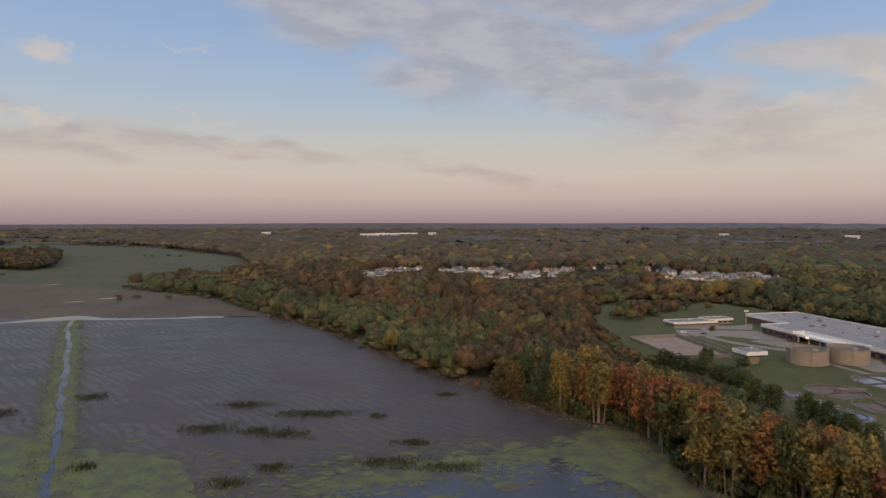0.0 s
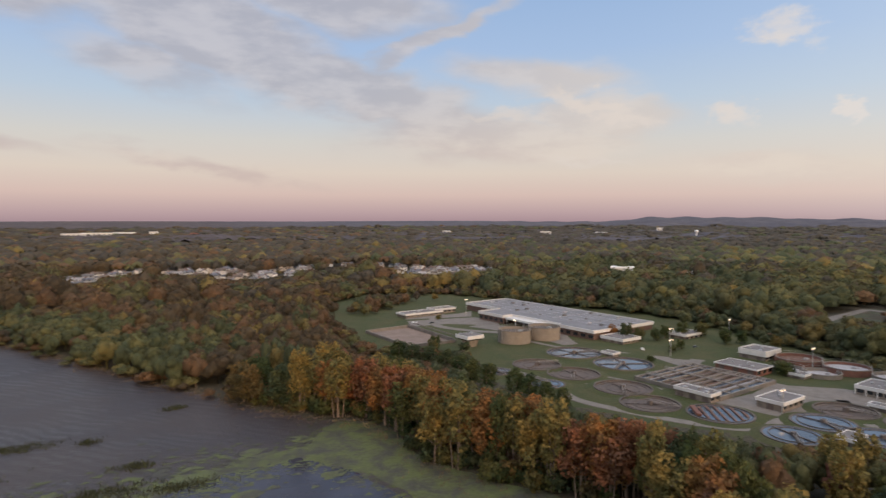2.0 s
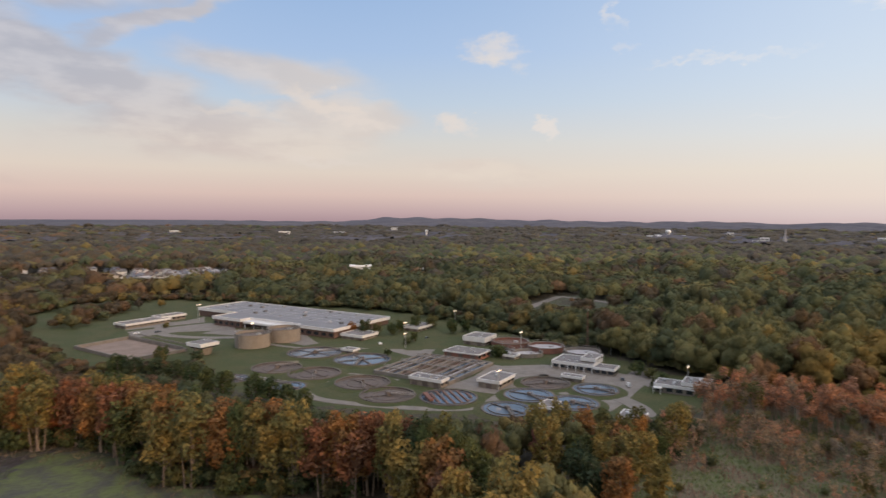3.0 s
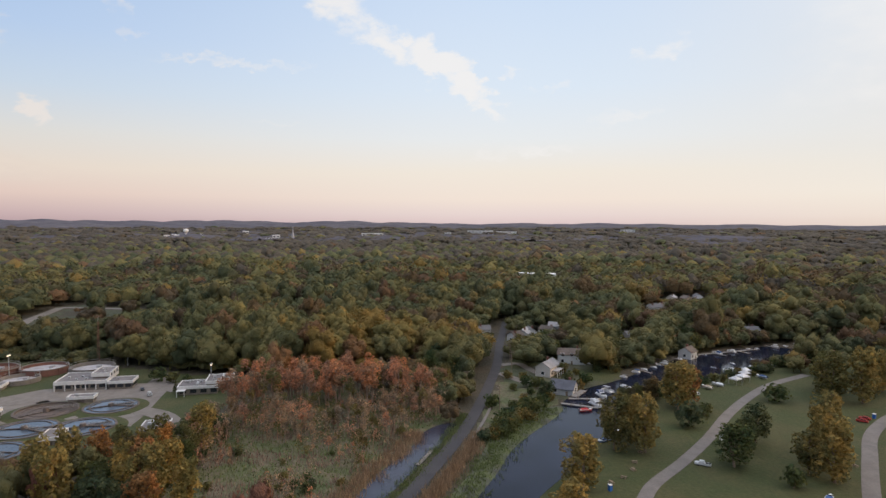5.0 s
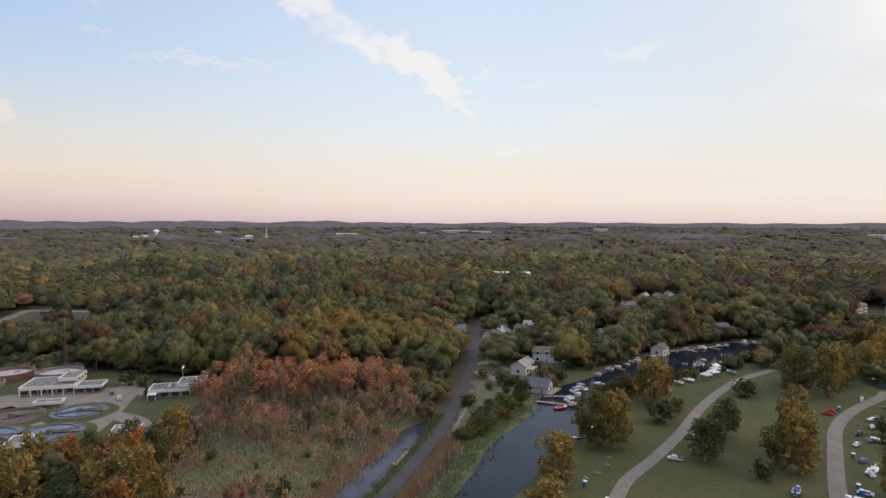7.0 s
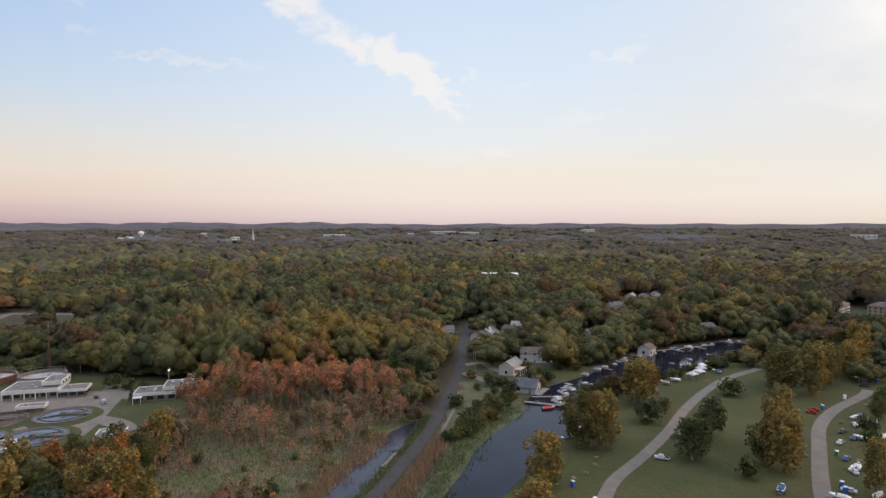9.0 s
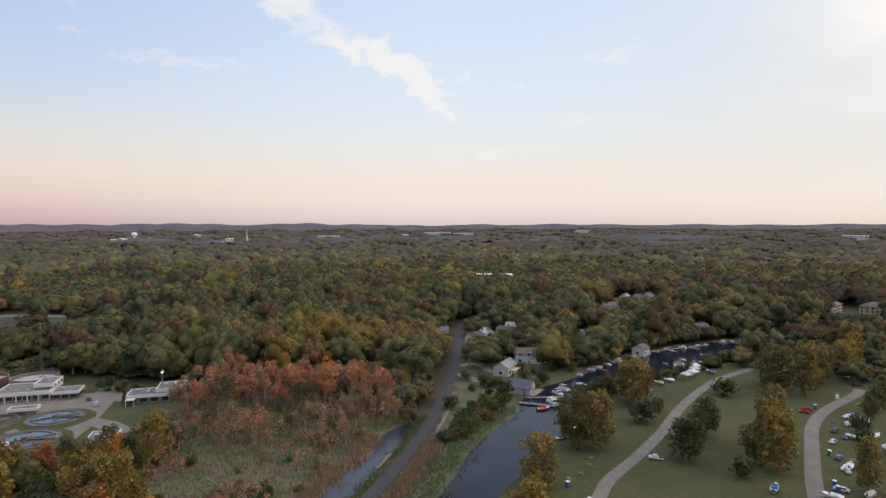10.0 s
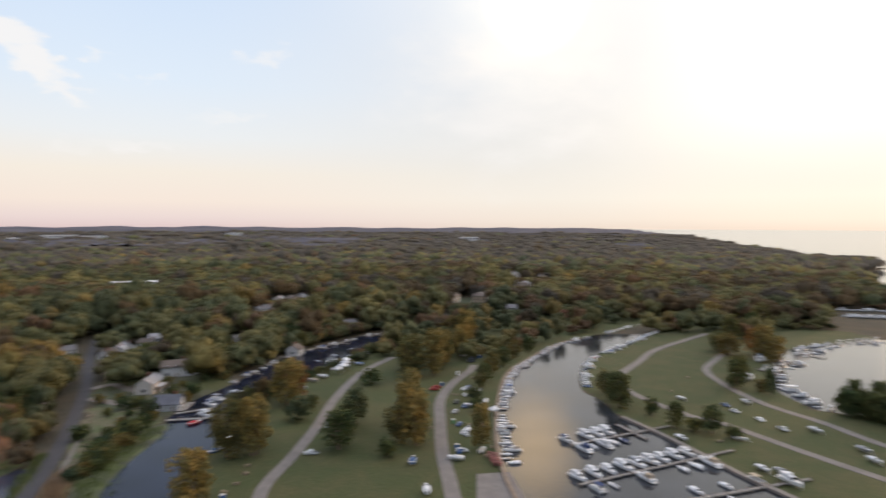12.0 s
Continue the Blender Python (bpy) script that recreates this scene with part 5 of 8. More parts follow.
def channel_basins():
    root = thing("aeration_basins", "rows of long concrete channels with water and brown floors", "basin", yard(195.5, 180.0), "")
    sx, sy = 40, 36
    rim = Form()
    for dx, dy, lx, ly in ((0, -1, sx, 0.8), (0, 1, sx, 0.8), (-1, 0, 0.8, sy), (1, 0, 0.8, sy)):
        rim.box(dx * sx / 2, dy * sy / 2, 0, lx, ly, 1.5)
    part("outer_wall", rim, CONCRETE, root)
    rnd = random.Random(2)
    for i in range(10):
        y = -sy / 2 + (i + 0.5) * sy / 10
        fill = (TANKWATER, PALE, TANKWATER, RUSTY, SLUDGE, SLUDGE, RUSTY, TANKWATER, PALE, TANKWATER)[i]
        part("channel", Form().box(0, y, 0.03, sx - 0.8, sy / 10 - 0.7, 0.9 if fill is TANKWATER else 0.5), fill, root)
        if i:
            part("channel_wall", Form().box(0, -sy / 2 + i * sy / 10, 0.02, sx - 0.8, 0.7, 1.45), CONCRETE if i % 2 else DARKCON, root)
    for i in range(3):
        bridge = part("cross_walk", Form().box(-13 + 13 * i, 0, 1.5, 1.2, sy, 0.25), CONCRETE, root)
        for side in (-0.55, 0.55):
            part("handrail", Form().box(-13 + 13 * i + side, 0, 2.7, 0.06, sy, 0.06).box(-13 + 13 * i + side, 0, 2.2, 0.05, sy, 0.05), RAIL, bridge)


def control_building():
    """A low block with a taller one on its corner, and a glazed annexe."""
    rnd = random.Random(3)
    root = thing("control_building", "white control building with a raised corner block and flat roofs", "building", yard(241.9, 136.8), "works buildings")
    vents = [(rnd.uniform(-0.4, 0.1), rnd.uniform(-0.2, 0.4), rnd.uniform(0.6, 1.3), rnd.uniform(0.4, 0.8)) for _ in range(6)]
    flat_block(root, 0, 0, 15.6, 18.4, 3.7, 1.3, WALLCON, DARKROOF, 0.0, vents)
    flat_block(root, 2.2, -5.9, 11.4, 6.8, 2.2, 1.5, WALLCON, DARKROOF, 3.35, [(0.1, 0.1, 1.2, 0.6), (-0.2, -0.1, 0.8, 0.4)])
    flat_block(root, -4.4, -14.2, 8.4, 9.2, 3.2, 1.0, WALLCON, DARKROOF, 0.0, [(0.1, 0.2, 1.0, 0.5)])
    for i in range(6):
        part("window", Form().box(-7.38, -7.6 + i * 3.0, 0.9, 0.1, 2.3, 1.35), GLASS, root)
        part("pilaster", Form().box(-7.6, -9.0 + i * 3.6, 0.0, 0.3, 0.35, 2.45), WHITE, root)
    for i in range(3):
        part("window", Form().box(-8.2, -17.0 + i * 2.8, 0.7, 0.1, 2.2, 1.4), GLASS, root)
        part("window", Form().box(-7.2 + i * 2.7, -18.4, 0.7, 2.1, 0.1, 1.4), GLASS, root)
        part("window", Form().box(-1.6 + i * 3.6, -9.3, 4.0, 1.2, 0.12, 0.9), GLASS, root)


def machine_building():
    root = thing("machine_building", "white flat-roofed building with rooftop machines and a raised middle", "building", yard(233.5, 89.5), "works buildings")
    rnd = random.Random(5)
    vents = [(rnd.uniform(-0.4, 0.4), rnd.uniform(-0.1, 0.42), rnd.uniform(0.7, 1.5), rnd.uniform(0.4, 0.9)) for _ in range(8)]
    flat_block(root, 0, 0, 10, 14.5, 3.4, 1.1, WALLCON, DARKROOF, 0.0, vents)
    flat_block(root, 0.8, -5.4, 11, 5.6, 1.9, 1.2, WALLCON, DARKROOF, 3.05, [(0, 0, 1.4, 0.7), (0.25, 0.1, 1.0, 0.5), (-0.3, 0, 0.9, 0.5)])
    flat_block(root, 7.4, -9.4, 5.0, 4.6, 4.2, 1.9, WALLCON, DARKROOF)
    for i in range(4):
        part("window", Form().box(-4.58, -5.6 + i * 3.6, 0.7, 0.1, 2.2, 1.4), GLASS, root)
    part("porch_roof", Form().box(-6.2, 5.6, 2.1, 2.6, 3.0, 0.25), WHITE, root)
    for y in (4.3, 6.9):
        part("post", Form().box(-7.3, y, 0, 0.2, 0.2, 2.1), WHITE, root)


def sludge_lagoon():
    root = thing("drying_bed", "empty walled sludge bed with a dry pinkish-brown floor", "basin", Matrix.Identity(4), "")
    quad = [(103, 337), (131, 344), (138, 292), (110, 289)]
    part("floor", Form().prism(quad, -0.1, 0.12), SLUDGE, root)
    for (x0, y0), (x1, y1) in zip(quad, quad[1:] + quad[:1]):
        part("wall", ribbon([(x0, y0), (x1, y1)], 0.8, 0.0, 1.6), CONCRETE, root)
    for k in range(2):
        a, b = (131.5 + 5 * k, 344), (137.5 + 5 * k, 294)
        part("pipe", Form().limb((*a, 1.9), (*b, 1.9), 0.3, 0.3, 8), CONCRETE, root)


def pump_tower(x, y):
    root = thing("pump_house", "square white-topped pump house on a tan tapering base", "building", yard(x, y), "works buildings")
    part("base", Form().tube(0, 0, 0, 3.6, 3.6, 4.6, 8), TANKWALL, root)
    part("window_band", Form().box(0, 0, 3.5, 9.0, 8.6, 0.9), GLASS, root)
    part("fascia", Form().box(0, 0, 4.3, 10.6, 10.2, 1.7), WHITE, root, "off-white fascia band")
    part("roof", Form().box(0, 0, 5.9, 9.8, 9.4, 0.15), DARKROOF, root)
    part("roof_vent", Form().box(1.5, 1, 6.0, 1.4, 1.4, 0.7), STEEL, root)


def yard_lamp(x, y, h, group="yard lamps"):
    root = thing("yard_lamp", "tall steel yard light pole with lit twin floodlights", "lamp", yard(x, y), group)
    part("pole", Form().tube(0, 0, 0, h, 0.22, 0.1, 8), STEEL, root)
    part("crossbar", Form().box(0, 0, h - 0.1, 2.2, 0.18, 0.18), STEEL, root)
    for s in (-0.85, 0.85):
        head = part("lamp_head", Form().box(s, -0.1, h - 0.35, 0.75, 0.6, 0.3), STEEL, root)
        part("lamp_glass", Form().box(s, -0.1, h - 0.55, 0.66, 0.52, 0.19), GLOW, head, "glowing lamp glass")


def radio_mast(x, y, h, label):
    root = thing("radio_mast", label, "mast", yard(x, y), "")
    for k in range(3):
        a = k * 2 * math.pi / 3
        p, q = (0.6 * math.cos(a), 0.6 * math.sin(a)), (0.25 * math.cos(a), 0.25 * math.sin(a))
        part("leg", Form().limb((*p, 0), (*q, h), 0.1, 0.07, 5), RUSTY, root)
    brace = Form()
    steps = int(h / 1.6)
    for i in range(steps):
        z0, z1 = i * h / steps, (i + 1) * h / steps
        r0, r1 = 0.6 - 0.35 * i / steps, 0.6 - 0.35 * (i + 1) / steps
        for k in range(3):
            a, b = k * 2 * math.pi / 3, (k + 1) * 2 * math.pi / 3
            brace.limb((r0 * math.cos(a), r0 * math.sin(a), z0), (r1 * math.cos(b), r1 * math.sin(b), z1), 0.05, 0.05, 3)
    part("bracing", brace, RUSTY, root)["kind"] = "stuff"
    part("aerial", Form().tube(0, 0, h, h + 2.5, 0.06, 0.04, 6), STEEL, root)


def works():
    works_hall()
    sludge_lagoon()
    channel_basins()
    pump_tower(141, 281)
    for x, y, label in ((167.5, 281, "tan concrete round tank catching warm evening light"), (187, 282.5, "tan concrete round tank beside the hall")):
        raised_tank(x, y, 8.7, 6.6, TANKWALL, DARKCON, label)
    for i, (x, y, r, kind) in enumerate(((178.5, 243.5, 13.0, "low"), (185, 216, 13.0, "low"), (149, 230.5, 10.5, "empty"), (154.2, 210.5, 10.8, "empty"), (158.6, 185, 10.8, "empty"), (153.5, 165, 10.2, "empty"),
                                         (166.6, 146.5, 10.4, "lanes"), (189, 126.5, 9.3, "water"), (169.6, 122.5, 8.6, "water"), (191.2, 109.8, 9.3, "water"), (208, 131.6, 9.6, "empty"), (212.8, 112.3, 8.6, "water"),
                                         (126.3, 226.6, 6.5, "water"), (135.2, 201, 6.5, "water"))):
        round_tank(x, y, r, kind, i)
    raised_tank(259.5, 186, 9.6, 2.6, BRICK, RUSTY, "low brick-walled round tank with a rusty floor", seed=1)
    raised_tank(262.5, 166.3, 9.0, 2.6, BRICK, PALE, "low brick-walled round tank with a pale cover", seed=2)
    raised_tank(247.3, 166.8, 7.2, 1.6, CONCRETE, PALE, "low round concrete tank with a pale cover", seed=3)
    raised_tank(241.5, 177.7, 6.0, 1.6, CONCRETE, PALE, "small round concrete tank with a pale cover", seed=4)
    raised_tank(259.8, 144.5, 8.6, 3.4, CONCRETE, PALE, "round tank with a handrail behind the control building", seed=5)
    service_building(175.2, 164.6, 6.6, 15, 3.5, "white flat-roofed pump building over the channels", seed=1)
    service_building(194, 145.5, 15, 9.8, 3.5, "white flat-roofed blower building", seed=2)
    control_building()
    machine_building()
    service_building(224.5, 186, 13.5, 19, 3.2, "red brick workshop with a grey flat roof", fascia=0.5, wall=BRICK, seed=7)
    service_building(253, 201, 14, 13, 4.8, "white box-shaped building behind the brick workshop", fascia=2.6, seed=8)
    service_building(258, 251, 17, 11, 3.6, "flat-roofed white office among trees", seed=9)
    service_building(219, 258, 14.6, 15, 3.2, "low white annexe with an orange door", fascia=1.5, seed=10)
    service_building(155, 384, 30, 12, 3.0, "long low white site office", seed=11, vents=6)
    service_building(174, 391, 18, 10, 3.6, "flat-roofed white store behind the site office", seed=12)
    service_building(191.5, 232.5, 5.5, 7.5, 2.3, "small white pump shed between the tanks", fascia=1.0, seed=13, vents=1)
    service_building(219.5, 126, 4.4, 9.0, 2.6, "small white pump shed beside a round tank", fascia=1.0, seed=14, vents=1)
    service_building(180.5, 112.5, 8.5, 5.5, 2.4, "small white pump shed at the tank edge", fascia=1.0, seed=15, vents=1)
    service_building(236, 169, 6.0, 7.5, 2.2, "small white valve house", fascia=1.0, seed=16, vents=1)
    service_building(188.5, 86, 9, 8, 2.4, "grey service shed at the wood's edge", fascia=0.5, wall=CONCRETE, seed=17, vents=3)
    for x, y, h in ((238.6, 87, 9.6), (254.6, 176, 9.5), (236, 240, 9.0), (217.8, 221, 8.0), (275.5, 137.6, 11.5), (278, 240, 11.0), (184, 372, 11.0), (186.5, 139, 8.5)):
        yard_lamp(x, y, h)
    radio_mast(272, 148.5, 20.5, "slim rust-red lattice radio mast")
    # roads and paved yards
    for line, w in (([(131, 229), (137, 215), (135.5, 194), (134, 179), (143, 158.5), (155.5, 139.5), (166.5, 132), (180, 134.5), (190, 135)], 4.2),
                    ([(132, 232), (150, 219), (166, 199), (172, 178)], 1.6), ([(137, 213), (152, 196), (168, 176)], 1.6),
                    ([(205, 300), (211, 266), (212, 232), (210, 203), (214, 178), (220, 141), (217, 123), (207, 95), (196, 84)], 7.0),
                    ([(220, 141), (204, 121), (190, 118), (178, 114)], 4.0), ([(212, 203), (232, 213), (262, 214), (290, 235)], 6.0),
                    ([(200, 300), (170, 310), (150, 340), (160, 372)], 6.0), ([(172, 300), (180, 262), (196, 240), (210, 232)], 3.0)):
        solid("service_road", ribbon(flowing(line, 6), w, -0.05, 0.1), CONCRETE, "pale concrete service road across the lawns", "road", kind="structure")
    for outline in ([(176, 158), (184, 134), (222, 139), (240, 110), (232, 100), (246, 96), (244, 128), (236, 150), (216, 166), (198, 160)],
                    [(186, 262), (206, 262), (206, 300), (192, 322), (176, 336), (166, 332), (182, 300)], [(140, 372), (185, 366), (196, 388), (180, 404), (150, 400)], [(208, 210), (226, 205), (232, 236), (214, 240)]):
        sheet("yard_paving", outline, 0.06, CONCRETE, "pale concrete yard between the buildings", "paving")
    sheet("yard_paving", [(134, 346), (139, 366), (186, 362), (190, 340), (185, 328), (158, 346)], 0.06, CONCRETE, "pale concrete yard before the hall", "paving")

    sheet("yard_paving", [(228, 151), (232, 142), (239, 127), (238, 114), (255, 116), (261, 112), (250, 105), (221, 100), (205, 97), (193, 96), (199, 111), (190, 116), (185, 123)], 0.045, CONCRETE, "pale concrete yard round the settling tanks", "paving")


works()

# ---- trees near by, one by one ----
def leaf_crown(rng, lobes, count, size):
    """Leaf clumps over the given lobes (centre and radii): short bent leaves facing mostly outwards."""
    weight = np.array([r[0] * r[2] for _, r in lobes])
    which = rng.choice(len(lobes), count, p=weight / weight.sum())
    centre, radii = np.array([c for c, _ in lobes])[which], np.array([r for _, r in lobes])[which]
    d = rng.normal(0, 1, (count, 3))
    d[:, 2] += 0.25
    d /= np.linalg.norm(d, axis=1)[:, None]
    at = centre + d * radii * rng.uniform(0.62, 1.08, (count, 1))
    normal = d + rng.normal(0, 0.55, d.shape)
    normal /= np.linalg.norm(normal, axis=1)[:, None]
    side = np.cross(normal, rng.normal(0, 1, d.shape))
    side /= np.linalg.norm(side, axis=1)[:, None]
    up = np.cross(normal, side)
    s = size * rng.uniform(0.6, 1.5, (count, 1))
    t = s * rng.uniform(0.6, 1.0, (count, 1))
    quad = np.stack([at - side * s, at - up * t + normal * s * 0.25, at + side * s, at + up * t + normal * s * 0.2], 1)
    faces = np.arange(4 * count).reshape(-1, 4)
    tri = np.concatenate([faces[:, [0, 1, 2]], faces[:, [0, 2, 3]]])
    return quad.reshape(-1, 3), tri


def tree_form(hue, shape, seed):
    """One tree, its crown ten metres over the ground or so: trunk and limbs, and a crown of leaf clumps."""
    rng = np.random.default_rng(seed)
    tall = {"oak": 15.0, "elm": 16.0, "ash": 17.0, "poplar": 18.0, "willow": 12.0, "bush": 4.5, "bare": 12.0, "wisp": 6.0, "pine": 14.0}[shape]
    lobes = []
    if shape == "poplar":
        for z in np.linspace(0.34, 0.93, 9):
            w = 3.4 * math.sin(math.pi * min(0.98, (z - 0.16) / 0.86)) + 0.5
            lobes.append(((rng.normal(0, 0.9), rng.normal(0, 0.9), z * tall), (w * rng.uniform(0.6, 0.85), w * rng.uniform(0.6, 0.85), 1.7)))
            a = rng.uniform(0, 6.28)
            lobes.append(((math.cos(a) * w * 0.6, math.sin(a) * w * 0.6, z * tall), (w * 0.5, w * 0.5, 1.4)))
    elif shape in ("oak", "willow"):
        wide = 5.2 if shape == "oak" else 6.0
        for i in range(20):
            a, q = i * 2.4 + rng.uniform(-0.4, 0.4), math.sqrt(((i * 7) % 20 + 0.5) / 20)
            z = tall * (0.17 + 0.66 * (i + 0.5) / 20 * math.sqrt(1.05 - 0.55 * q * q)) + rng.uniform(-0.5, 0.5)
            r = wide * rng.uniform(0.32, 0.46) * (1.0 if z < 0.65 * tall else 0.85)
            lobes.append(((math.cos(a) * q * wide * 0.75, math.sin(a) * q * wide * 0.75, z - (1.0 if shape == "oak" else 2.2) * q), (r, r, r * rng.uniform(0.75, 1.0 if shape == "oak" else 1.35))))
    elif shape == "ash":
        for i in range(24):
            z, a = 0.38 + 0.54 * (i + 0.5) / 24, i * 2.4 + rng.uniform(-0.5, 0.5)
            w = 4.3 * math.sin(math.pi * min(0.96, 0.28 + 0.88 * (z - 0.36))) ** 0.5
            q, r = w * math.sqrt(rng.uniform(0.1, 1.0)) * 0.8, rng.uniform(1.1, 2.1)
            lobes.append(((math.cos(a) * q, math.sin(a) * q, z * tall + rng.uniform(-0.6, 0.6)), (r, r, r * rng.uniform(1.0, 1.5))))
    elif shape == "elm":
        reach, rise = rng.uniform(0.72, 1.18, 7), rng.uniform(-0.06, 0.1, 7)
        for i in range(34):
            z, a = 0.15 + 0.75 * (i + 0.5) / 34, i * 2.4 + rng.uniform(-0.5, 0.5)
            k = int((a % 6.2832) / 6.2832 * 7)
            w = 4.9 * math.sin(math.pi * min(0.96, 0.16 + 0.86 * (z - 0.08))) ** 0.75 * reach[k]
            q, r = w * math.sqrt(rng.uniform(0.2, 1.0)) * 0.8, rng.uniform(0.9, 1.9)
            lobes.append(((math.cos(a) * q, math.sin(a) * q, (z + rise[k] * z) * tall + rng.uniform(-0.5, 0.5)), (r, r, r * rng.uniform(1.0, 1.5))))
    elif shape == "pine":
        for z in np.linspace(0.15, 0.95, 8):
            w = 3.4 * (1 - z) + 0.5
            lobes.append(((0, 0, z * tall), (w, w, 1.1)))
    elif shape == "bush":
        for i in range(7):
            a = i * 2.4
            lobes.append(((math.cos(a) * 1.5 * math.sqrt(i / 7), math.sin(a) * 1.5 * math.sqrt(i / 7), 1.6 + rng.uniform(-0.3, 1.2)), (1.5, 1.5, 1.4)))
    else:
        for i in range(7):
            lobes.append(((rng.normal(0, 0.085 * tall), rng.normal(0, 0.085 * tall), tall * rng.uniform(0.5, 0.92)), (tall * 0.08, tall * 0.08, tall * 0.14)))
    count, size = {"oak": (1250, 0.46), "elm": (1900, 0.37), "ash": (1900, 0.36), "poplar": (1400, 0.43), "willow": (1400, 0.56), "bush": (230, 0.42), "bare": (620, 0.21), "wisp": (330, 0.17), "pine": (500, 0.5)}[shape]
    v, f = leaf_crown(rng, lobes, count, size)
    words = {"green": "dark green", "olive": "olive green", "gold": "golden yellow", "rust": "rust orange", "red": "red", "brown": "brown", "rose": "reddish pink", "fawn": "pale brown"}[hue]
    label = {"ash": f"tall slender tree with {words} autumn leaves over bare stems", "elm": f"full spreading tree with {words} leaves down to the grass", "oak": f"broad round tree with {words} autumn leaves", "poplar": f"tall narrow tree with {words} leaves and a bare lower trunk", "willow": f"wide spreading tree with {words} foliage", "bush": f"low round bush with {words} leaves",
             "bare": f"thin half-bare tree with sparse {words} leaves", "wisp": f"low wispy shrub with {words} twigs", "pine": f"dark conical evergreen with {words} needles"}[shape]
    root = thing("bush" if shape in ("bush", "wisp") else "tree", label, "bush" if shape in ("bush", "wisp") else "tree", None, "trees and bushes")
    wood = Form()
    thick = 0.022 * tall
    top = tall * (0.62 if shape in ("oak", "willow") else 0.8)
    bend = (rng.normal(0, 0.3), rng.normal(0, 0.3), top * 0.55)
    wood.limb((0, 0, -0.3), bend, thick, thick * 0.7, 7)
    wood.limb(bend, (bend[0] * 1.4, bend[1] * 1.4, top), thick * 0.7, thick * 0.25, 6)
    for (cx, cy, cz), _ in lobes[:: 1 if shape in ("oak", "willow", "bare") else 2]:
        z0 = max(tall * 0.2, min(cz - 0.18 * tall, top * 0.9))
        k = z0 / top
        wood.limb((bend[0] * k, bend[1] * k, z0), (cx, cy, cz), thick * 0.32, thick * 0.08, 4)
    if shape in ("bare", "wisp"):
        for _ in range(14):
            a, z0 = rng.uniform(0, 6.28), rng.uniform(0.25, 0.8) * tall
            l = rng.uniform(0.12, 0.24) * tall
            wood.limb((0, 0, z0), (math.cos(a) * l * 0.6, math.sin(a) * l * 0.6, z0 + l), thick * 0.25, thick * 0.06, 3)
    if shape == "ash":
        for i in range(2):
            a = rng.uniform(0, 6.28)
            x0, y0 = math.cos(a) * 1.3, math.sin(a) * 1.3
            wood.limb((x0, y0, -0.3), (x0 * 1.7, y0 * 1.7, tall * 0.7), thick * 0.5, thick * 0.15, 5)
    part("trunk", wood, PALEBARK if hue in ("rose", "fawn") else BARK, root)
    part("crown", big_mesh("crown", v, f, [LEAF[hue]]), None, root)
    return root


def thicket():
    """The low pale scrub in the swamp: leafy twigs on thin stems, too many to tell apart."""
    rng = np.random.default_rng(23)
    x, y = scatter(140, 250, 2.7, rng, 62, 96)
    ok = inside(x, y, SWAMP_BED) & (line_distance(x, y, SIDE_POOL + SIDE_POOL[:1]) > 3) & (line_distance(x, y, ROAD) > 8) & (x + 0.25 * y < 224)
    patch = stand(x, y, 22.0, 4.0)
    ok &= (rng.random(len(x)) < np.clip(0.42 + 0.5 * patch, 0.05, 1.0)) & ((x > 156) | (patch > 0.5)) & (y < 66)
    x, y, patch = x[ok], y[ok], patch[ok]
    lots = {"fawn": [], "rose": [], "olive": []}
    for px, py, k in zip(x, y, patch):
        tall = rng.uniform(3.2, 9.5) * (1 + 0.3 * k)
        lobes = [((px + rng.normal(0, 0.14 * tall), py + rng.normal(0, 0.14 * tall), tall * rng.uniform(0.35, 0.95)), (tall * 0.13, tall * 0.13, tall * 0.17)) for _ in range(4)]
        v, f = leaf_crown(rng, lobes, 80, 0.2)
        a = np.radians([0, 120, 240])
        ring = np.stack([px + 0.07 * np.cos(a), py + 0.07 * np.sin(a)], 1)
        stem = np.concatenate([np.c_[ring, np.full(3, -0.2)], [[px, py, tall * 0.9]]])
        f = np.concatenate([f, len(v) + np.array([[0, 1, 3], [1, 2, 3], [2, 0, 3]])])
        lots[rng.choice(("fawn", "rose", "olive"), p=(0.56, 0.22, 0.22))].append((np.concatenate([v, stem]), f))
    for hue, words in (("fawn", "pale brown"), ("rose", "reddish"), ("olive", "olive")):
        base, vs, fs = 0, [], []
        for v, f in lots[hue]:
            vs.append(v), fs.append(f + base)
            base += len(v)
        me = big_mesh("scrub", np.concatenate(vs), np.concatenate(fs), [LEAF[hue]])
        tagged(new("scrub", me), f"wispy {words} scrub growing in the swamp", "scrub", kind="stuff")


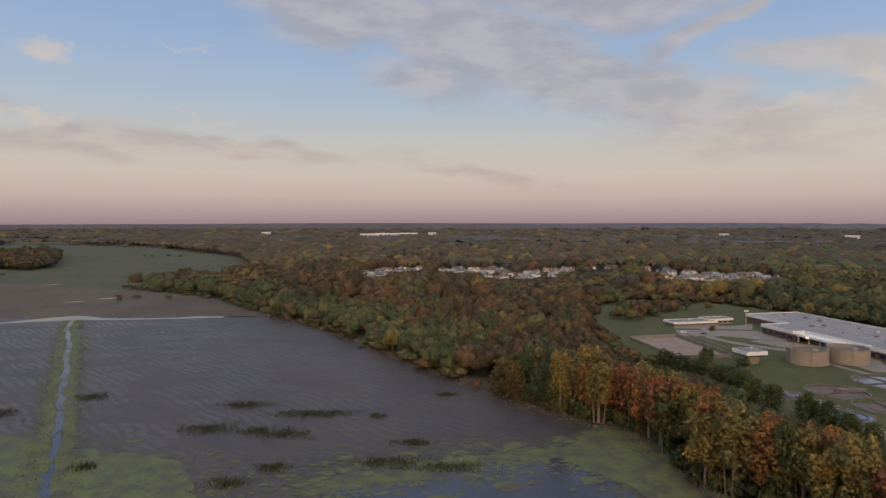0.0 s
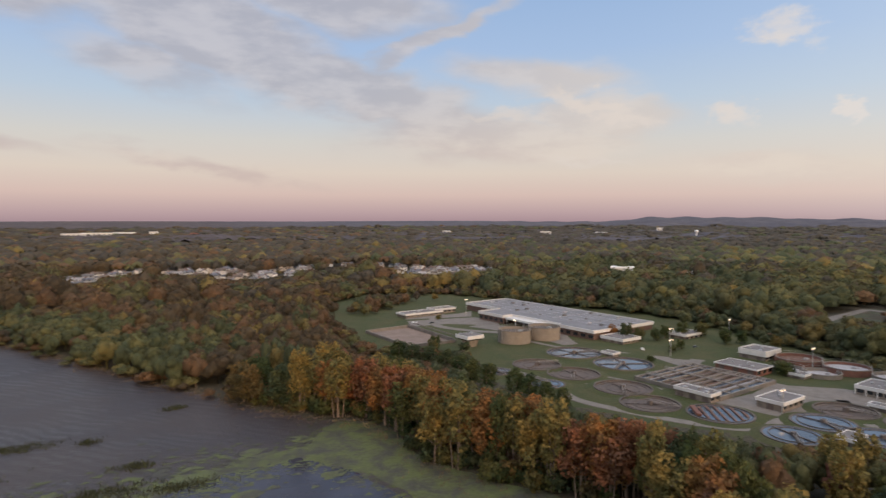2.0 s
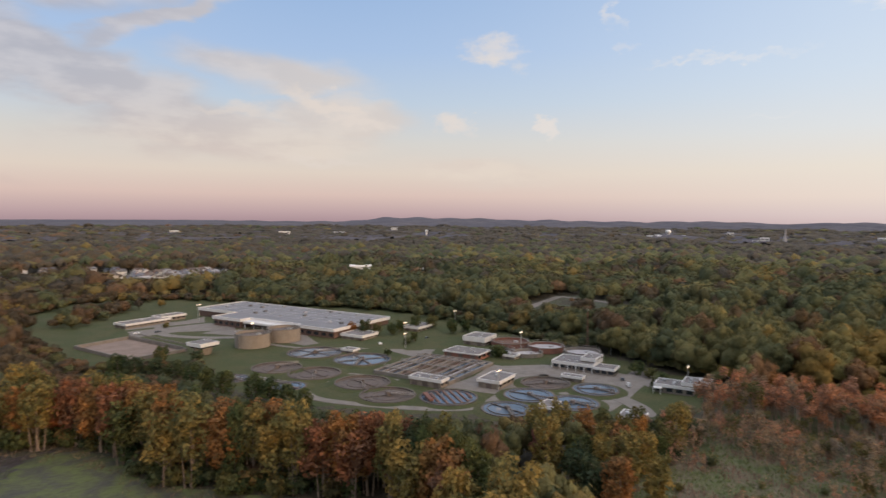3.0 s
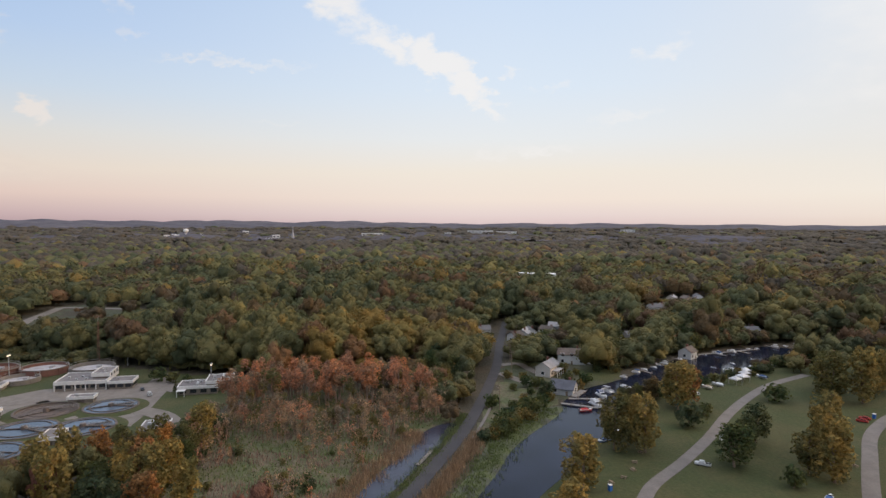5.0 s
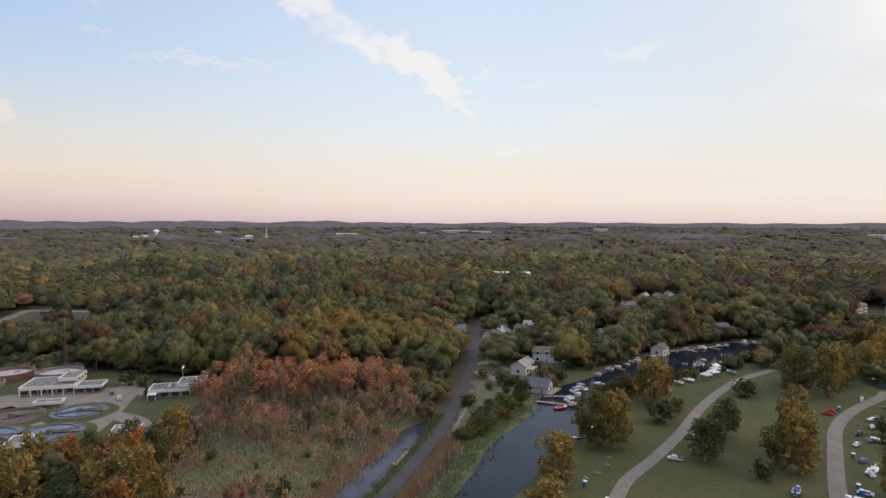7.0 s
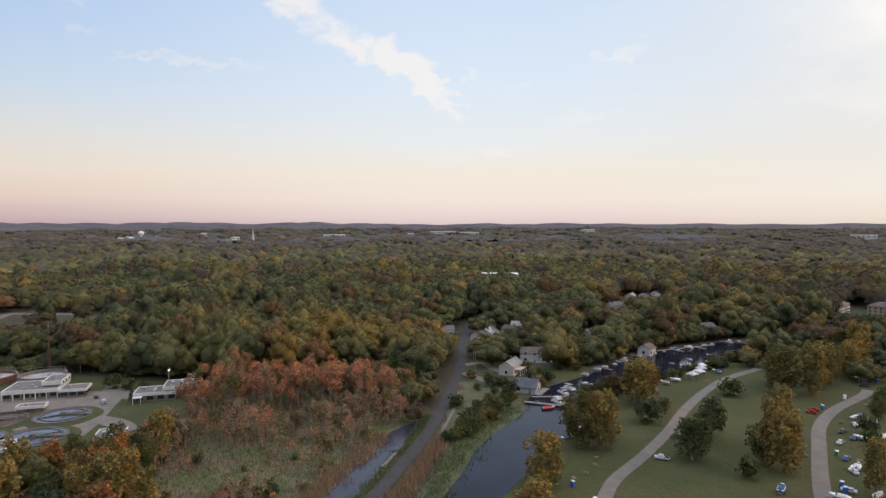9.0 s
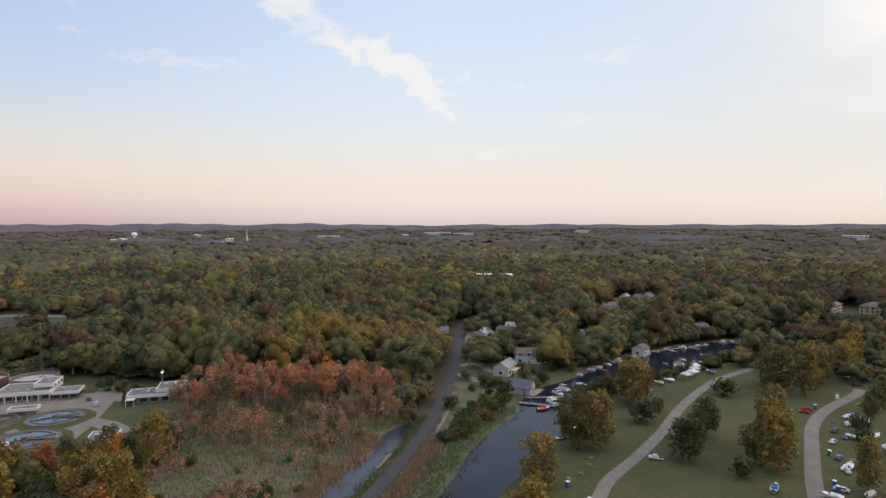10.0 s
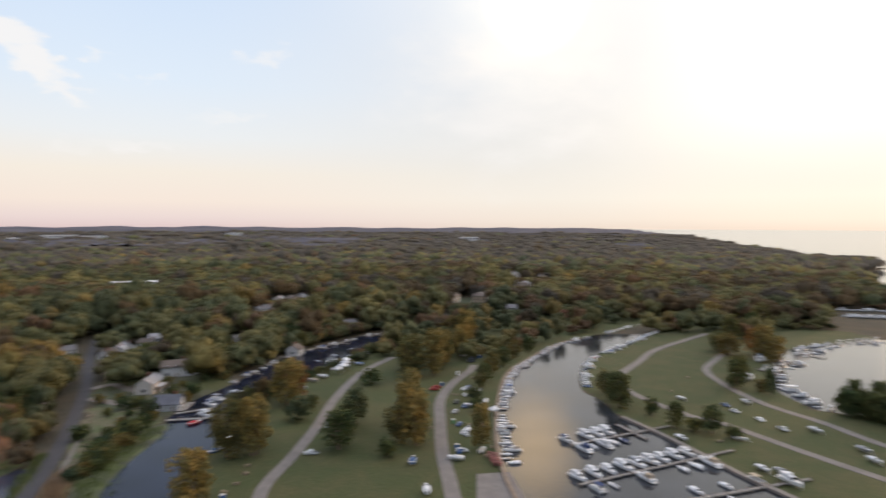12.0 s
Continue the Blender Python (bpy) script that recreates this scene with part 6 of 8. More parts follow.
class Grove:
    """Plants trees: the first of a kind is built, the others are copies of it."""

    def __init__(self):
        self.made, self.first, self.count, self.rnd = {}, [], 0, random.Random(21)

    def plant(self, x, y, hue, shape, scale=1.0, spread=1.0):
        rnd = self.rnd
        key = (hue, shape, rnd.randrange(2 if shape != "bush" else 1))
        at = Matrix.Translation((x, y, float(lift(x, y)))) @ Matrix.Rotation(rnd.uniform(0, 6.28), 4, "Z") @ Matrix.Diagonal((scale * spread, scale * spread, scale, 1))
        if key in self.made:
            copy_thing(self.made[key], at)
        else:
            ob = tree_form(hue, shape, 100 + len(self.made))
            self.made[key] = ob
            copy_thing(ob, at)
            self.first.append(ob)
        self.count += 1

    def sized(self, x, y, hue, shape, tall, wide):
        """Plants a tree of the given height and width."""
        full, across = {"elm": (16.0, 12.6), "ash": (17.0, 10.0), "oak": (13.4, 12.0), "bush": (4.3, 5.6), "willow": (11.0, 13.6)}[shape]
        self.plant(x, y, hue, shape, tall / full, (wide / across) / (tall / full))


def near_trees():
    grove = Grove()
    rnd = random.Random(5)
    rng = np.random.default_rng(17)
    # the front of the wood along the marsh
    x, y = scatter(88, 258, 5.5, rng, 0, 76)
    keep = may_grow(x, y) & (line_distance(x, y, MARSH_EDGE) <= 15) & (x > -30)
    x, y = x[keep], y[keep]
    for px, py, e, room in zip(x, y, line_distance(x, y, MARSH_EDGE), overlook(x, y)[0]):
        if e < 2.0 or room < 6:
            continue
        k = noise.noise((px / 13.0, py / 13.0, 3.0)) + rnd.uniform(-0.22, 0.22)
        hue = "green" if k < -0.24 else "olive" if k < -0.13 else "gold" if k < 0.1 else "rust" if k < 0.36 else "red"
        if py > 212:
            if rnd.random() < 0.6:
                grove.sized(px, py, {"red": "brown", "rust": "brown", "gold": "olive"}.get(hue, "green"), "elm", rnd.uniform(12, 16), rnd.uniform(11, 16))
        else:
            grove.sized(px, py, hue, "ash" if hue != "green" else "elm", min(rnd.uniform(16, 21), room - 0.8), rnd.uniform(9.0, 13.0))
    # dark shrubs at the feet of those trees
    for px, py in along_edge(MARSH_EDGE[8:16], 1.6, 150, rng) + np.array([4.0, 2.5]):
        if not inside(np.array([px]), np.array([py]), MARSH)[0] and rnd.random() < 0.6:
            grove.plant(px, py, rnd.choices(("green", "olive", "brown"), (0.6, 0.25, 0.15))[0], "bush", rnd.uniform(0.7, 1.5), rnd.uniform(0.7, 1.0))
    # the red thicket in the swamp
    tx, ty = scatter(140, 262, 4.7, rng, 62, 96)
    ok = inside(tx, ty, SWAMP_BED) & (line_distance(tx, ty, SIDE_POOL + SIDE_POOL[:1]) > 4) & (line_distance(tx, ty, ROAD) > 8)
    for px, py in zip(tx[ok], ty[ok]):
        back = px + 0.25 * py > 217
        if back:
            grove.plant(px, py, rnd.choices(("rose", "rust", "fawn", "olive"), (0.66, 0.06, 0.18, 0.1))[0], "bare", rnd.uniform(0.7, 1.3), rnd.uniform(0.9, 1.5))
        elif px + 0.25 * py > 190 and rnd.random() < 0.42:
            grove.plant(px, py, rnd.choices(("rose", "fawn", "brown", "olive"), (0.16, 0.5, 0.16, 0.18))[0], "bare", rnd.uniform(0.4, 0.72), rnd.uniform(1.2, 1.8))
        elif rnd.random() < (0.1 if px > 156 and py < 62 else 0.4):
            grove.plant(px, py, rnd.choices(("olive", "green", "brown"), (0.5, 0.35, 0.15))[0], "bush", rnd.uniform(0.35, 0.8))
    for px, py, hue, shape, s in ((168, 75, "olive", "elm", 0.72), (160, 71, "rust", "elm", 0.7), (154, 73, "olive", "elm", 0.78), (163, 66, "olive", "elm", 0.62), (149, 65, "gold", "elm", 0.75), (157, 64, "green", "elm", 0.55), (176, 77, "green", "oak", 0.5), (146, 74, "gold", "elm", 0.8), (137, 70, "gold", "elm", 0.8), (170.5, 65, "gold", "elm", 0.92), (173, 68, "olive", "oak", 0.85), (161, 78, "brown", "oak", 0.78), (164, 84, "olive", "elm", 0.62), (150, 90, "gold", "elm", 0.9), (153, 84, "rust", "elm", 0.8), (140, 91, "gold", "elm", 0.95), (131, 82, "gold", "elm", 1.0), (143, 80, "green", "oak", 0.8),
                                  (133, 74, "green", "oak", 0.9), (139, 64.5, "gold", "elm", 0.9), (144, 69, "rust", "elm", 0.85), (130, 53, "gold", "poplar", 0.8), (128, 67, "green", "oak", 0.9), (148, 76, "green", "oak", 0.7), (125, 60, "rust", "elm", 0.85), (178, 72, "green", "oak", 0.62), (182, 64, "green", "oak", 0.6), (186, 70, "green", "bush", 1.5)):
        grove.plant(px, py, hue, shape, s)
    for px, py, hue, shape, s in ((226, 262, "green", "oak", 0.75), (222, 268, "rust", "oak", 0.6), (229, 255, "olive", "oak", 0.6), (236, 250, "green", "oak", 0.55), (244, 252, "green", "oak", 0.6), (232, 229, "green", "oak", 0.45), (224, 226, "green", "bush", 0.9),
                                  (233, 173, "green", "bush", 1.5), (236, 177, "green", "bush", 1.3), (246, 105, "olive", "bush", 1.2), (249, 112, "green", "bush", 1.4), (243, 98, "green", "bush", 1.0), (232, 98, "green", "pine", 0.35), (228, 74, "green", "oak", 0.5), (132, 268, "green", "bush", 1.3),
                                  (122, 282, "green", "oak", 0.6), (118, 276, "olive", "oak", 0.55), (270, 225, "green", "oak", 0.6), (262, 228, "green", "oak", 0.65), (276, 210, "olive", "oak", 0.6), (256, 252, "green", "oak", 0.7), (266, 248, "olive", "oak", 0.7), (200, 215, "green", "bush", 0.8), (160, 364, "olive", "bush", 0.8)):
        grove.plant(px, py, hue, shape, s)
    # park and harbour trees
    for px, py, hue, shape, tall, wide in ((146.5, -36, "gold", "elm", 13.6, 14.3), (125.3, -28.2, "gold", "elm", 11.1, 13.2), (173, -51.5, "olive", "elm", 15.5, 14.5), (170.4, -59.3, "gold", "elm", 17.2, 13.5), (180, -59, "olive", "elm", 13.5, 12), (210.6, -84.3, "gold", "elm", 17.2, 18), (217, -90, "rust", "elm", 14, 13),
                                           (192.5, -81.4, "green", "bush", 8.3, 11), (204, -91, "green", "bush", 4.5, 6), (177.8, -94.6, "green", "elm", 11.4, 11.6), (171, -88, "green", "elm", 10.5, 10), (160, -79.7, "green", "elm", 12, 14.2), (219.8, -124.2, "green", "bush", 6.6, 10.8), (150, -100, "gold", "elm", 16.5, 15), (156, -97, "olive", "elm", 11, 12),
                                           (169, -110.4, "gold", "elm", 18, 12), (163, -106, "gold", "elm", 16, 12), (147.1, -87.9, "green", "bush", 5.7, 6.4), (220.3, -145, "olive", "elm", 17.5, 18), (217, -154, "gold", "elm", 20, 17), (226.7, -164, "gold", "elm", 18.5, 14), (234, -152, "olive", "elm", 15, 16), (232, -172, "olive", "elm", 16, 13), (240, -186, "gold", "elm", 15, 14), (250, -196, "gold", "elm", 14, 14),
                                           (262, -208, "gold", "elm", 15, 15), (272.7, -215.4, "gold", "elm", 18, 18), (281, -212, "olive", "elm", 13, 17), (136.6, -113.4, "gold", "elm", 13.2, 9)):
        grove.sized(px, py, hue, shape, tall, wide)
    for px, py, hue, shape, tall, wide in ((166, -136, "green", "bush", 5, 6), (176, -143, "green", "bush", 6, 7), (188, -156, "olive", "elm", 8, 8), (196, -165, "green", "elm", 8, 9), (204, -176, "olive", "elm", 9, 9), (212, -190, "green", "elm", 9, 10), (222, -206, "olive", "elm", 9, 10), (229, -222, "green", "elm", 8, 9), (139.3, -180, "green", "elm", 13, 14), (146, -186, "green", "elm", 11, 11), (155, -191, "olive", "elm", 9, 9),
                                           (126.8, -181.5, "green", "bush", 7, 5.5), (114.2, -176, "green", "elm", 9, 8.5), (109, -179, "olive", "bush", 5, 7), (104.6, -181.2, "green", "elm", 8.8, 9.5), (98, -182, "green", "bush", 4.5, 6), (128.1, -240, "green", "elm", 13, 12), (134, -252, "olive", "elm", 11, 12), (150.6, -306, "gold", "elm", 16.5, 17), (143, -300, "gold", "elm", 14, 14), (158, -312, "rust", "elm", 14, 14), (165.4, -300, "olive", "elm", 11, 17),
                                           (174, -306, "olive", "elm", 10, 14), (116, -241, "green", "elm", 10.5, 7), (121, -244, "olive", "bush", 5, 6), (187, -342, "olive", "elm", 14, 14), (186, -362, "green", "elm", 15, 15), (194, -392, "olive", "elm", 16, 17), (201, -424, "gold", "elm", 15, 16), (86, -238, "green", "willow", 14, 13), (78, -239, "green", "willow", 15, 14), (68, -236, "green", "willow", 14, 14)):
        grove.sized(px, py, hue, shape, tall, wide)
    for i in range(12):
        u = rnd.random()
        grove.sized(214 + 36 * u + rnd.uniform(-2, 2), -66 - 42 * u + rnd.uniform(-3, 2), rnd.choice(("green", "green", "olive", "brown")), "elm", rnd.uniform(5, 8), rnd.uniform(6, 9))
    for i in range(26):
        u = rnd.random()
        grove.sized(226 + 62 * u + rnd.uniform(-2.5, 2.5), -80 - 100 * u + rnd.uniform(-3, 1), rnd.choices(("green", "olive", "brown"), (0.5, 0.3, 0.2))[0], "bush", rnd.uniform(2.0, 5.0), rnd.uniform(3.5, 7.0))
    for px, py, tall, wide in ((117, 195, 9.5, 11), (119, 188.5, 9.0, 10), (121, 181, 8.0, 10), (109.5, 203, 11.0, 11), (107, 212, 10.5, 12), (107.5, 224, 10, 12), (107, 237, 9.5, 12), (105, 249, 9, 12), (100, 257, 9, 12), (124, 175, 7.0, 9), (97, 266, 9, 12)):
        grove.sized(px, py, "green", "elm", tall, wide)
    for i in range(92):
        u = rnd.random()
        px, py = 178 + 40 * u + rnd.uniform(-2, 2), -16 - 19 * u + rnd.uniform(-3.5, 2.5)
        grove.plant(px, py, rnd.choices(("green", "olive"), (0.75, 0.25))[0], "bush", rnd.uniform(0.45, 1.0))
    for px, py in ((262, -55), (243, -42), (238, -40), (246, -54), (264, -70), (286, -60), (288, -68), (270, -50), (220, -42), (236, -56), (258, -60), (272, -74), (250, -36), (243, -60), (280, -52)):
        grove.plant(px, py, rnd.choice(("green", "green", "olive")), "bush", rnd.uniform(0.6, 1.5))
    # along the canal's far bank, the road and the gardens
    for px, py, hue, shape, s in ((196, -22, "green", "bush", 1.1), (204, -24, "green", "bush", 0.7), (212, -27, "green", "bush", 0.7), (220, -32, "olive", "bush", 0.7), (228, -36, "green", "bush", 0.7), (223, -41, "green", "oak", 0.62), (190, -20, "green", "bush", 1.0), (198, -31, "olive", "bush", 1.0), (206, -34, "green", "bush", 1.2), (214, -38, "green", "bush", 1.1), (234, -30, "green", "bush", 0.7), (212, -20, "green", "bush", 1.2), (252, -30, "olive", "bush", 0.9), (288, -44, "green", "oak", 0.8), (296, -50, "green", "oak", 0.9), (290, -56, "green", "oak", 0.8), (304, -42, "olive", "oak", 0.8), (312, -56, "green", "oak", 0.8), (284, -84, "green", "oak", 0.85), (294, -92, "olive", "oak", 0.9), (300, -104, "gold", "oak", 0.9), (306, -116, "green", "oak", 1.0), (288, -98, "green", "oak", 0.8), (314, -130, "green", "oak", 1.0), (302, -128, "olive", "oak", 0.9), (318, -146, "green", "oak", 1.0),):
        grove.plant(px, py, hue, shape, s)
    for px, py, hue, shape, s in ((276, -78, "green", "bush", 1.2), (262, -78, "olive", "bush", 1.0), (240, -36, "green", "bush", 1.1), (215, 0, "olive", "elm", 0.55), (222, -1, "olive", "elm", 0.66), (230, -4, "olive", "elm", 0.7), (242, -8, "green", "elm", 0.75), (252, -12, "olive", "elm", 0.72), (234, 5, "olive", "elm", 0.72), (246, 2, "green", "elm", 0.78), (256, 0, "green", "elm", 0.8), (204, 4, "gold", "bare", 0.8), (196, 4, "brown", "wisp", 1.0),):
        grove.plant(px, py, hue, shape, s)
    for ob in grove.first:
        for o in (*ob.children, ob):
            bpy.data.objects.remove(o)
    return grove.count


near_trees()
thicket()
# ---- the road, the homes and the far buildings ----
SIDING = {k: surface(k + "_siding", c, 0.7, coarse=3, spread=0.1, grain=0.05, size=0.4, vary=0.08) for k, c in (("white", (0.52, 0.51, 0.5)), ("beige", (0.42, 0.385, 0.345)), ("grey", (0.36, 0.37, 0.38)), ("blue", (0.26, 0.30, 0.36)), ("tan", (0.38, 0.30, 0.22)))}
SHINGLE = {k: surface(k + "_shingles", c, 0.85, coarse=4, spread=0.25, grain=0.15, size=0.5, vary=0.2) for k, c in (("grey", (0.16, 0.155, 0.16)), ("brown", (0.13, 0.105, 0.09)), ("pale", (0.30, 0.29, 0.29)), ("slate", (0.12, 0.125, 0.15)))}
PAINT = surface("white_trim_paint", (0.72, 0.71, 0.70), 0.5)
TIMBER = surface("weathered_timber", (0.22, 0.165, 0.12), 0.85, coarse=1.5, grain=0.2, size=0.25, spread=0.3, vary=0.15)


def house_at(at, sx, sy, h, rise, siding, shingle, label, group="", porch=False, wing=False, deck=0, far=False):
    """A house in its own axes, its ridge along x and its front at -y."""
    root = thing("house", label, "house", at, group)
    hx, hy = sx / 2, sy / 2
    wall = Form().box(0, 0, -0.4, sx, sy, h + 0.4)
    for s in (-1, 1):
        wall.add([(s * hx, -hy, h), (s * hx, hy, h), (s * hx, 0, h + rise), (s * (hx - 0.2), -hy, h), (s * (hx - 0.2), hy, h), (s * (hx - 0.2), 0, h + rise)], [(0, 1, 2), (5, 4, 3), (0, 2, 5, 3), (1, 4, 5, 2)])
    part("wall", wall, SIDING[siding], root)
    roof = part("roof", Form().gable(0, 0, h, sx, sy, rise), SHINGLE[shingle], root)
    part("chimney", Form().box(hx * 0.45, hy * 0.3, h + rise * 0.4, 0.8, 0.8, rise * 0.6 + 0.9), BRICK, roof)
    floors = max(1, round(h / 2.8))
    for f in range(floors):
        n = 2 if far else max(2, int(sx / 3.6))
        for i in range(n):
            for side in (-1, 1):
                if f == 0 and i == n // 2 and side < 0:
                    continue
                x, z = -hx + (i + 0.5) * sx / n, f * 2.8 + 0.95
                if far:
                    part("window", Form().box(x, side * (hy + 0.03), z, 1.6, 0.08, 1.4), GLASS, root)
                    continue
                w = part("window", Form().box(x, side * (hy + 0.03), z - 0.1, 1.5, 0.08, 1.5), PAINT, root)
                part("pane", Form().box(x, side * (hy + 0.06), z, 1.25, 0.08, 1.3), GLASS, w)
        for side in () if far else (-1, 1):
            w = part("window", Form().box(side * (hx + 0.03), 0, f * 2.8 + 0.85, 0.08, 1.6, 1.5), PAINT, root)
            part("pane", Form().box(side * (hx + 0.06), 0, f * 2.8 + 0.95, 0.08, 1.35, 1.3), GLASS, w)
    part("door", Form().box(-hx + (max(2, int(sx / 3.6)) // 2 + 0.5) * sx / max(2, int(sx / 3.6)), -hy - 0.05, 0, 0.8, 0.1, 1.65), TIMBER, root)
    if wing:
        part("garage", Form().box(hx + 2.9, -hy * 0.2, -0.4, 5.8, sy * 0.75, 3.2), SIDING[siding], root)
        part("garage_roof", Form().gable(hx + 3.0, -hy * 0.2, 2.8, 5.8, sy * 0.75, rise * 0.7), SHINGLE[shingle], root)
        part("garage_door", Form().box(hx + 3.0, -hy * 0.2 - sy * 0.375 - 0.05, 0, 4.6, 0.1, 2.2), PAINT, root, "white garage door")
    if porch:
        part("porch_roof", Form().box(0, -hy - 1.3, 2.5, sx * 0.7, 2.6, 0.22), SHINGLE[shingle], root)
        for i in range(4):
            part("post", Form().box(-sx * 0.33 + i * sx * 0.22, -hy - 2.4, 0, 0.16, 0.16, 2.5), PAINT, root)
    for f in range(deck):
        z = 0.4 + f * 2.8
        part("deck", Form().box(hx + 1.6, 0, z, 3.2, sy * 0.8, 0.2), PAINT, root)
        rail = Form().box(hx + 3.1, 0, z + 1.0, 0.1, sy * 0.8, 0.1)
        for i in range(9):
            rail.box(hx + 3.1, -sy * 0.4 + i * sy * 0.1, z + 0.15, 0.08, 0.08, 0.9)
        part("railing", rail, PAINT, root)
        for i in (-1, 1):
            part("post", Form().box(hx + 3.0, i * sy * 0.38, z - (0.8 if f == 0 else 2.8), 0.2, 0.2, 2.8 if f else 0.9), PAINT, root)
    return root


def spot(x, y, degrees):
    return Matrix.Translation((x, y, float(lift(x, y)))) @ Matrix.Rotation(radians(degrees), 4, "Z")


def apartment_house(at, sx, sy):
    """Three storeys with stacked balconies, its front at -y."""
    root = thing("apartment_house", "three-storey tan apartment house with white balconies", "building", at, "apartment houses")
    part("wall", Form().box(0, 0, -0.5, sx, sy, 7.1), SIDING["tan"], root)
    part("roof", Form().box(0, 0, 6.6, sx + 0.8, sy + 0.8, 0.3).box(0, 0, 6.9, sx + 0.8, sy + 0.8, 1.9, taper=0.45), SHINGLE["brown"], root)
    for f in range(3):
        for i in range(6):
            x = -sx / 2 + (i + 0.5) * sx / 6
            if i in (1, 4):
                porch = part("balcony", Form().box(x, -sy / 2 - 0.7, f * 2.15 + 0.1, sx / 7, 1.4, 0.18), PAINT, root)
                part("railing", Form().box(x, -sy / 2 - 1.35, f * 2.15 + 0.28, sx / 7, 0.08, 0.75), PAINT, porch)
            part("window", Form().box(x, -sy / 2 - 0.03, f * 2.15 + 0.65, 1.3, 0.08, 1.1), GLASS, root)
        for i in range(3):
            part("window", Form().box(sx / 2 + 0.03, -sy / 2 + (i + 0.5) * sy / 3, f * 2.15 + 0.65, 0.08, 1.2, 1.1), GLASS, root)
            part("window", Form().box(-sx / 2 - 0.03, -sy / 2 + (i + 0.5) * sy / 3, f * 2.15 + 0.65, 0.08, 1.2, 1.1), GLASS, root)


def homes():
    house_at(spot(260.1, -48.2, -31), 11.3, 6.6, 3.9, 2.0, "beige", "pale", "beige two-storey house with a pale grey roof", porch=True)
    house_at(spot(281.5, -63, -98.6), 12.5, 8.4, 4.5, 2.1, "white", "brown", "large cream house with a brown roof and white balconies", deck=2)
    house_at(spot(231.4, -49.1, 243), 8.8, 7.8, 2.5, 2.4, "grey", "slate", "grey waterside house with a slate-blue roof beside timber decking")
    house_at(spot(336.8, -108.7, -58.7), 11.5, 7, 3.0, 2.4, "white", "grey", "white gabled house among dark trees")
    for i, (x, y, w) in enumerate(((354, -28, 6.5), (333, -44, 6.0), (343, -50, 7.5), (348, -54, 6.5), (352, -65, 7.5), (366, -73, 8), (344, -178, 8), (291, -121, 5.5))):
        house_at(spot(x, y, 95 + 31 * i), w * 1.15, 6.2, 3.5, 2.0, ("white", "white", "grey")[i % 3], ("grey", "brown", "pale")[i % 3], "small pale house half hidden by trees", "houses by the canal")
    for i, (x, y, w) in enumerate(((423, -152, 13), (430, -160, 11), (506, -196, 14), (516, -222, 15), (500, -206, 12), (441, -161, 12), (327, -300, 9), (438, -416, 15), (445, -425, 13), (554, -503, 16), (531, -537, 16),
                                   (562, -520, 14))):
        house_at(spot(x, y, 100 + 23 * i), w * 0.68, 6.8, 4.0, 2.0, ("white", "tan", "beige")[i % 3], ("grey", "brown", "pale")[i % 3], "pale two-storey house in a gap of the woods", "houses in the woods", deck=1, far=True)
    apartment_house(spot(408, -305, -52), 24, 11)
    apartment_house(spot(404, -336, -60), 20, 10)
    firsts = []
    for siding, shingle, w, wing in (("white", "grey", 13, True), ("white", "pale", 11, False), ("grey", "slate", 12, True), ("beige", "brown", 12, True), ("white", "brown", 14, True)):
        firsts.append(house_at(Matrix.Identity(4), w * 0.78, 6.8, 4.5, 2.1, siding, shingle, f"two-storey suburban house with {siding} siding and {shingle} roof", "houses of the far estate", wing=wing, far=True))
    rnd = random.Random(31)
    for x, y, n in HOMES:
        for i in range(n):
            a = i * 2.4
            r = 7.5 + 8 * math.sqrt(i)
            copy_thing(firsts[rnd.randrange(5)], spot(x + r * math.cos(a) * 1.1, y + r * math.sin(a) * 1.5 - 6, rnd.choice((0, 20, 90, 160, 200, 260)) + rnd.uniform(-12, 12)))
    for ob in firsts:
        for o in (*ob.children_recursive, ob):
            bpy.data.objects.remove(o)


def draped(form):
    """Lays a road over the rolling ground."""
    form.v = [(x, y, z + float(lift(x, y))) for x, y, z in form.v]
    return form


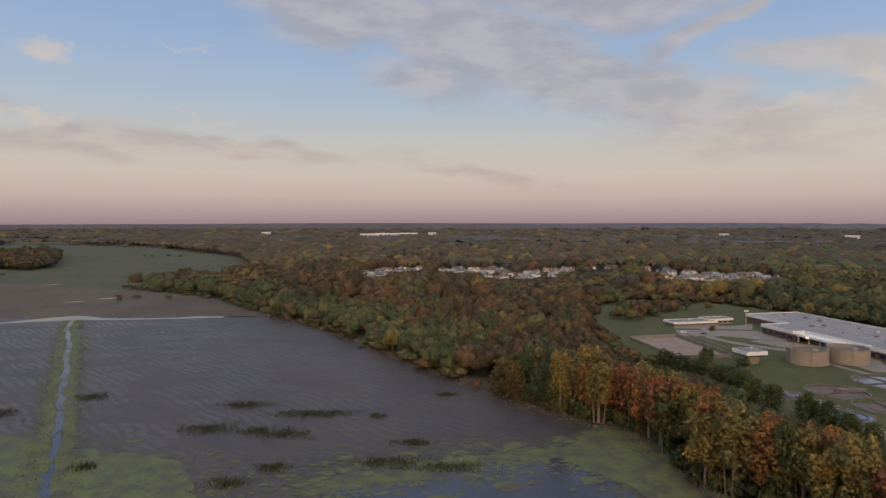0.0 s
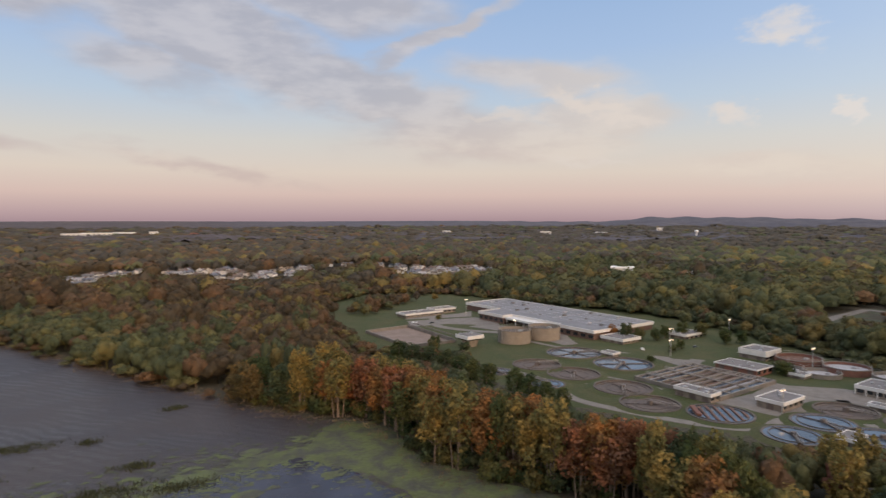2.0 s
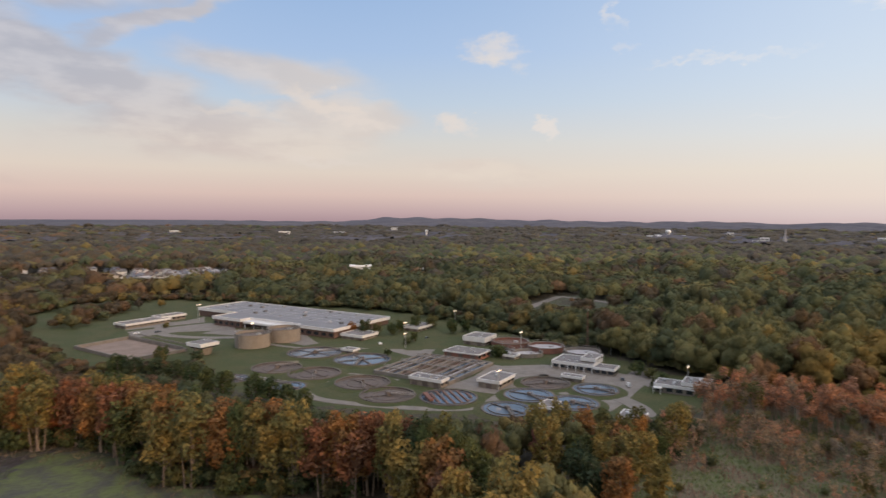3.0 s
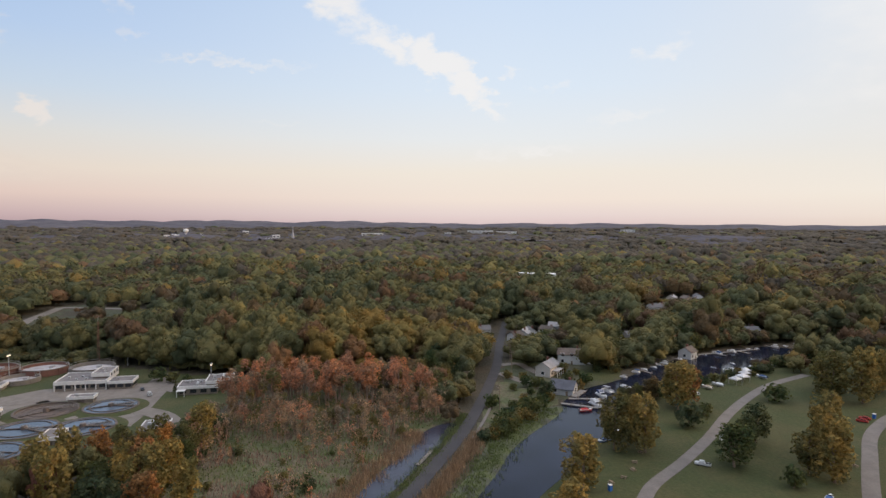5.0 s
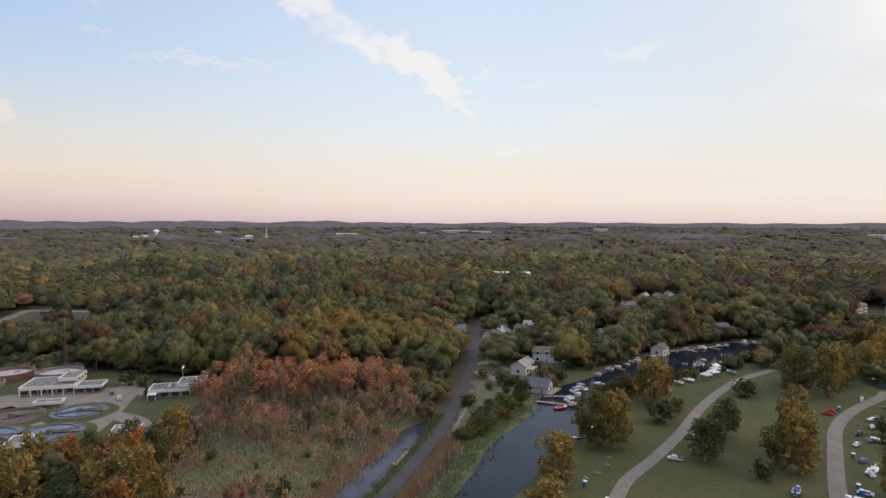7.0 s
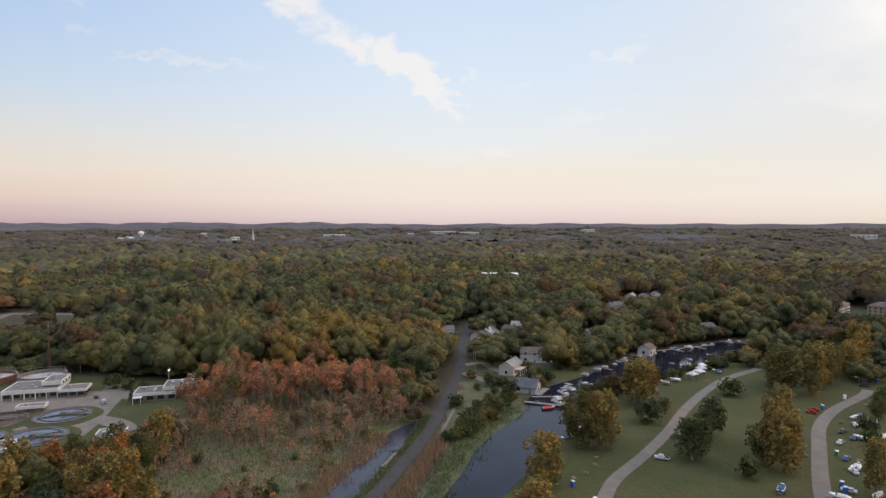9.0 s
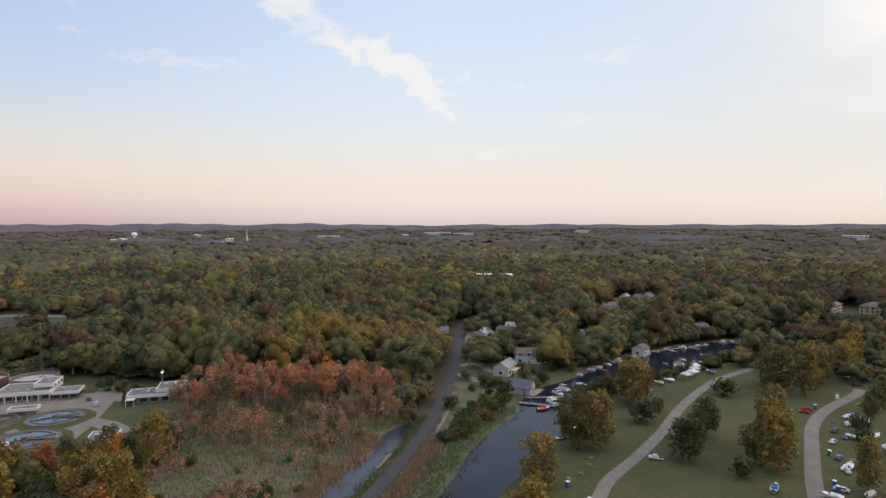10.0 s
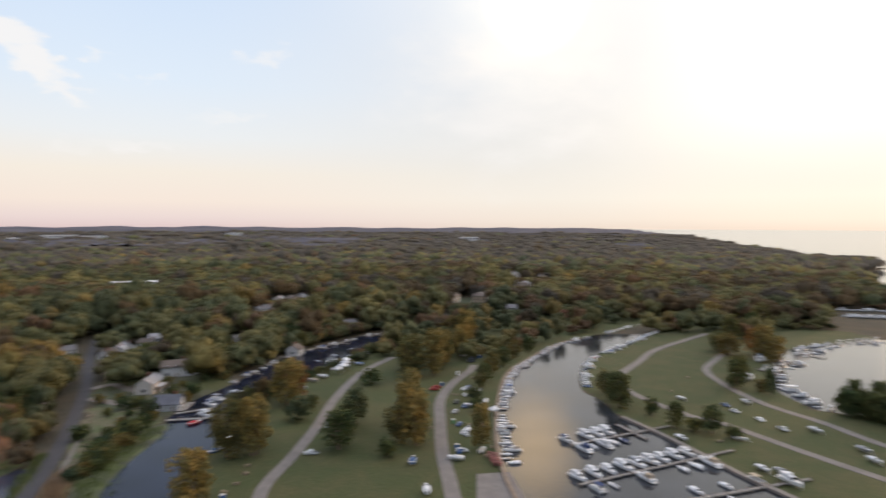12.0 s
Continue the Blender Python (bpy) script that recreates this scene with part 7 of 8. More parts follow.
def road_and_verges():
    line = flowing(ROAD, 6)
    solid("road", draped(ribbon(line, 4.1, -0.1, 0.16)), ASPHALT, "grey two-lane asphalt road beside the canal", "road", kind="structure")
    for off, a, b in ((-4.2, 18, 26), (4.4, 12, 16)):
        side = [(x + off * 0.29, y + off * 0.96) for x, y in line[a:b]]
        solid("kerb", draped(ribbon(side, 1.0, -0.1, 0.26)), CONCRETE, "pale concrete kerb strip along the road", "kerb", kind="structure")
    for pts, w, m in (([(276, -30), (279, -38), (267, -42), (258, -46)], 4.0, CONCRETE), ([(262, -28), (254, -32), (244, -38)], 4.2, CONCRETE), ([(372, 252), (400, 262), (453, 274)], 7.0, CONCRETE), ([(453, 274), (446, 240), (438, 210)], 6.0, CONCRETE)):
        solid("driveway", draped(ribbon(flowing(pts, 8), w, -0.05, 0.3 if w > 5 else 0.12)), m, "pale concrete drive", "drive", kind="structure")
    for x, y in ((300, -24), (284, -35), (262, -33), (228, -12), (330, -44), (206, -22)):
        root = thing("utility_pole", "tall weathered wooden utility pole with a crossarm", "pole", spot(x, y, 14), "utility poles")
        part("post", Form().tube(0, 0, 0, 9.5, 0.16, 0.11, 7), TIMBER, root)
        part("crossarm", Form().box(0, 0, 8.7, 0.12, 2.4, 0.14), TIMBER, root)
        for s in (-1.0, -0.5, 0.5, 1.0):
            part("insulator", Form().tube(0, s, 8.84, 9.05, 0.05, 0.05, 6), STEEL, root)


def far_buildings():
    def far_at(bearing, d):
        b = radians(bearing)
        x, y = d * math.sin(b), d * math.cos(b)
        return Matrix.Translation((x, y, float(lift(x, y)) - 0.5)) @ Matrix.Rotation(-b, 4, "Z")

    rows = ((-6.8, 2000, 60, 15.2), (-5, 2040, 90, 15.3), (-3.2, 2060, 60, 15.4), (-1, 2100, 26, 15.5), (40.4, 650, 22, 16), (46.2, 640, 12, 16), (41.4, 560, 11, 15), (99.4, 640, 38, 13.4), (84.2, 2050, 70, 15.3),
            (94.2, 2150, 90, 15.6), (96.6, 2180, 70, 15.7), (91.2, 2100, 22, 15.5), (33.6, 2000, 34, 15.2), (38.5, 2000, 36, 15.2), (43.5, 2400, 22, 16.2), (66.6, 1900, 16, 15), (69.3, 1900, 12, 15), (67.2, 1960, 12, 15.1), (67.4, 1850, 14, 14.9),
            (74.6, 1800, 40, 14.7), (75.6, 1850, 22, 14.9), (73, 2000, 18, 15.2), (128.5, 2000, 60, 15.2), (24.5, 2100, 26, 15.5), (107.4, 2300, 50, 15.9), (-16, 2200, 30, 15.7))
    for bearing, d, w, low in rows:
        h = low + 3.2 if d > 1500 else low
        root = thing("distant_building", "long pale flat-roofed building far among the woods", "building", far_at(bearing, d), "distant buildings")
        part("wall", Form().box(0, 0, 0, w, 18, h - 1.2), SIDING["white"], root)
        part("parapet", Form().box(0, 0, h - 1.3, w + 0.6, 18.6, 1.3), PAINT, root)
        for i in range(max(2, int(w / 12))):
            part("window", Form().box(-w / 2 + (i + 0.5) * w / max(2, int(w / 12)), -9.06, h - 5.5, 5.0, 0.1, 2.2), GLASS, root)
    for bearing, d, z, r in ((46.5, 2000, 31, 5.5), (68.1, 2000, 36, 8.0)):
        root = thing("water_tower", "white water tower above the treetops", "tower", far_at(bearing, d), "water towers")
        part("stem", Form().tube(0, 0, 0, z - r, 2.6, 2.0, 14), PAINT, root)
        part("tank", Form().tube(0, 0, z - 1.5 * r, z - r, 2.2, r, 18).tube(0, 0, z - r, z - 0.4 * r, r, r, 18).tube(0, 0, z - 0.4 * r, z, r, r * 0.3, 18), PAINT, root)
    root = thing("lattice_tower", "pale steel tower with steam-white cladding far off", "tower", far_at(77.05, 1800), "")
    part("shaft", Form().tube(0, 0, 0, 26, 5.0, 2.6, 8), PALE, root)
    part("top", Form().tube(0, 0, 26, 43, 1.5, 0.8, 8), PALE, root)
    for bearing, d, h in ((105.8, 900, 31), (119.5, 1500, 33), (61.5, 1700, 36), (63.5, 640, 20)):
        b = radians(bearing)
        radio_mast(d * math.sin(b), d * math.cos(b), h, "thin distant lattice mast above the treetops")


homes()
road_and_verges()
far_buildings()

# ---- the harbour, its boats and the park ----
HULL = surface("white_gelcoat", (0.70, 0.70, 0.70), 0.25, coarse=2.5, spread=0.1, vary=0.1, spec=0.5)
DECK = surface("cream_deck", (0.58, 0.56, 0.52), 0.5, vary=0.1)
CANVAS = {k: surface(k + "_canvas", c, 0.8, coarse=1.2, spread=0.2, vary=0.2) for k, c in (("blue", (0.05, 0.11, 0.26)), ("navy", (0.02, 0.035, 0.09)), ("white", (0.62, 0.62, 0.62)), ("tan", (0.36, 0.29, 0.21)), ("red", (0.42, 0.03, 0.03)), ("grey", (0.22, 0.23, 0.24)))}
FADED = surface("faded_red_plastic", (0.24, 0.085, 0.075), 0.6, vary=0.35)
JETTY = surface("silvered_deck_boards", (0.24, 0.22, 0.2), 0.85, coarse=1.5, grain=0.15, size=0.3, spread=0.3)
TYRE = surface("tyre_rubber", (0.02, 0.02, 0.02), 0.8)
CARPAINT = {k: surface(k + "_car_paint", c, 0.3, 0.2, spec=0.6) for k, c in (("silver", (0.45, 0.46, 0.47)), ("white", (0.7, 0.7, 0.7)), ("dark", (0.03, 0.035, 0.045)), ("red", (0.35, 0.03, 0.025)), ("blue", (0.05, 0.09, 0.2)))}
PLASTIC = {k: surface(k + "_plastic", c, 0.5) for k, c in (("blue", (0.02, 0.09, 0.30)), ("green", (0.03, 0.16, 0.08)), ("white", (0.7, 0.7, 0.7)))}


def hull_form(length, beam, side, draft=0.3):
    """A boat's shell: pointed bow at +x, square stern."""
    f = Form()
    stations = ((-0.5, 0.92, 0.0), (-0.2, 1.0, 0.0), (0.12, 0.95, 0.04), (0.34, 0.62, 0.14), (0.46, 0.25, 0.24), (0.5, 0.02, 0.3))
    pts = []
    for u, w, up in stations:
        b, h = beam / 2 * w, side * (1 + up)
        pts += [(u * length, -b, h), (u * length, -b * 0.8, side * 0.25 * (1 + 2 * up)), (u * length, 0, -draft + up * 1.5), (u * length, b * 0.8, side * 0.25 * (1 + 2 * up)), (u * length, b, h)]
    faces = []
    for i in range(5):
        a, b = 5 * i, 5 * i + 5
        faces += [(a + k, b + k, b + k + 1, a + k + 1) for k in range(4)]
        faces.append((a + 4, b + 4, b, a))
    faces.append((0, 1, 2, 3, 4))
    return f.add(pts, [tuple(reversed(q)) for q in faces])


def boat(kind, cover):
    words = {"blue": "blue", "navy": "navy", "white": "white", "tan": "tan", "red": "red", "grey": "grey"}[cover]
    label = {"cruiser": f"white cabin cruiser with a {words} canvas top", "runabout": f"small white motorboat under a {words} cover", "pontoon": f"pontoon boat with a {words} awning", "fishing": f"open white fishing boat with {words} seats"}[kind]
    root = thing("boat", label, "boat", None, "moored boats")
    if kind == "cruiser":
        l, b = 9.0, 3.1
        part("hull", hull_form(l, b, 1.3), HULL, root)
        part("foredeck", Form().box(1.3, 0, 1.3, 3.4, 2.2, 0.32, taper=0.75), DECK, root)
        part("cabin", Form().box(-0.4, 0, 1.3, 3.0, 2.5, 1.15, taper=0.84), HULL, root)
        part("windshield", Form().box(1.05, 0, 1.55, 0.6, 2.3, 0.75, taper=0.8), GLASS, root)
        part("canvas_top", Form().box(-2.0, 0, 1.75, 3.4, 2.4, 1.05, taper=0.86), CANVAS[cover], root)
        part("swim_platform", Form().box(-4.8, 0, 0.35, 0.8, 2.6, 0.12), DECK, root)
        rail = Form()
        for s in (-1, 1):
            rail.limb((0.6, s * 1.4, 2.0), (3.6, s * 0.6, 2.15), 0.04, 0.04, 4).limb((3.6, s * 0.6, 2.15), (4.4, 0, 2.2), 0.04, 0.04, 4)
            for u in (0.8, 1.9, 3.0):
                rail.limb((u, s * (1.45 - 0.26 * u), 1.4), (u, s * (1.38 - 0.24 * u), 2.05), 0.03, 0.03, 4)
        part("bow_rail", rail, STEEL, root)
        part("arch", Form().box(-0.9, -1.15, 2.4, 0.4, 0.12, 0.7).box(-0.9, 1.15, 2.4, 0.4, 0.12, 0.7).box(-0.9, 0, 3.05, 0.45, 2.4, 0.12), HULL, root)
    elif kind == "runabout":
        part("hull", hull_form(6.0, 2.3, 0.85), HULL, root)
        part("cover", Form().box(-0.6, 0, 0.83, 3.9, 2.0, 0.42, taper=0.6), CANVAS[cover], root)
        part("stripe", hull_form(6.02, 2.34, 0.6, 0.05), CANVAS[cover], root)
        part("windshield", Form().box(0.9, 0, 0.85, 0.5, 1.7, 0.5, taper=0.8), GLASS, root)
        part("outboard", Form().box(-3.15, 0, 0.3, 0.45, 0.5, 1.0, taper=0.8), TYRE, root)
    elif kind == "pontoon":
        for s in (-0.95, 0.95):
            part("float", Form().limb((-3.3, s, 0.2), (3.0, s, 0.2), 0.34, 0.34, 8).limb((3.0, s, 0.2), (3.7, s, 0.35), 0.34, 0.08, 8), STEEL, root)
        part("deck", Form().box(0, 0, 0.52, 6.8, 2.5, 0.12), DECK, root)
        for s in (-1, 1):
            part("side_panel", Form().box(-0.1, s * 1.2, 0.64, 5.6, 0.06, 0.7), HULL, root)
        part("bench", Form().box(-2.4, 0, 0.64, 0.8, 2.1, 0.75), DECK, root)
        part("console", Form().box(0.2, -0.7, 0.64, 0.7, 0.6, 0.95), HULL, root)
        for u in (-2.4, 0.9):
            for s in (-1.1, 1.1):
                part("awning_pole", Form().tube(u, s, 0.64, 2.5, 0.035, n=5), STEEL, root)
        part("awning", Form().box(-0.75, 0, 2.48, 3.8, 2.4, 0.16, taper=0.9), CANVAS[cover], root)
    else:
        part("hull", hull_form(5.2, 1.9, 0.7), HULL, root)
        part("well", Form().box(-0.5, 0, 0.69, 3.2, 1.3, 0.06), DECK, root)
        for u in (-1.4, 0.1):
            part("thwart", Form().box(u, 0, 0.72, 0.45, 1.4, 0.2), CANVAS[cover], root)
        part("outboard", Form().box(-2.7, 0, 0.2, 0.4, 0.42, 0.95, taper=0.8), TYRE, root)
    return root


FLEET = {}


def moor(x, y, degrees, kind, cover, z=0.06, scale=1.0):
    key = (kind, cover)
    if key not in FLEET:
        FLEET[key] = boat(kind, cover)
    copy_thing(FLEET[key], Matrix.Translation((x, y, z)) @ Matrix.Rotation(radians(degrees), 4, "Z") @ Matrix.Scale(scale, 4))


def moor_along(line, gap, out, rnd, big=0.4, skip=0.08, off=1.8):
    """Boats side by side along a bank, bows to the bank; out: +1 if the water lies to the line's left."""
    left, n = gap * 0.5, len(line)
    for (x0, y0), (x1, y1) in zip(line, line[1:]):
        l = math.hypot(x1 - x0, y1 - y0)
        tx, ty = (x1 - x0) / l, (y1 - y0) / l
        while left < l:
            if rnd.random() > skip:
                kind = "cruiser" if rnd.random() < big else rnd.choice(("runabout", "runabout", "pontoon", "fishing"))
                cover = rnd.choices(("white", "blue", "navy", "tan", "grey", "red"), (0.62, 0.07, 0.08, 0.11, 0.11, 0.01))[0]
                w = off + (1.2 if kind == "cruiser" else 0) + rnd.uniform(-0.5, 0.8)
                nx, ny = -ty * out, tx * out
                moor(x0 + tx * left + nx * w, y0 + ty * left + ny * w, math.degrees(math.atan2(-ny, -nx)) + rnd.uniform(-9, 9), kind, cover, scale=rnd.uniform(0.46, 0.62))
            left += gap * rnd.uniform(0.85, 1.25)
        left -= l


def jetty(x0, y0, x1, y1, w=1.6, label="weathered timber jetty on posts"):
    root = thing("jetty", label, "jetty", Matrix.Identity(4), "jetties")
    l = math.hypot(x1 - x0, y1 - y0)
    n = max(2, int(l / 3.2))
    turn = math.atan2(y1 - y0, x1 - x0)
    for i in range(n):
        u = (i + 0.5) / n
        part("deck_section", Form().box(x0 + (x1 - x0) * u, y0 + (y1 - y0) * u, 0.42, l / n - 0.05, w, 0.16, turn), JETTY, root)
    for i in range(n + 1):
        u = i / n
        for s in (-1, 1):
            part("post", Form().tube(x0 + (x1 - x0) * u - math.sin(turn) * s * w * 0.5, y0 + (y1 - y0) * u + math.cos(turn) * s * w * 0.5, -0.5, 1.1, 0.12, n=6), TIMBER, root)


def car(paint, pickup=False):
    label = f"parked {paint} " + ("pickup truck on the grass" if pickup else "car on the grass")
    root = thing("pickup_truck" if pickup else "car", label, "car", None, "parked cars")
    if pickup:
        part("body", Form().box(0, 0, 0.45, 5.3, 1.9, 0.6, taper=0.97), CARPAINT[paint], root)
        part("cabin", Form().box(0.35, 0, 1.02, 1.9, 1.7, 0.75, taper=0.82), CARPAINT[paint], root)
        part("bed", Form().box(-1.7, 0, 1.02, 1.7, 1.5, 0.06), TYRE, root)
    else:
        part("body", Form().box(0, 0, 0.4, 4.5, 1.8, 0.55, taper=0.95), CARPAINT[paint], root)
        part("cabin", Form().box(-0.2, 0, 0.94, 2.5, 1.6, 0.52, taper=0.75), CARPAINT[paint], root)
    x = 0.35 if pickup else -0.2
    part("glass", Form().box(x, 0, 1.0 if not pickup else 1.15, 2.3 if not pickup else 1.8, 1.62 if not pickup else 1.66, 0.36, taper=0.84), GLASS, root)
    for u in (-1.4, 1.4):
        for s in (-1, 1):
            part("wheel", Form().limb((u, s * 0.72, 0.33), (u, s * 0.94, 0.33), 0.33, 0.33, 12), TYRE, root)
    for s in (-0.6, 0.6):
        part("headlight", Form().box(2.2 if not pickup else 2.6, s, 0.65, 0.1, 0.35, 0.16), PAINT, root)
    return root


CARS = {}


def park_car(x, y, degrees, paint, pickup=False):
    key = (paint, pickup)
    if key not in CARS:
        CARS[key] = car(paint, pickup)
    copy_thing(CARS[key], Matrix.Translation((x, y, 0.01)) @ Matrix.Rotation(radians(degrees), 4, "Z") @ Matrix.Scale(1 / UNIT, 4))


def toilet_cabin(x, y, colour):
    root = thing("portable_toilet", f"{colour} plastic portable toilet with a white roof", "toilet cabin", spot(x, y, 30) @ Matrix.Scale(0.9 / UNIT, 4), "portable toilets")
    part("wall", Form().box(0, 0, 0, 1.15, 1.15, 2.05), PLASTIC[colour], root)
    part("door", Form().box(0, -0.6, 0.1, 0.8, 0.06, 1.85), PLASTIC["white" if colour != "white" else "blue"], root)
    part("roof", Form().box(0, 0, 2.05, 1.25, 1.25, 0.25, taper=0.8), PLASTIC["white"], root)
    part("vent_pipe", Form().tube(0.4, 0.4, 2.1, 2.7, 0.06, n=6), PLASTIC["white"], root)


def canopy_tent(x, y, degrees, s=4.0):
    root = thing("canopy_tent", "white peaked canopy tent on the grass", "tent", spot(x, y, degrees), "canopy tents")
    for a in (-1, 1):
        for b in (-1, 1):
            part("leg", Form().box(a * s / 2.1, b * s / 2.1, 0, 0.1, 0.1, 2.2), STEEL, root)
    part("roof", Form().box(0, 0, 2.15, s, s, 0.35).box(0, 0, 2.5, s, s, 1.0, taper=0.08), CANVAS["white"], root)


def picnic_table(x, y, degrees):
    root = thing("picnic_table", "weathered timber picnic table on the lawn", "table", spot(x, y, degrees) @ Matrix.Scale(1 / UNIT, 4), "picnic tables")
    part("tabletop", Form().box(0, 0, 0.7, 1.9, 0.8, 0.07), TIMBER, root)
    for s in (-0.7, 0.7):
        part("bench", Form().box(0, s, 0.42, 1.9, 0.28, 0.05), TIMBER, root)
        part("leg", Form().box(s * 0.9, 0, 0, 0.1, 1.5, 0.1).box(s * 0.9, 0.25, 0.05, 0.1, 0.1, 0.66).box(s * 0.9, -0.25, 0.05, 0.1, 0.1, 0.66), TIMBER, root)


def trailer_boat(x, y, degrees, kind, cover):
    """A boat on its trailer, ashore."""
    root = thing("boat_trailer", "steel boat trailer parked on the grass", "trailer", spot(x, y, degrees) @ Matrix.Scale(1 / UNIT, 4), "boat trailers")
    part("frame", Form().box(0, -0.5, 0.45, 5.0, 0.12, 0.12).box(0, 0.5, 0.45, 5.0, 0.12, 0.12).box(3.2, 0, 0.45, 1.8, 0.12, 0.12).box(-0.6, 0, 0.45, 0.12, 2.0, 0.12), STEEL, root)
    for s in (-1, 1):
        part("wheel", Form().limb((-0.6, s * 0.95, 0.32), (-0.6, s * 1.15, 0.32), 0.32, 0.32, 10), TYRE, root)
    part("jockey_wheel", Form().tube(3.9, 0, 0, 0.5, 0.08, n=6), STEEL, root)
    moor(x, y, degrees, kind, cover, 0.66, 0.76)


def harbour():
    rnd = random.Random(77)
    moor_along(flowing([(122, -111), (128, -114), (147, -129), (176, -156), (201, -183), (217, -212), (236, -252), (240, -280)], 5), 2.9, -1, rnd, 0.08)
    moor_along(flowing([(243, -298), (250, -328), (254, -374)], 5), 2.7, -1, rnd, 0.1)
    moor_along(flowing([(232, -340), (227, -322), (211, -269), (202, -240), (190, -218), (166, -190)], 5), 3.2, 1, rnd, 0.1)
    moor_along(flowing([(240, -80), (255, -99), (278, -130), (300, -170), (318, -210), (328, -236)], 4), 14.0, -1, rnd, 0.1, 0.3, 2.6)
    moor_along(flowing([(254, -75), (289, -115), (314, -163), (330, -222), (339, -250)], 4), 6.0, -1, rnd, 0.15, 0.25, 2.2)
    moor_along(flowing([(90, -237), (98, -236), (118, -252), (132, -282), (144, -338), (144, -372), (133, -408)], 4), 6.5, -1, rnd, 0.15, 0.4, 2.4)
    # jetties with boats on both sides
    for x0, y0, x1, y1, d, gap, bare in ((115.9, -176, 122.8, -136.5, 23.0, 3.9, 0.12), (92.5, -171.5, 102.2, -117, 14.0, 4.6, 0.16), (70, -168, 82.0, -129, 14.0, 4.6, 0.2)):
        jetty(x0, y0, x1, y1, 0.95)
        l = math.hypot(x1 - x0, y1 - y0)
        tx, ty = (x1 - x0) / l, (y1 - y0) / l
        while d < l:
            for s in (-1, 1):
                if rnd.random() > bare:
                    kind = rnd.choices(("cruiser", "runabout", "pontoon", "fishing"), (0.42, 0.36, 0.12, 0.10))[0]
                    cover = rnd.choices(("white", "blue", "navy", "tan", "grey", "red"), (0.62, 0.07, 0.12, 0.12, 0.05, 0.02))[0]
                    nx, ny = -ty * s, tx * s
                    moor(x0 + tx * d + nx * 3.7, y0 + ty * d + ny * 3.7, math.degrees(math.atan2(-ny, -nx)) + rnd.uniform(-5, 5), kind, cover, scale=rnd.uniform(0.62, 0.8))
            d += gap * rnd.uniform(0.9, 1.15)
    jetty(126.6, -163, 112.8, -159, 1.2)
    jetty(233, -57, 224, -51.5, 2.6, "broad timber deck behind the waterside house")
    jetty(216, -45, 210, -58, 1.6)
    jetty(222, -49, 221, -62, 1.4)
    jetty(296, -128, 309, -164, 1.8)
    jetty(299, -138, 294, -141, 1.4)
    jetty(304, -152, 299, -155, 1.4)
    for x, y in ((264, -90), (276, -102), (287, -114), (316, -174), (322, -192), (326, -208)):
        jetty(x + 2, y + 1, x - 4.5, y - 2.5, 1.0)
    for x, y, a, kind, cover in ((208.5, -52, -75, "runabout", "red"), (213.5, -57, 195, "cruiser", "white"), (219, -60, 200, "runabout", "tan"), (225, -62, 190, "cruiser", "navy"), (232, -66, 210, "pontoon", "grey"), (238, -75, 215, "runabout", "white"), (179, -50, 120, "runabout", "blue")):
        moor(x, y, a, kind, cover, scale=0.8)
    jetty(140, -279, 128, -276, 1.4)
    jetty(146, -304, 132, -302, 1.4)
    jetty(147, -333, 133, -330, 1.4)
    for x, y, a in ((138, -283, 100), (133, -281, 95), (143, -300, 100), (138, -299, 105), (144, -308, 280), (139, -307, 275), (145, -329, 100), (140, -327, 95), (144, -337, 280), (150, -344, 60), (149, -357, 70), (148, -371, 80), (145, -379, 100), (143, -386, 110), (141, -393, 100), (139, -400, 120), (137, -406, 100), (151, -350, 60), (148, -364, 80), (114, -254, 40), (108, -248, 50), (101, -241, 60)):
        moor(x, y, a, rnd.choice(("cruiser", "runabout", "pontoon")), rnd.choice(("white", "white", "grey", "tan")), scale=rnd.uniform(0.6, 0.85))
    for (x0, y0), (x1, y1), n in (((203, -527), (176, -551), 11), ((185, -493), (163, -510), 10), ((243, -422), (236, -448), 9)):
        for i in range(n):
            u = (i + 0.5) / n
            trailer_boat(x0 + (x1 - x0) * u, y0 + (y1 - y0) * u, 60 + rnd.uniform(-8, 8), rnd.choice(("cruiser", "runabout")), "white")
    wall = flowing([(131, -171), (113, -166.6), (94, -160.4), (79, -155.4), (66, -152.3), (30, -142)], 4)
    solid("seawall", ribbon(wall, 1.8, -0.4, 0.75), CONCRETE, "straight pale concrete sea wall with a cap", "wall", kind="structure")
    solid("seawall", ribbon(flowing([(98, -92.5), (106, -99), (115, -104.3), (128, -113.3), (147, -128.4), (176, -155.2), (201, -182.4), (217, -211.4), (235, -250), (238, -278)], 4), 1.0, -0.4, 0.6), TIMBER, "timber bulkhead along the harbour bank", "wall", kind="structure")
    sheet("launch_apron", [(123, -101), (119, -109), (108, -103), (98, -96), (112, -92)], 0.1, GRAVEL, "sandy launching apron by the water", "paving")
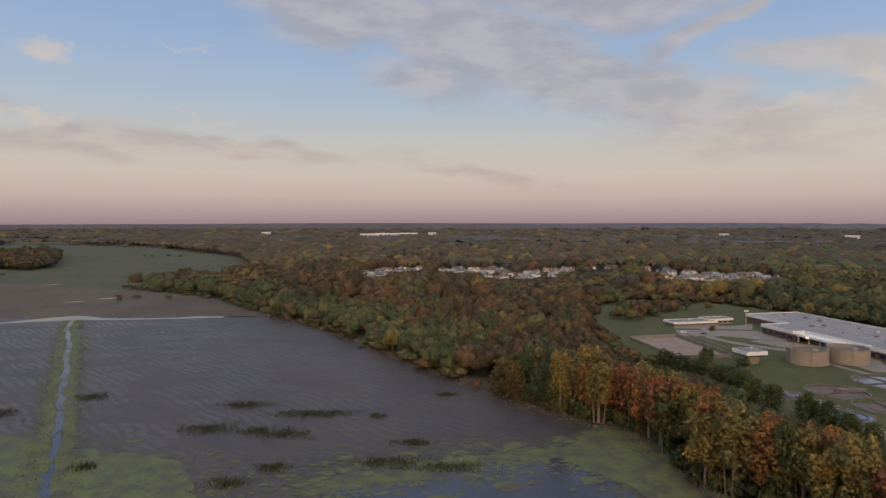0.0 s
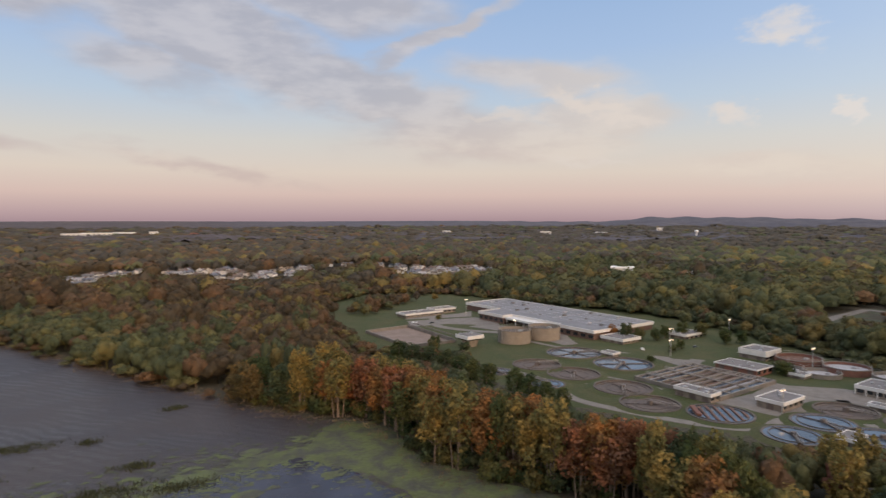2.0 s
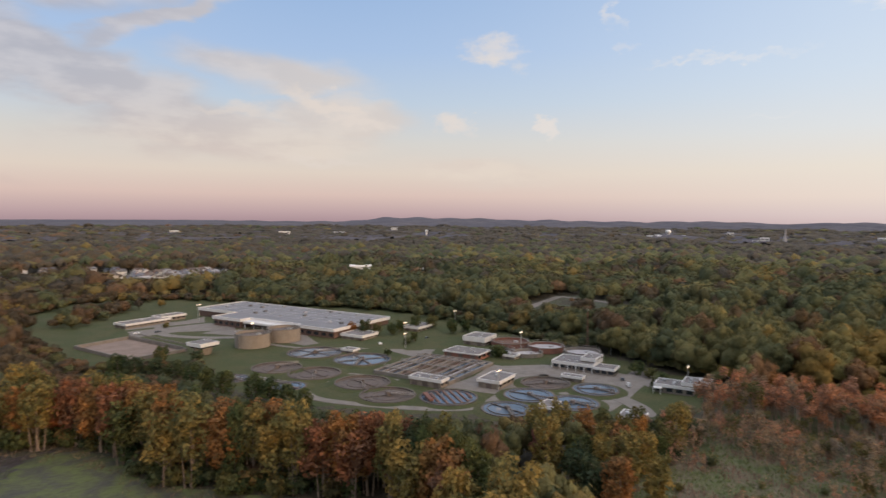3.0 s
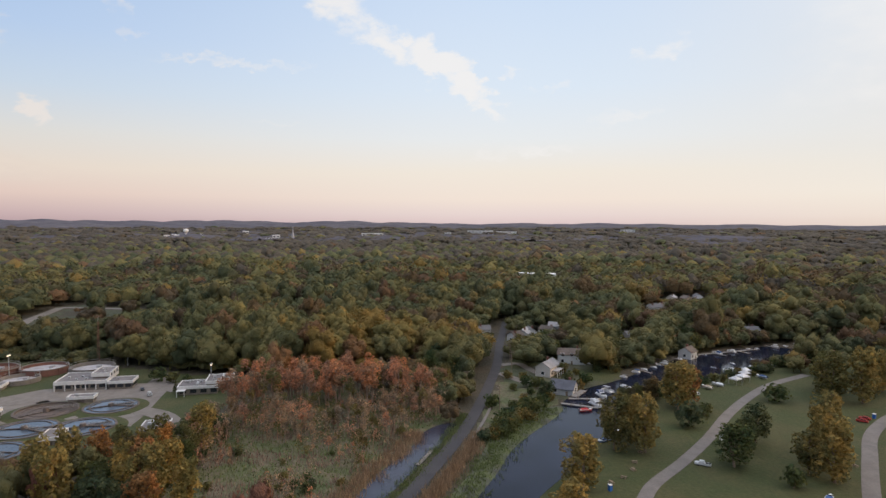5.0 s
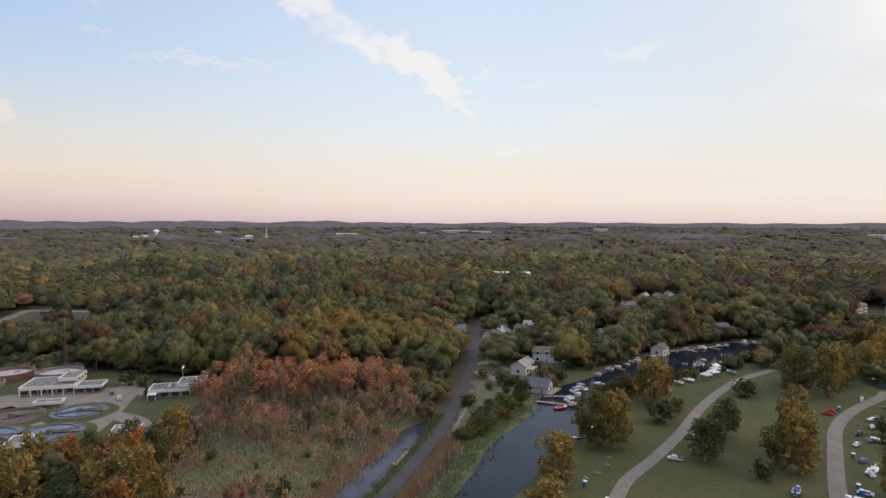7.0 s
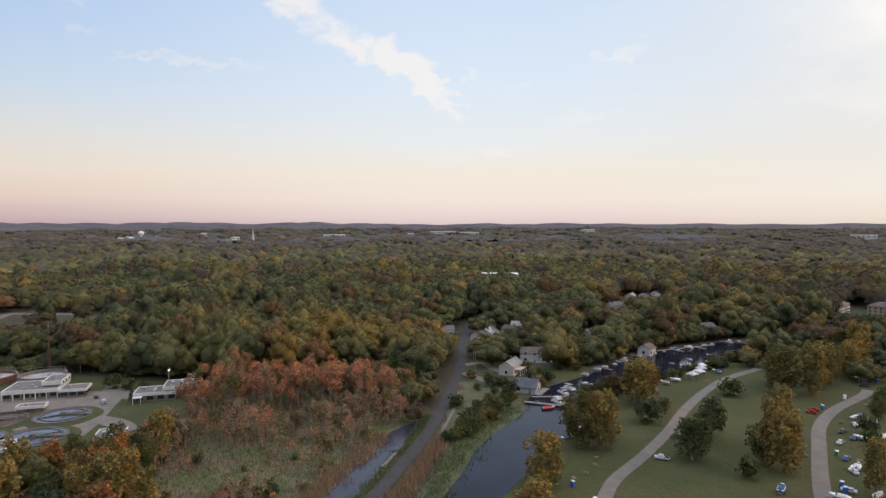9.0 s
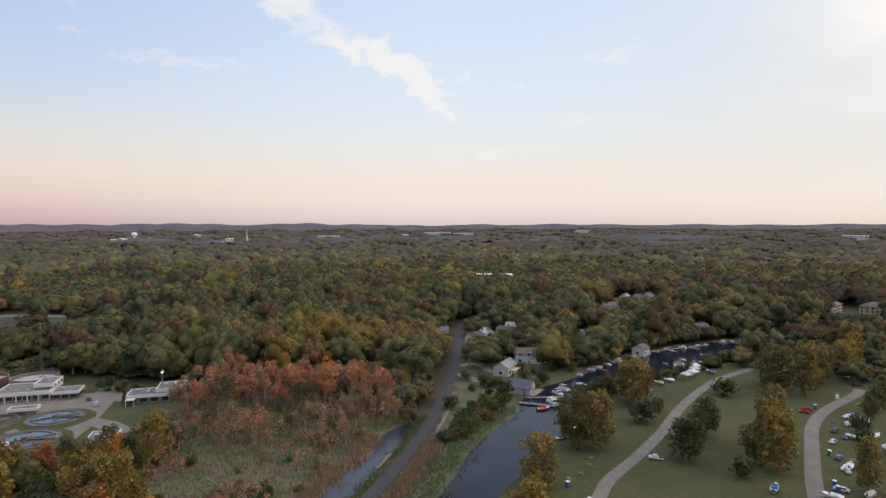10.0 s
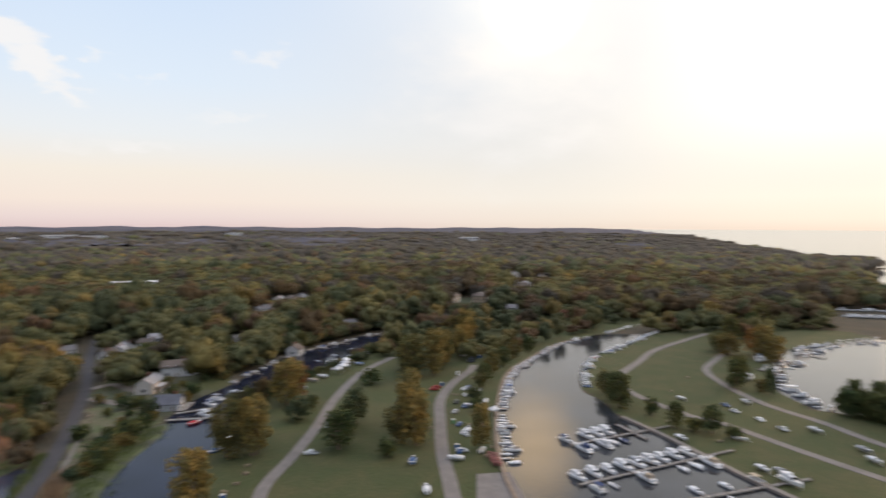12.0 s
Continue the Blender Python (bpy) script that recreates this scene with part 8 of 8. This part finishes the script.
    for line, w in (([(120, -38), (130, -42), (139.5, -48.2), (149.5, -54.5), (163.5, -67.3), (182.5, -83), (204.9, -99.5), (225.5, -117.2), (243.1, -135.4), (258.2, -158.3)], (3.4, 3.6)),
                    ([(98, -82), (112, -86), (124.3, -93), (142.5, -104), (166.5, -120.6), (184, -133.5), (199.5, -150), (215, -172.5), (222, -180)], (4.0, 3.8)),
                    ([(172, -224), (182, -250), (194, -280), (202, -324), (206, -350)], 3.8), ([(30, -205), (68, -213), (88, -221), (111.6, -227.5), (135.5, -242.5), (153.5, -260), (162, -282), (168, -300)], 3.4),
                    ([(30, -180), (59, -184.3), (76, -187), (93.4, -190.5), (107.8, -193.5), (117, -192), (138, -196.3), (153, -202.6), (166, -214), (172, -224)], 3.4)):
        solid("gravel_path", ribbon(flowing(line, 6), w, -0.05, 0.1), GRAVEL, "winding pale gravel lane across the grass", "path", kind="structure")
    park_car(161.1, -71.7, 60, "silver", True)
    for x, y, a, paint, pickup in ((177.5, -136, 130, "dark", False), (168.5, -128.5, 125, "silver", False), (182, -147, 140, "silver", False), (190, -150, 100, "white", False), (196.5, -139.4, 50, "red", False), (199, -142, 50, "red", False), (226.9, -182.2, 60, "dark", False),
                                   (229.5, -184.5, 60, "dark", False), (232, -187, 60, "dark", True), (240.2, -187.9, 20, "silver", False), (112.2, -208.6, 160, "silver", False), (102.3, -206.4, 150, "white", False), (93.1, -202.6, 150, "silver", True), (118, -213, 150, "blue", False),
                                   (150, -118, 130, "white", False), (262, -45, 120, "silver", False), (235, 112, 30, "dark", False), (228, 106, 30, "silver", True), (243, 230, 20, "dark", False), (150, 352, 10, "dark", False), (140, 356, 10, "white", False), (215, 237, 60, "silver", False)):
        park_car(x, y, a, paint, pickup)
    for x, y, c in ((145.9, -42.5, "blue"), (140.5, -107.9, "blue"), (137.5, -106.5, "blue"), (200.4, -146.1, "blue"), (211.4, -162.5, "white"), (159.6, -120.8, "green"), (238, -196, "white"), (232, -192, "blue"), (134.5, -50, "white"), (180.4, -85.7, "white"), (136.5, -45, "white")):
        toilet_cabin(x, y, c)
    for x, y, a, s in ((247.3, -125.6, 20, 3.8), (252.5, -129, 20, 3.4), (243, -120.5, 30, 3.6), (257.5, -132, 10, 3.0), (158, -137, 0, 2.8)):
        canopy_tent(x, y, a, s)
    for x, y, a, kind, cover in ((139, -91.5, -40, "runabout", "blue"), (121.6, -84.1, -30, "runabout", "white"), (134, -112, -60, "fishing", "tan"), (162, -141, -50, "runabout", "white"), (171, -144, -60, "runabout", "white"), (80.1, -163.9, 160, "runabout", "white"), (76, -166, 165, "runabout", "grey"),
                                 (71.5, -160.7, 160, "cruiser", "white"), (106.6, -167.8, 160, "runabout", "white"), (96, -182, 200, "fishing", "tan"), (138, -258, 120, "cruiser", "white"), (132, -256, 100, "cruiser", "white"), (126, -256, 90, "runabout", "tan"), (147, -296, 80, "cruiser", "white"), (151, -302, 90, "cruiser", "blue"),
                                 (240, -112, 40, "runabout", "white"), (236, -106, 30, "runabout", "tan"), (259, -126, 30, "cruiser", "white"), (263, -133, 30, "runabout", "white"), (252, -136, 30, "runabout", "blue"), (268, -141, 30, "runabout", "white"), (272, -150, 30, "runabout", "white"), (228, -98, 10, "fishing", "white"),
                                 (187, -56, 10, "runabout", "white"), (194, -60, 40, "fishing", "white"), (86, -209, 160, "runabout", "white"), (70, -202, 160, "runabout", "grey"), (65, -195, 150, "runabout", "white"), (132, -207, 170, "fishing", "white"), (115, -222, 150, "runabout", "white")):
        trailer_boat(x, y, a, kind, cover)
    for i in range(6):
        u = (i + rnd.random() * 0.6) / 6
        park_car(136 + 62 * u + rnd.uniform(-2, 2), -104.5 - 52 * u + rnd.uniform(-2, 2), rnd.choice((-40, 140, 50)) + rnd.uniform(-15, 15), rnd.choice(("dark", "silver", "blue", "dark")), rnd.random() < 0.3)
    for i in range(4):
        u = (i + rnd.random() * 0.6) / 4
        trailer_boat(131 + 68 * u + rnd.uniform(-2, 2), -103.5 - 59 * u + rnd.uniform(-3, 3), rnd.choice((-50, 130, 40)) + rnd.uniform(-20, 20), rnd.choice(("runabout", "fishing")), rnd.choice(("white", "white", "grey", "tan")))
    for x, y, a in ((150, -44, 20), (153, -48, 60), (158, -52, 10), (163, -54, 80), (170, -58, 30), (175, -55, 0), (135, -117, 20), (131, -111, 60), (152, -128, 30), (155, -124, 70), (186, -142, 10), (193, -155, 40), (203, -164, 0), (160, -112, 20), (119, -180, 20), (99, -176, 60), (141, -214, 30), (150, -240, 0), (205, -130, 20), (216, -140, 50)):
        picnic_table(x, y, a)
    for i in range(14):
        root = thing("kayak", "faded red kayak lying on a rack by the water", "kayak", Matrix.Translation((123.5 + (i % 7) * 1.1, -108.6 - (i % 7) * 0.6, 0.4 + (i // 7) * 0.7)) @ Matrix.Rotation(radians(35), 4, "Z") @ Matrix.Scale(1 / UNIT, 4), "kayaks")
        part("shell", hull_form(3.6, 0.75, 0.32, 0.05), FADED, root)
        part("cockpit", Form().box(-0.1, 0, 0.3, 1.0, 0.5, 0.06), TYRE, root)
    rack = thing("kayak_rack", "low timber rack holding two layers of kayaks", "rack", Matrix.Identity(4), "")
    for k in range(2):
        for s in (-1.0, 1.0):
            x0, y0 = 123.0 + s * 0.82, -108.2 + s * 0.57
            part("beam", Form().limb((x0, y0, 0.3 + 0.7 * k), (x0 + 7.4, y0 - 4.1, 0.3 + 0.7 * k), 0.06, 0.06, 4), TIMBER, rack)
            for q in (0, 1):
                part("post", Form().box(x0 + 7.4 * q, y0 - 4.1 * q, 0, 0.1, 0.1, 1.1), TIMBER, rack)
    for ob in (*FLEET.values(), *CARS.values()):
        for o in (*ob.children_recursive, ob):
            bpy.data.objects.remove(o)


harbour()


# ---- reeds, weeds and shrubs ----
def tufts(name, label, material, places, height, blades, rng, spread=0.9, wide=0.09):
    """Blades of reed or grass in clumps at the given places."""
    p = np.repeat(np.asarray(places, float), blades, 0)
    n = len(p)
    root = p + rng.normal(0, spread, (n, 2))
    lean = rng.normal(0, 0.35, (n, 2))
    h = height * rng.uniform(0.55, 1.15, n)
    a = rng.uniform(0, 6.28, n)
    w = wide * rng.uniform(0.7, 1.6, n)
    side = np.stack([np.cos(a) * w, np.sin(a) * w], 1)
    v = np.zeros((n, 3, 3))
    v[:, 0, :2], v[:, 1, :2], v[:, 2, :2] = root - side, root + side, root + lean * h[:, None] * 0.6
    v[:, 2, 2] = h
    me = big_mesh(name, v.reshape(-1, 3), np.arange(3 * n).reshape(-1, 3), [material])
    tagged(new(name, me), label, "plants", kind="stuff")


def along(line, width, count, rng):
    pts = np.array(line)
    seg = np.hypot(*np.diff(pts, axis=0).T)
    at = rng.uniform(0, seg.sum(), count)
    cum = np.concatenate([[0], np.cumsum(seg)])
    k = np.clip(np.searchsorted(cum, at) - 1, 0, len(seg) - 1)
    u = (at - cum[k]) / seg[k]
    return pts[k] * (1 - u)[:, None] + pts[k + 1] * u[:, None] + rng.normal(0, width, (count, 2))


STRAW = surface("dry_reed", (0.24, 0.16, 0.095), 0.9, island=0.35)
GREENREED = surface("green_sedge", (0.10, 0.125, 0.04), 0.9, island=0.4)
PINKREED = surface("reddish_dry_grass", (0.20, 0.13, 0.10), 0.9, island=0.35)
FRINGE = surface("dull_brown_reed", (0.13, 0.095, 0.06), 0.9, island=0.35)
DARKSEDGE = surface("dark_sedge", (0.04, 0.045, 0.02), 0.9, island=0.4)


def duckweed_flakes():
    """Loose flakes of weed that thin out round the duckweed beds."""
    rng = np.random.default_rng(3)
    pts = np.concatenate([along_edge(ALGAE_BEDS[0], 6.0, 1500, rng), along_edge(ALGAE_BEDS[1] + ALGAE_BEDS[1][:1], 4.5, 3600, rng), along_edge([(-60, 150), (-20, 160), (20, 175)], 9.0, 900, rng)])
    pts = pts[inside(pts[:, 0], pts[:, 1], MARSH)]
    n = len(pts)
    a, r = rng.uniform(0, 6.28, (n, 1)), rng.gamma(2.0, 0.17, (n, 1)) + 0.08
    v = np.zeros((n, 3, 3))
    for k, (turn, wide) in enumerate(((0.0, 1.5), (2.0, 1.0), (4.1, 1.2))):
        v[:, k, 0], v[:, k, 1] = pts[:, 0] + (r * 1.6 * wide * np.cos(a + turn))[:, 0], pts[:, 1] + (r * wide * np.sin(a + turn))[:, 0]
        v[:, k, 2] = 0.068 + 0.000004 * np.arange(n)
    me = big_mesh("duckweed", v.reshape(-1, 3), np.arange(3 * n).reshape(-1, 3), [ALGAE])
    tagged(new("duckweed", me), "loose flakes of yellow-green duckweed on the marsh water", "weed", kind="stuff")


def greenery():
    rng = np.random.default_rng(8)
    duckweed_flakes()
    verge = [(126, 6), (142, 0.5), (160, -5.8), (176, -11.2), (186, -14.5)]
    tufts("reeds", "tall tan reeds between the road and the canal", STRAW, along(verge, 0.9, 420, rng), 2.2, 9, rng)
    sheet("weed_bank", flowing([(118, 0), (140, -3), (157, -9.5), (172, -14), (187, -18), (202, -28), (212, -38), (213, -45), (202, -40.5), (187, -30.5), (172, -22), (157, -16.5), (141, -9.5), (118, 2)], 4, True), 0.09, ALGAE, "green duckweed fringe along the canal bank", "bank", 0.1)
    tufts("sedge", "green sedge along the canal bank", GREENREED, along([(130, -3), (157, -12), (176, -19), (196, -31), (210, -41)], 2.2, 700, rng), 0.9, 8, rng)
    tufts("reeds", "tan reeds on the ditch bank", STRAW, along([(130, 27), (143, 20.5), (156, 16.5), (172, 9.5), (186, 6)], 1.6, 330, rng), 2.0, 8, rng)
    tufts("grass", "grass verge between ditch and road", GREENREED, along([(128, 16.5), (143, 9.6), (160, 3.6), (182, -3.9), (205, -10)], 0.6, 420, rng), 0.7, 8, rng)
    x, y = scatter(120, 262, 1.9, rng, 58, 98)
    ok = inside(x, y, SWAMP_BED) & (line_distance(x, y, SIDE_POOL + SIDE_POOL[:1]) > 2) & (line_distance(x, y, ROAD) > 6)
    x, y = x[ok], y[ok]
    kind = np.array([noise.noise((a / 9, b / 9, 2.0)) for a, b in zip(x, y)])
    tufts("dry_grass", "reddish dry marsh grass in the swamp", PINKREED, np.c_[x, y][kind > 0.05], 1.4, 8, rng, 0.9, 0.1)
    tufts("sedge", "green sedge in the swamp", GREENREED, np.c_[x, y][kind <= 0.05], 0.8, 8, rng, 0.9, 0.1)
    # marsh: weedy islets and the fringe at the wood's edge
    for cx, cy, w, d in ((-70, 215, 9, 2.2), (-44, 205, 13, 1.8), (-74, 190, 9, 2.2), (-58, 188, 5, 1.4), (-48, 186, 8, 2.0), (-22, 203, 3, 1), (-45, 160, 4, 1.6), (-14, 163, 10, 1.8), (2, 160, 9, 1.6), (-54, 150, 5, 1.6), (-95, 160, 4, 1.2), (2, 228, 4, 1.2), (-150, 205, 6, 2), (-9, 178, 5, 1), (-130, 225, 6, 2)):
        places = np.c_[rng.normal(cx, w / 2, int(16 * w)), rng.normal(cy, d, int(16 * w))]
        tufts("sedge", "dark sedge islet in the marsh", DARKSEDGE, places, 0.9, 6, rng)
    tufts("reeds", "brown reed fringe at the wood's edge", FRINGE, along(MARSH_EDGE[3:-2], 3.2, 700, rng), 0.9, 6, rng)
    tufts("sedge", "weedy fringe of the marsh ditch", GREENREED, np.concatenate([along([(-243 + s, 402), (-197 + s, 322), (-162 + s, 262), (-127 + s, 201), (-94 + s, 142)], 2.0, 420, rng) for s in (-5, 5)]), 0.8, 6, rng)


greenery()


# ---- from the plan's units to metres ----
def to_metres():
    """Everything above is laid out in the plan's units of 1.3 m; cars, tables and the like keep their true size."""
    for ob in scene.objects:
        if ob.parent is None and ob.type in ("MESH", "EMPTY"):
            ob.matrix_basis = Matrix.Scale(UNIT, 4) @ ob.matrix_basis


to_metres()
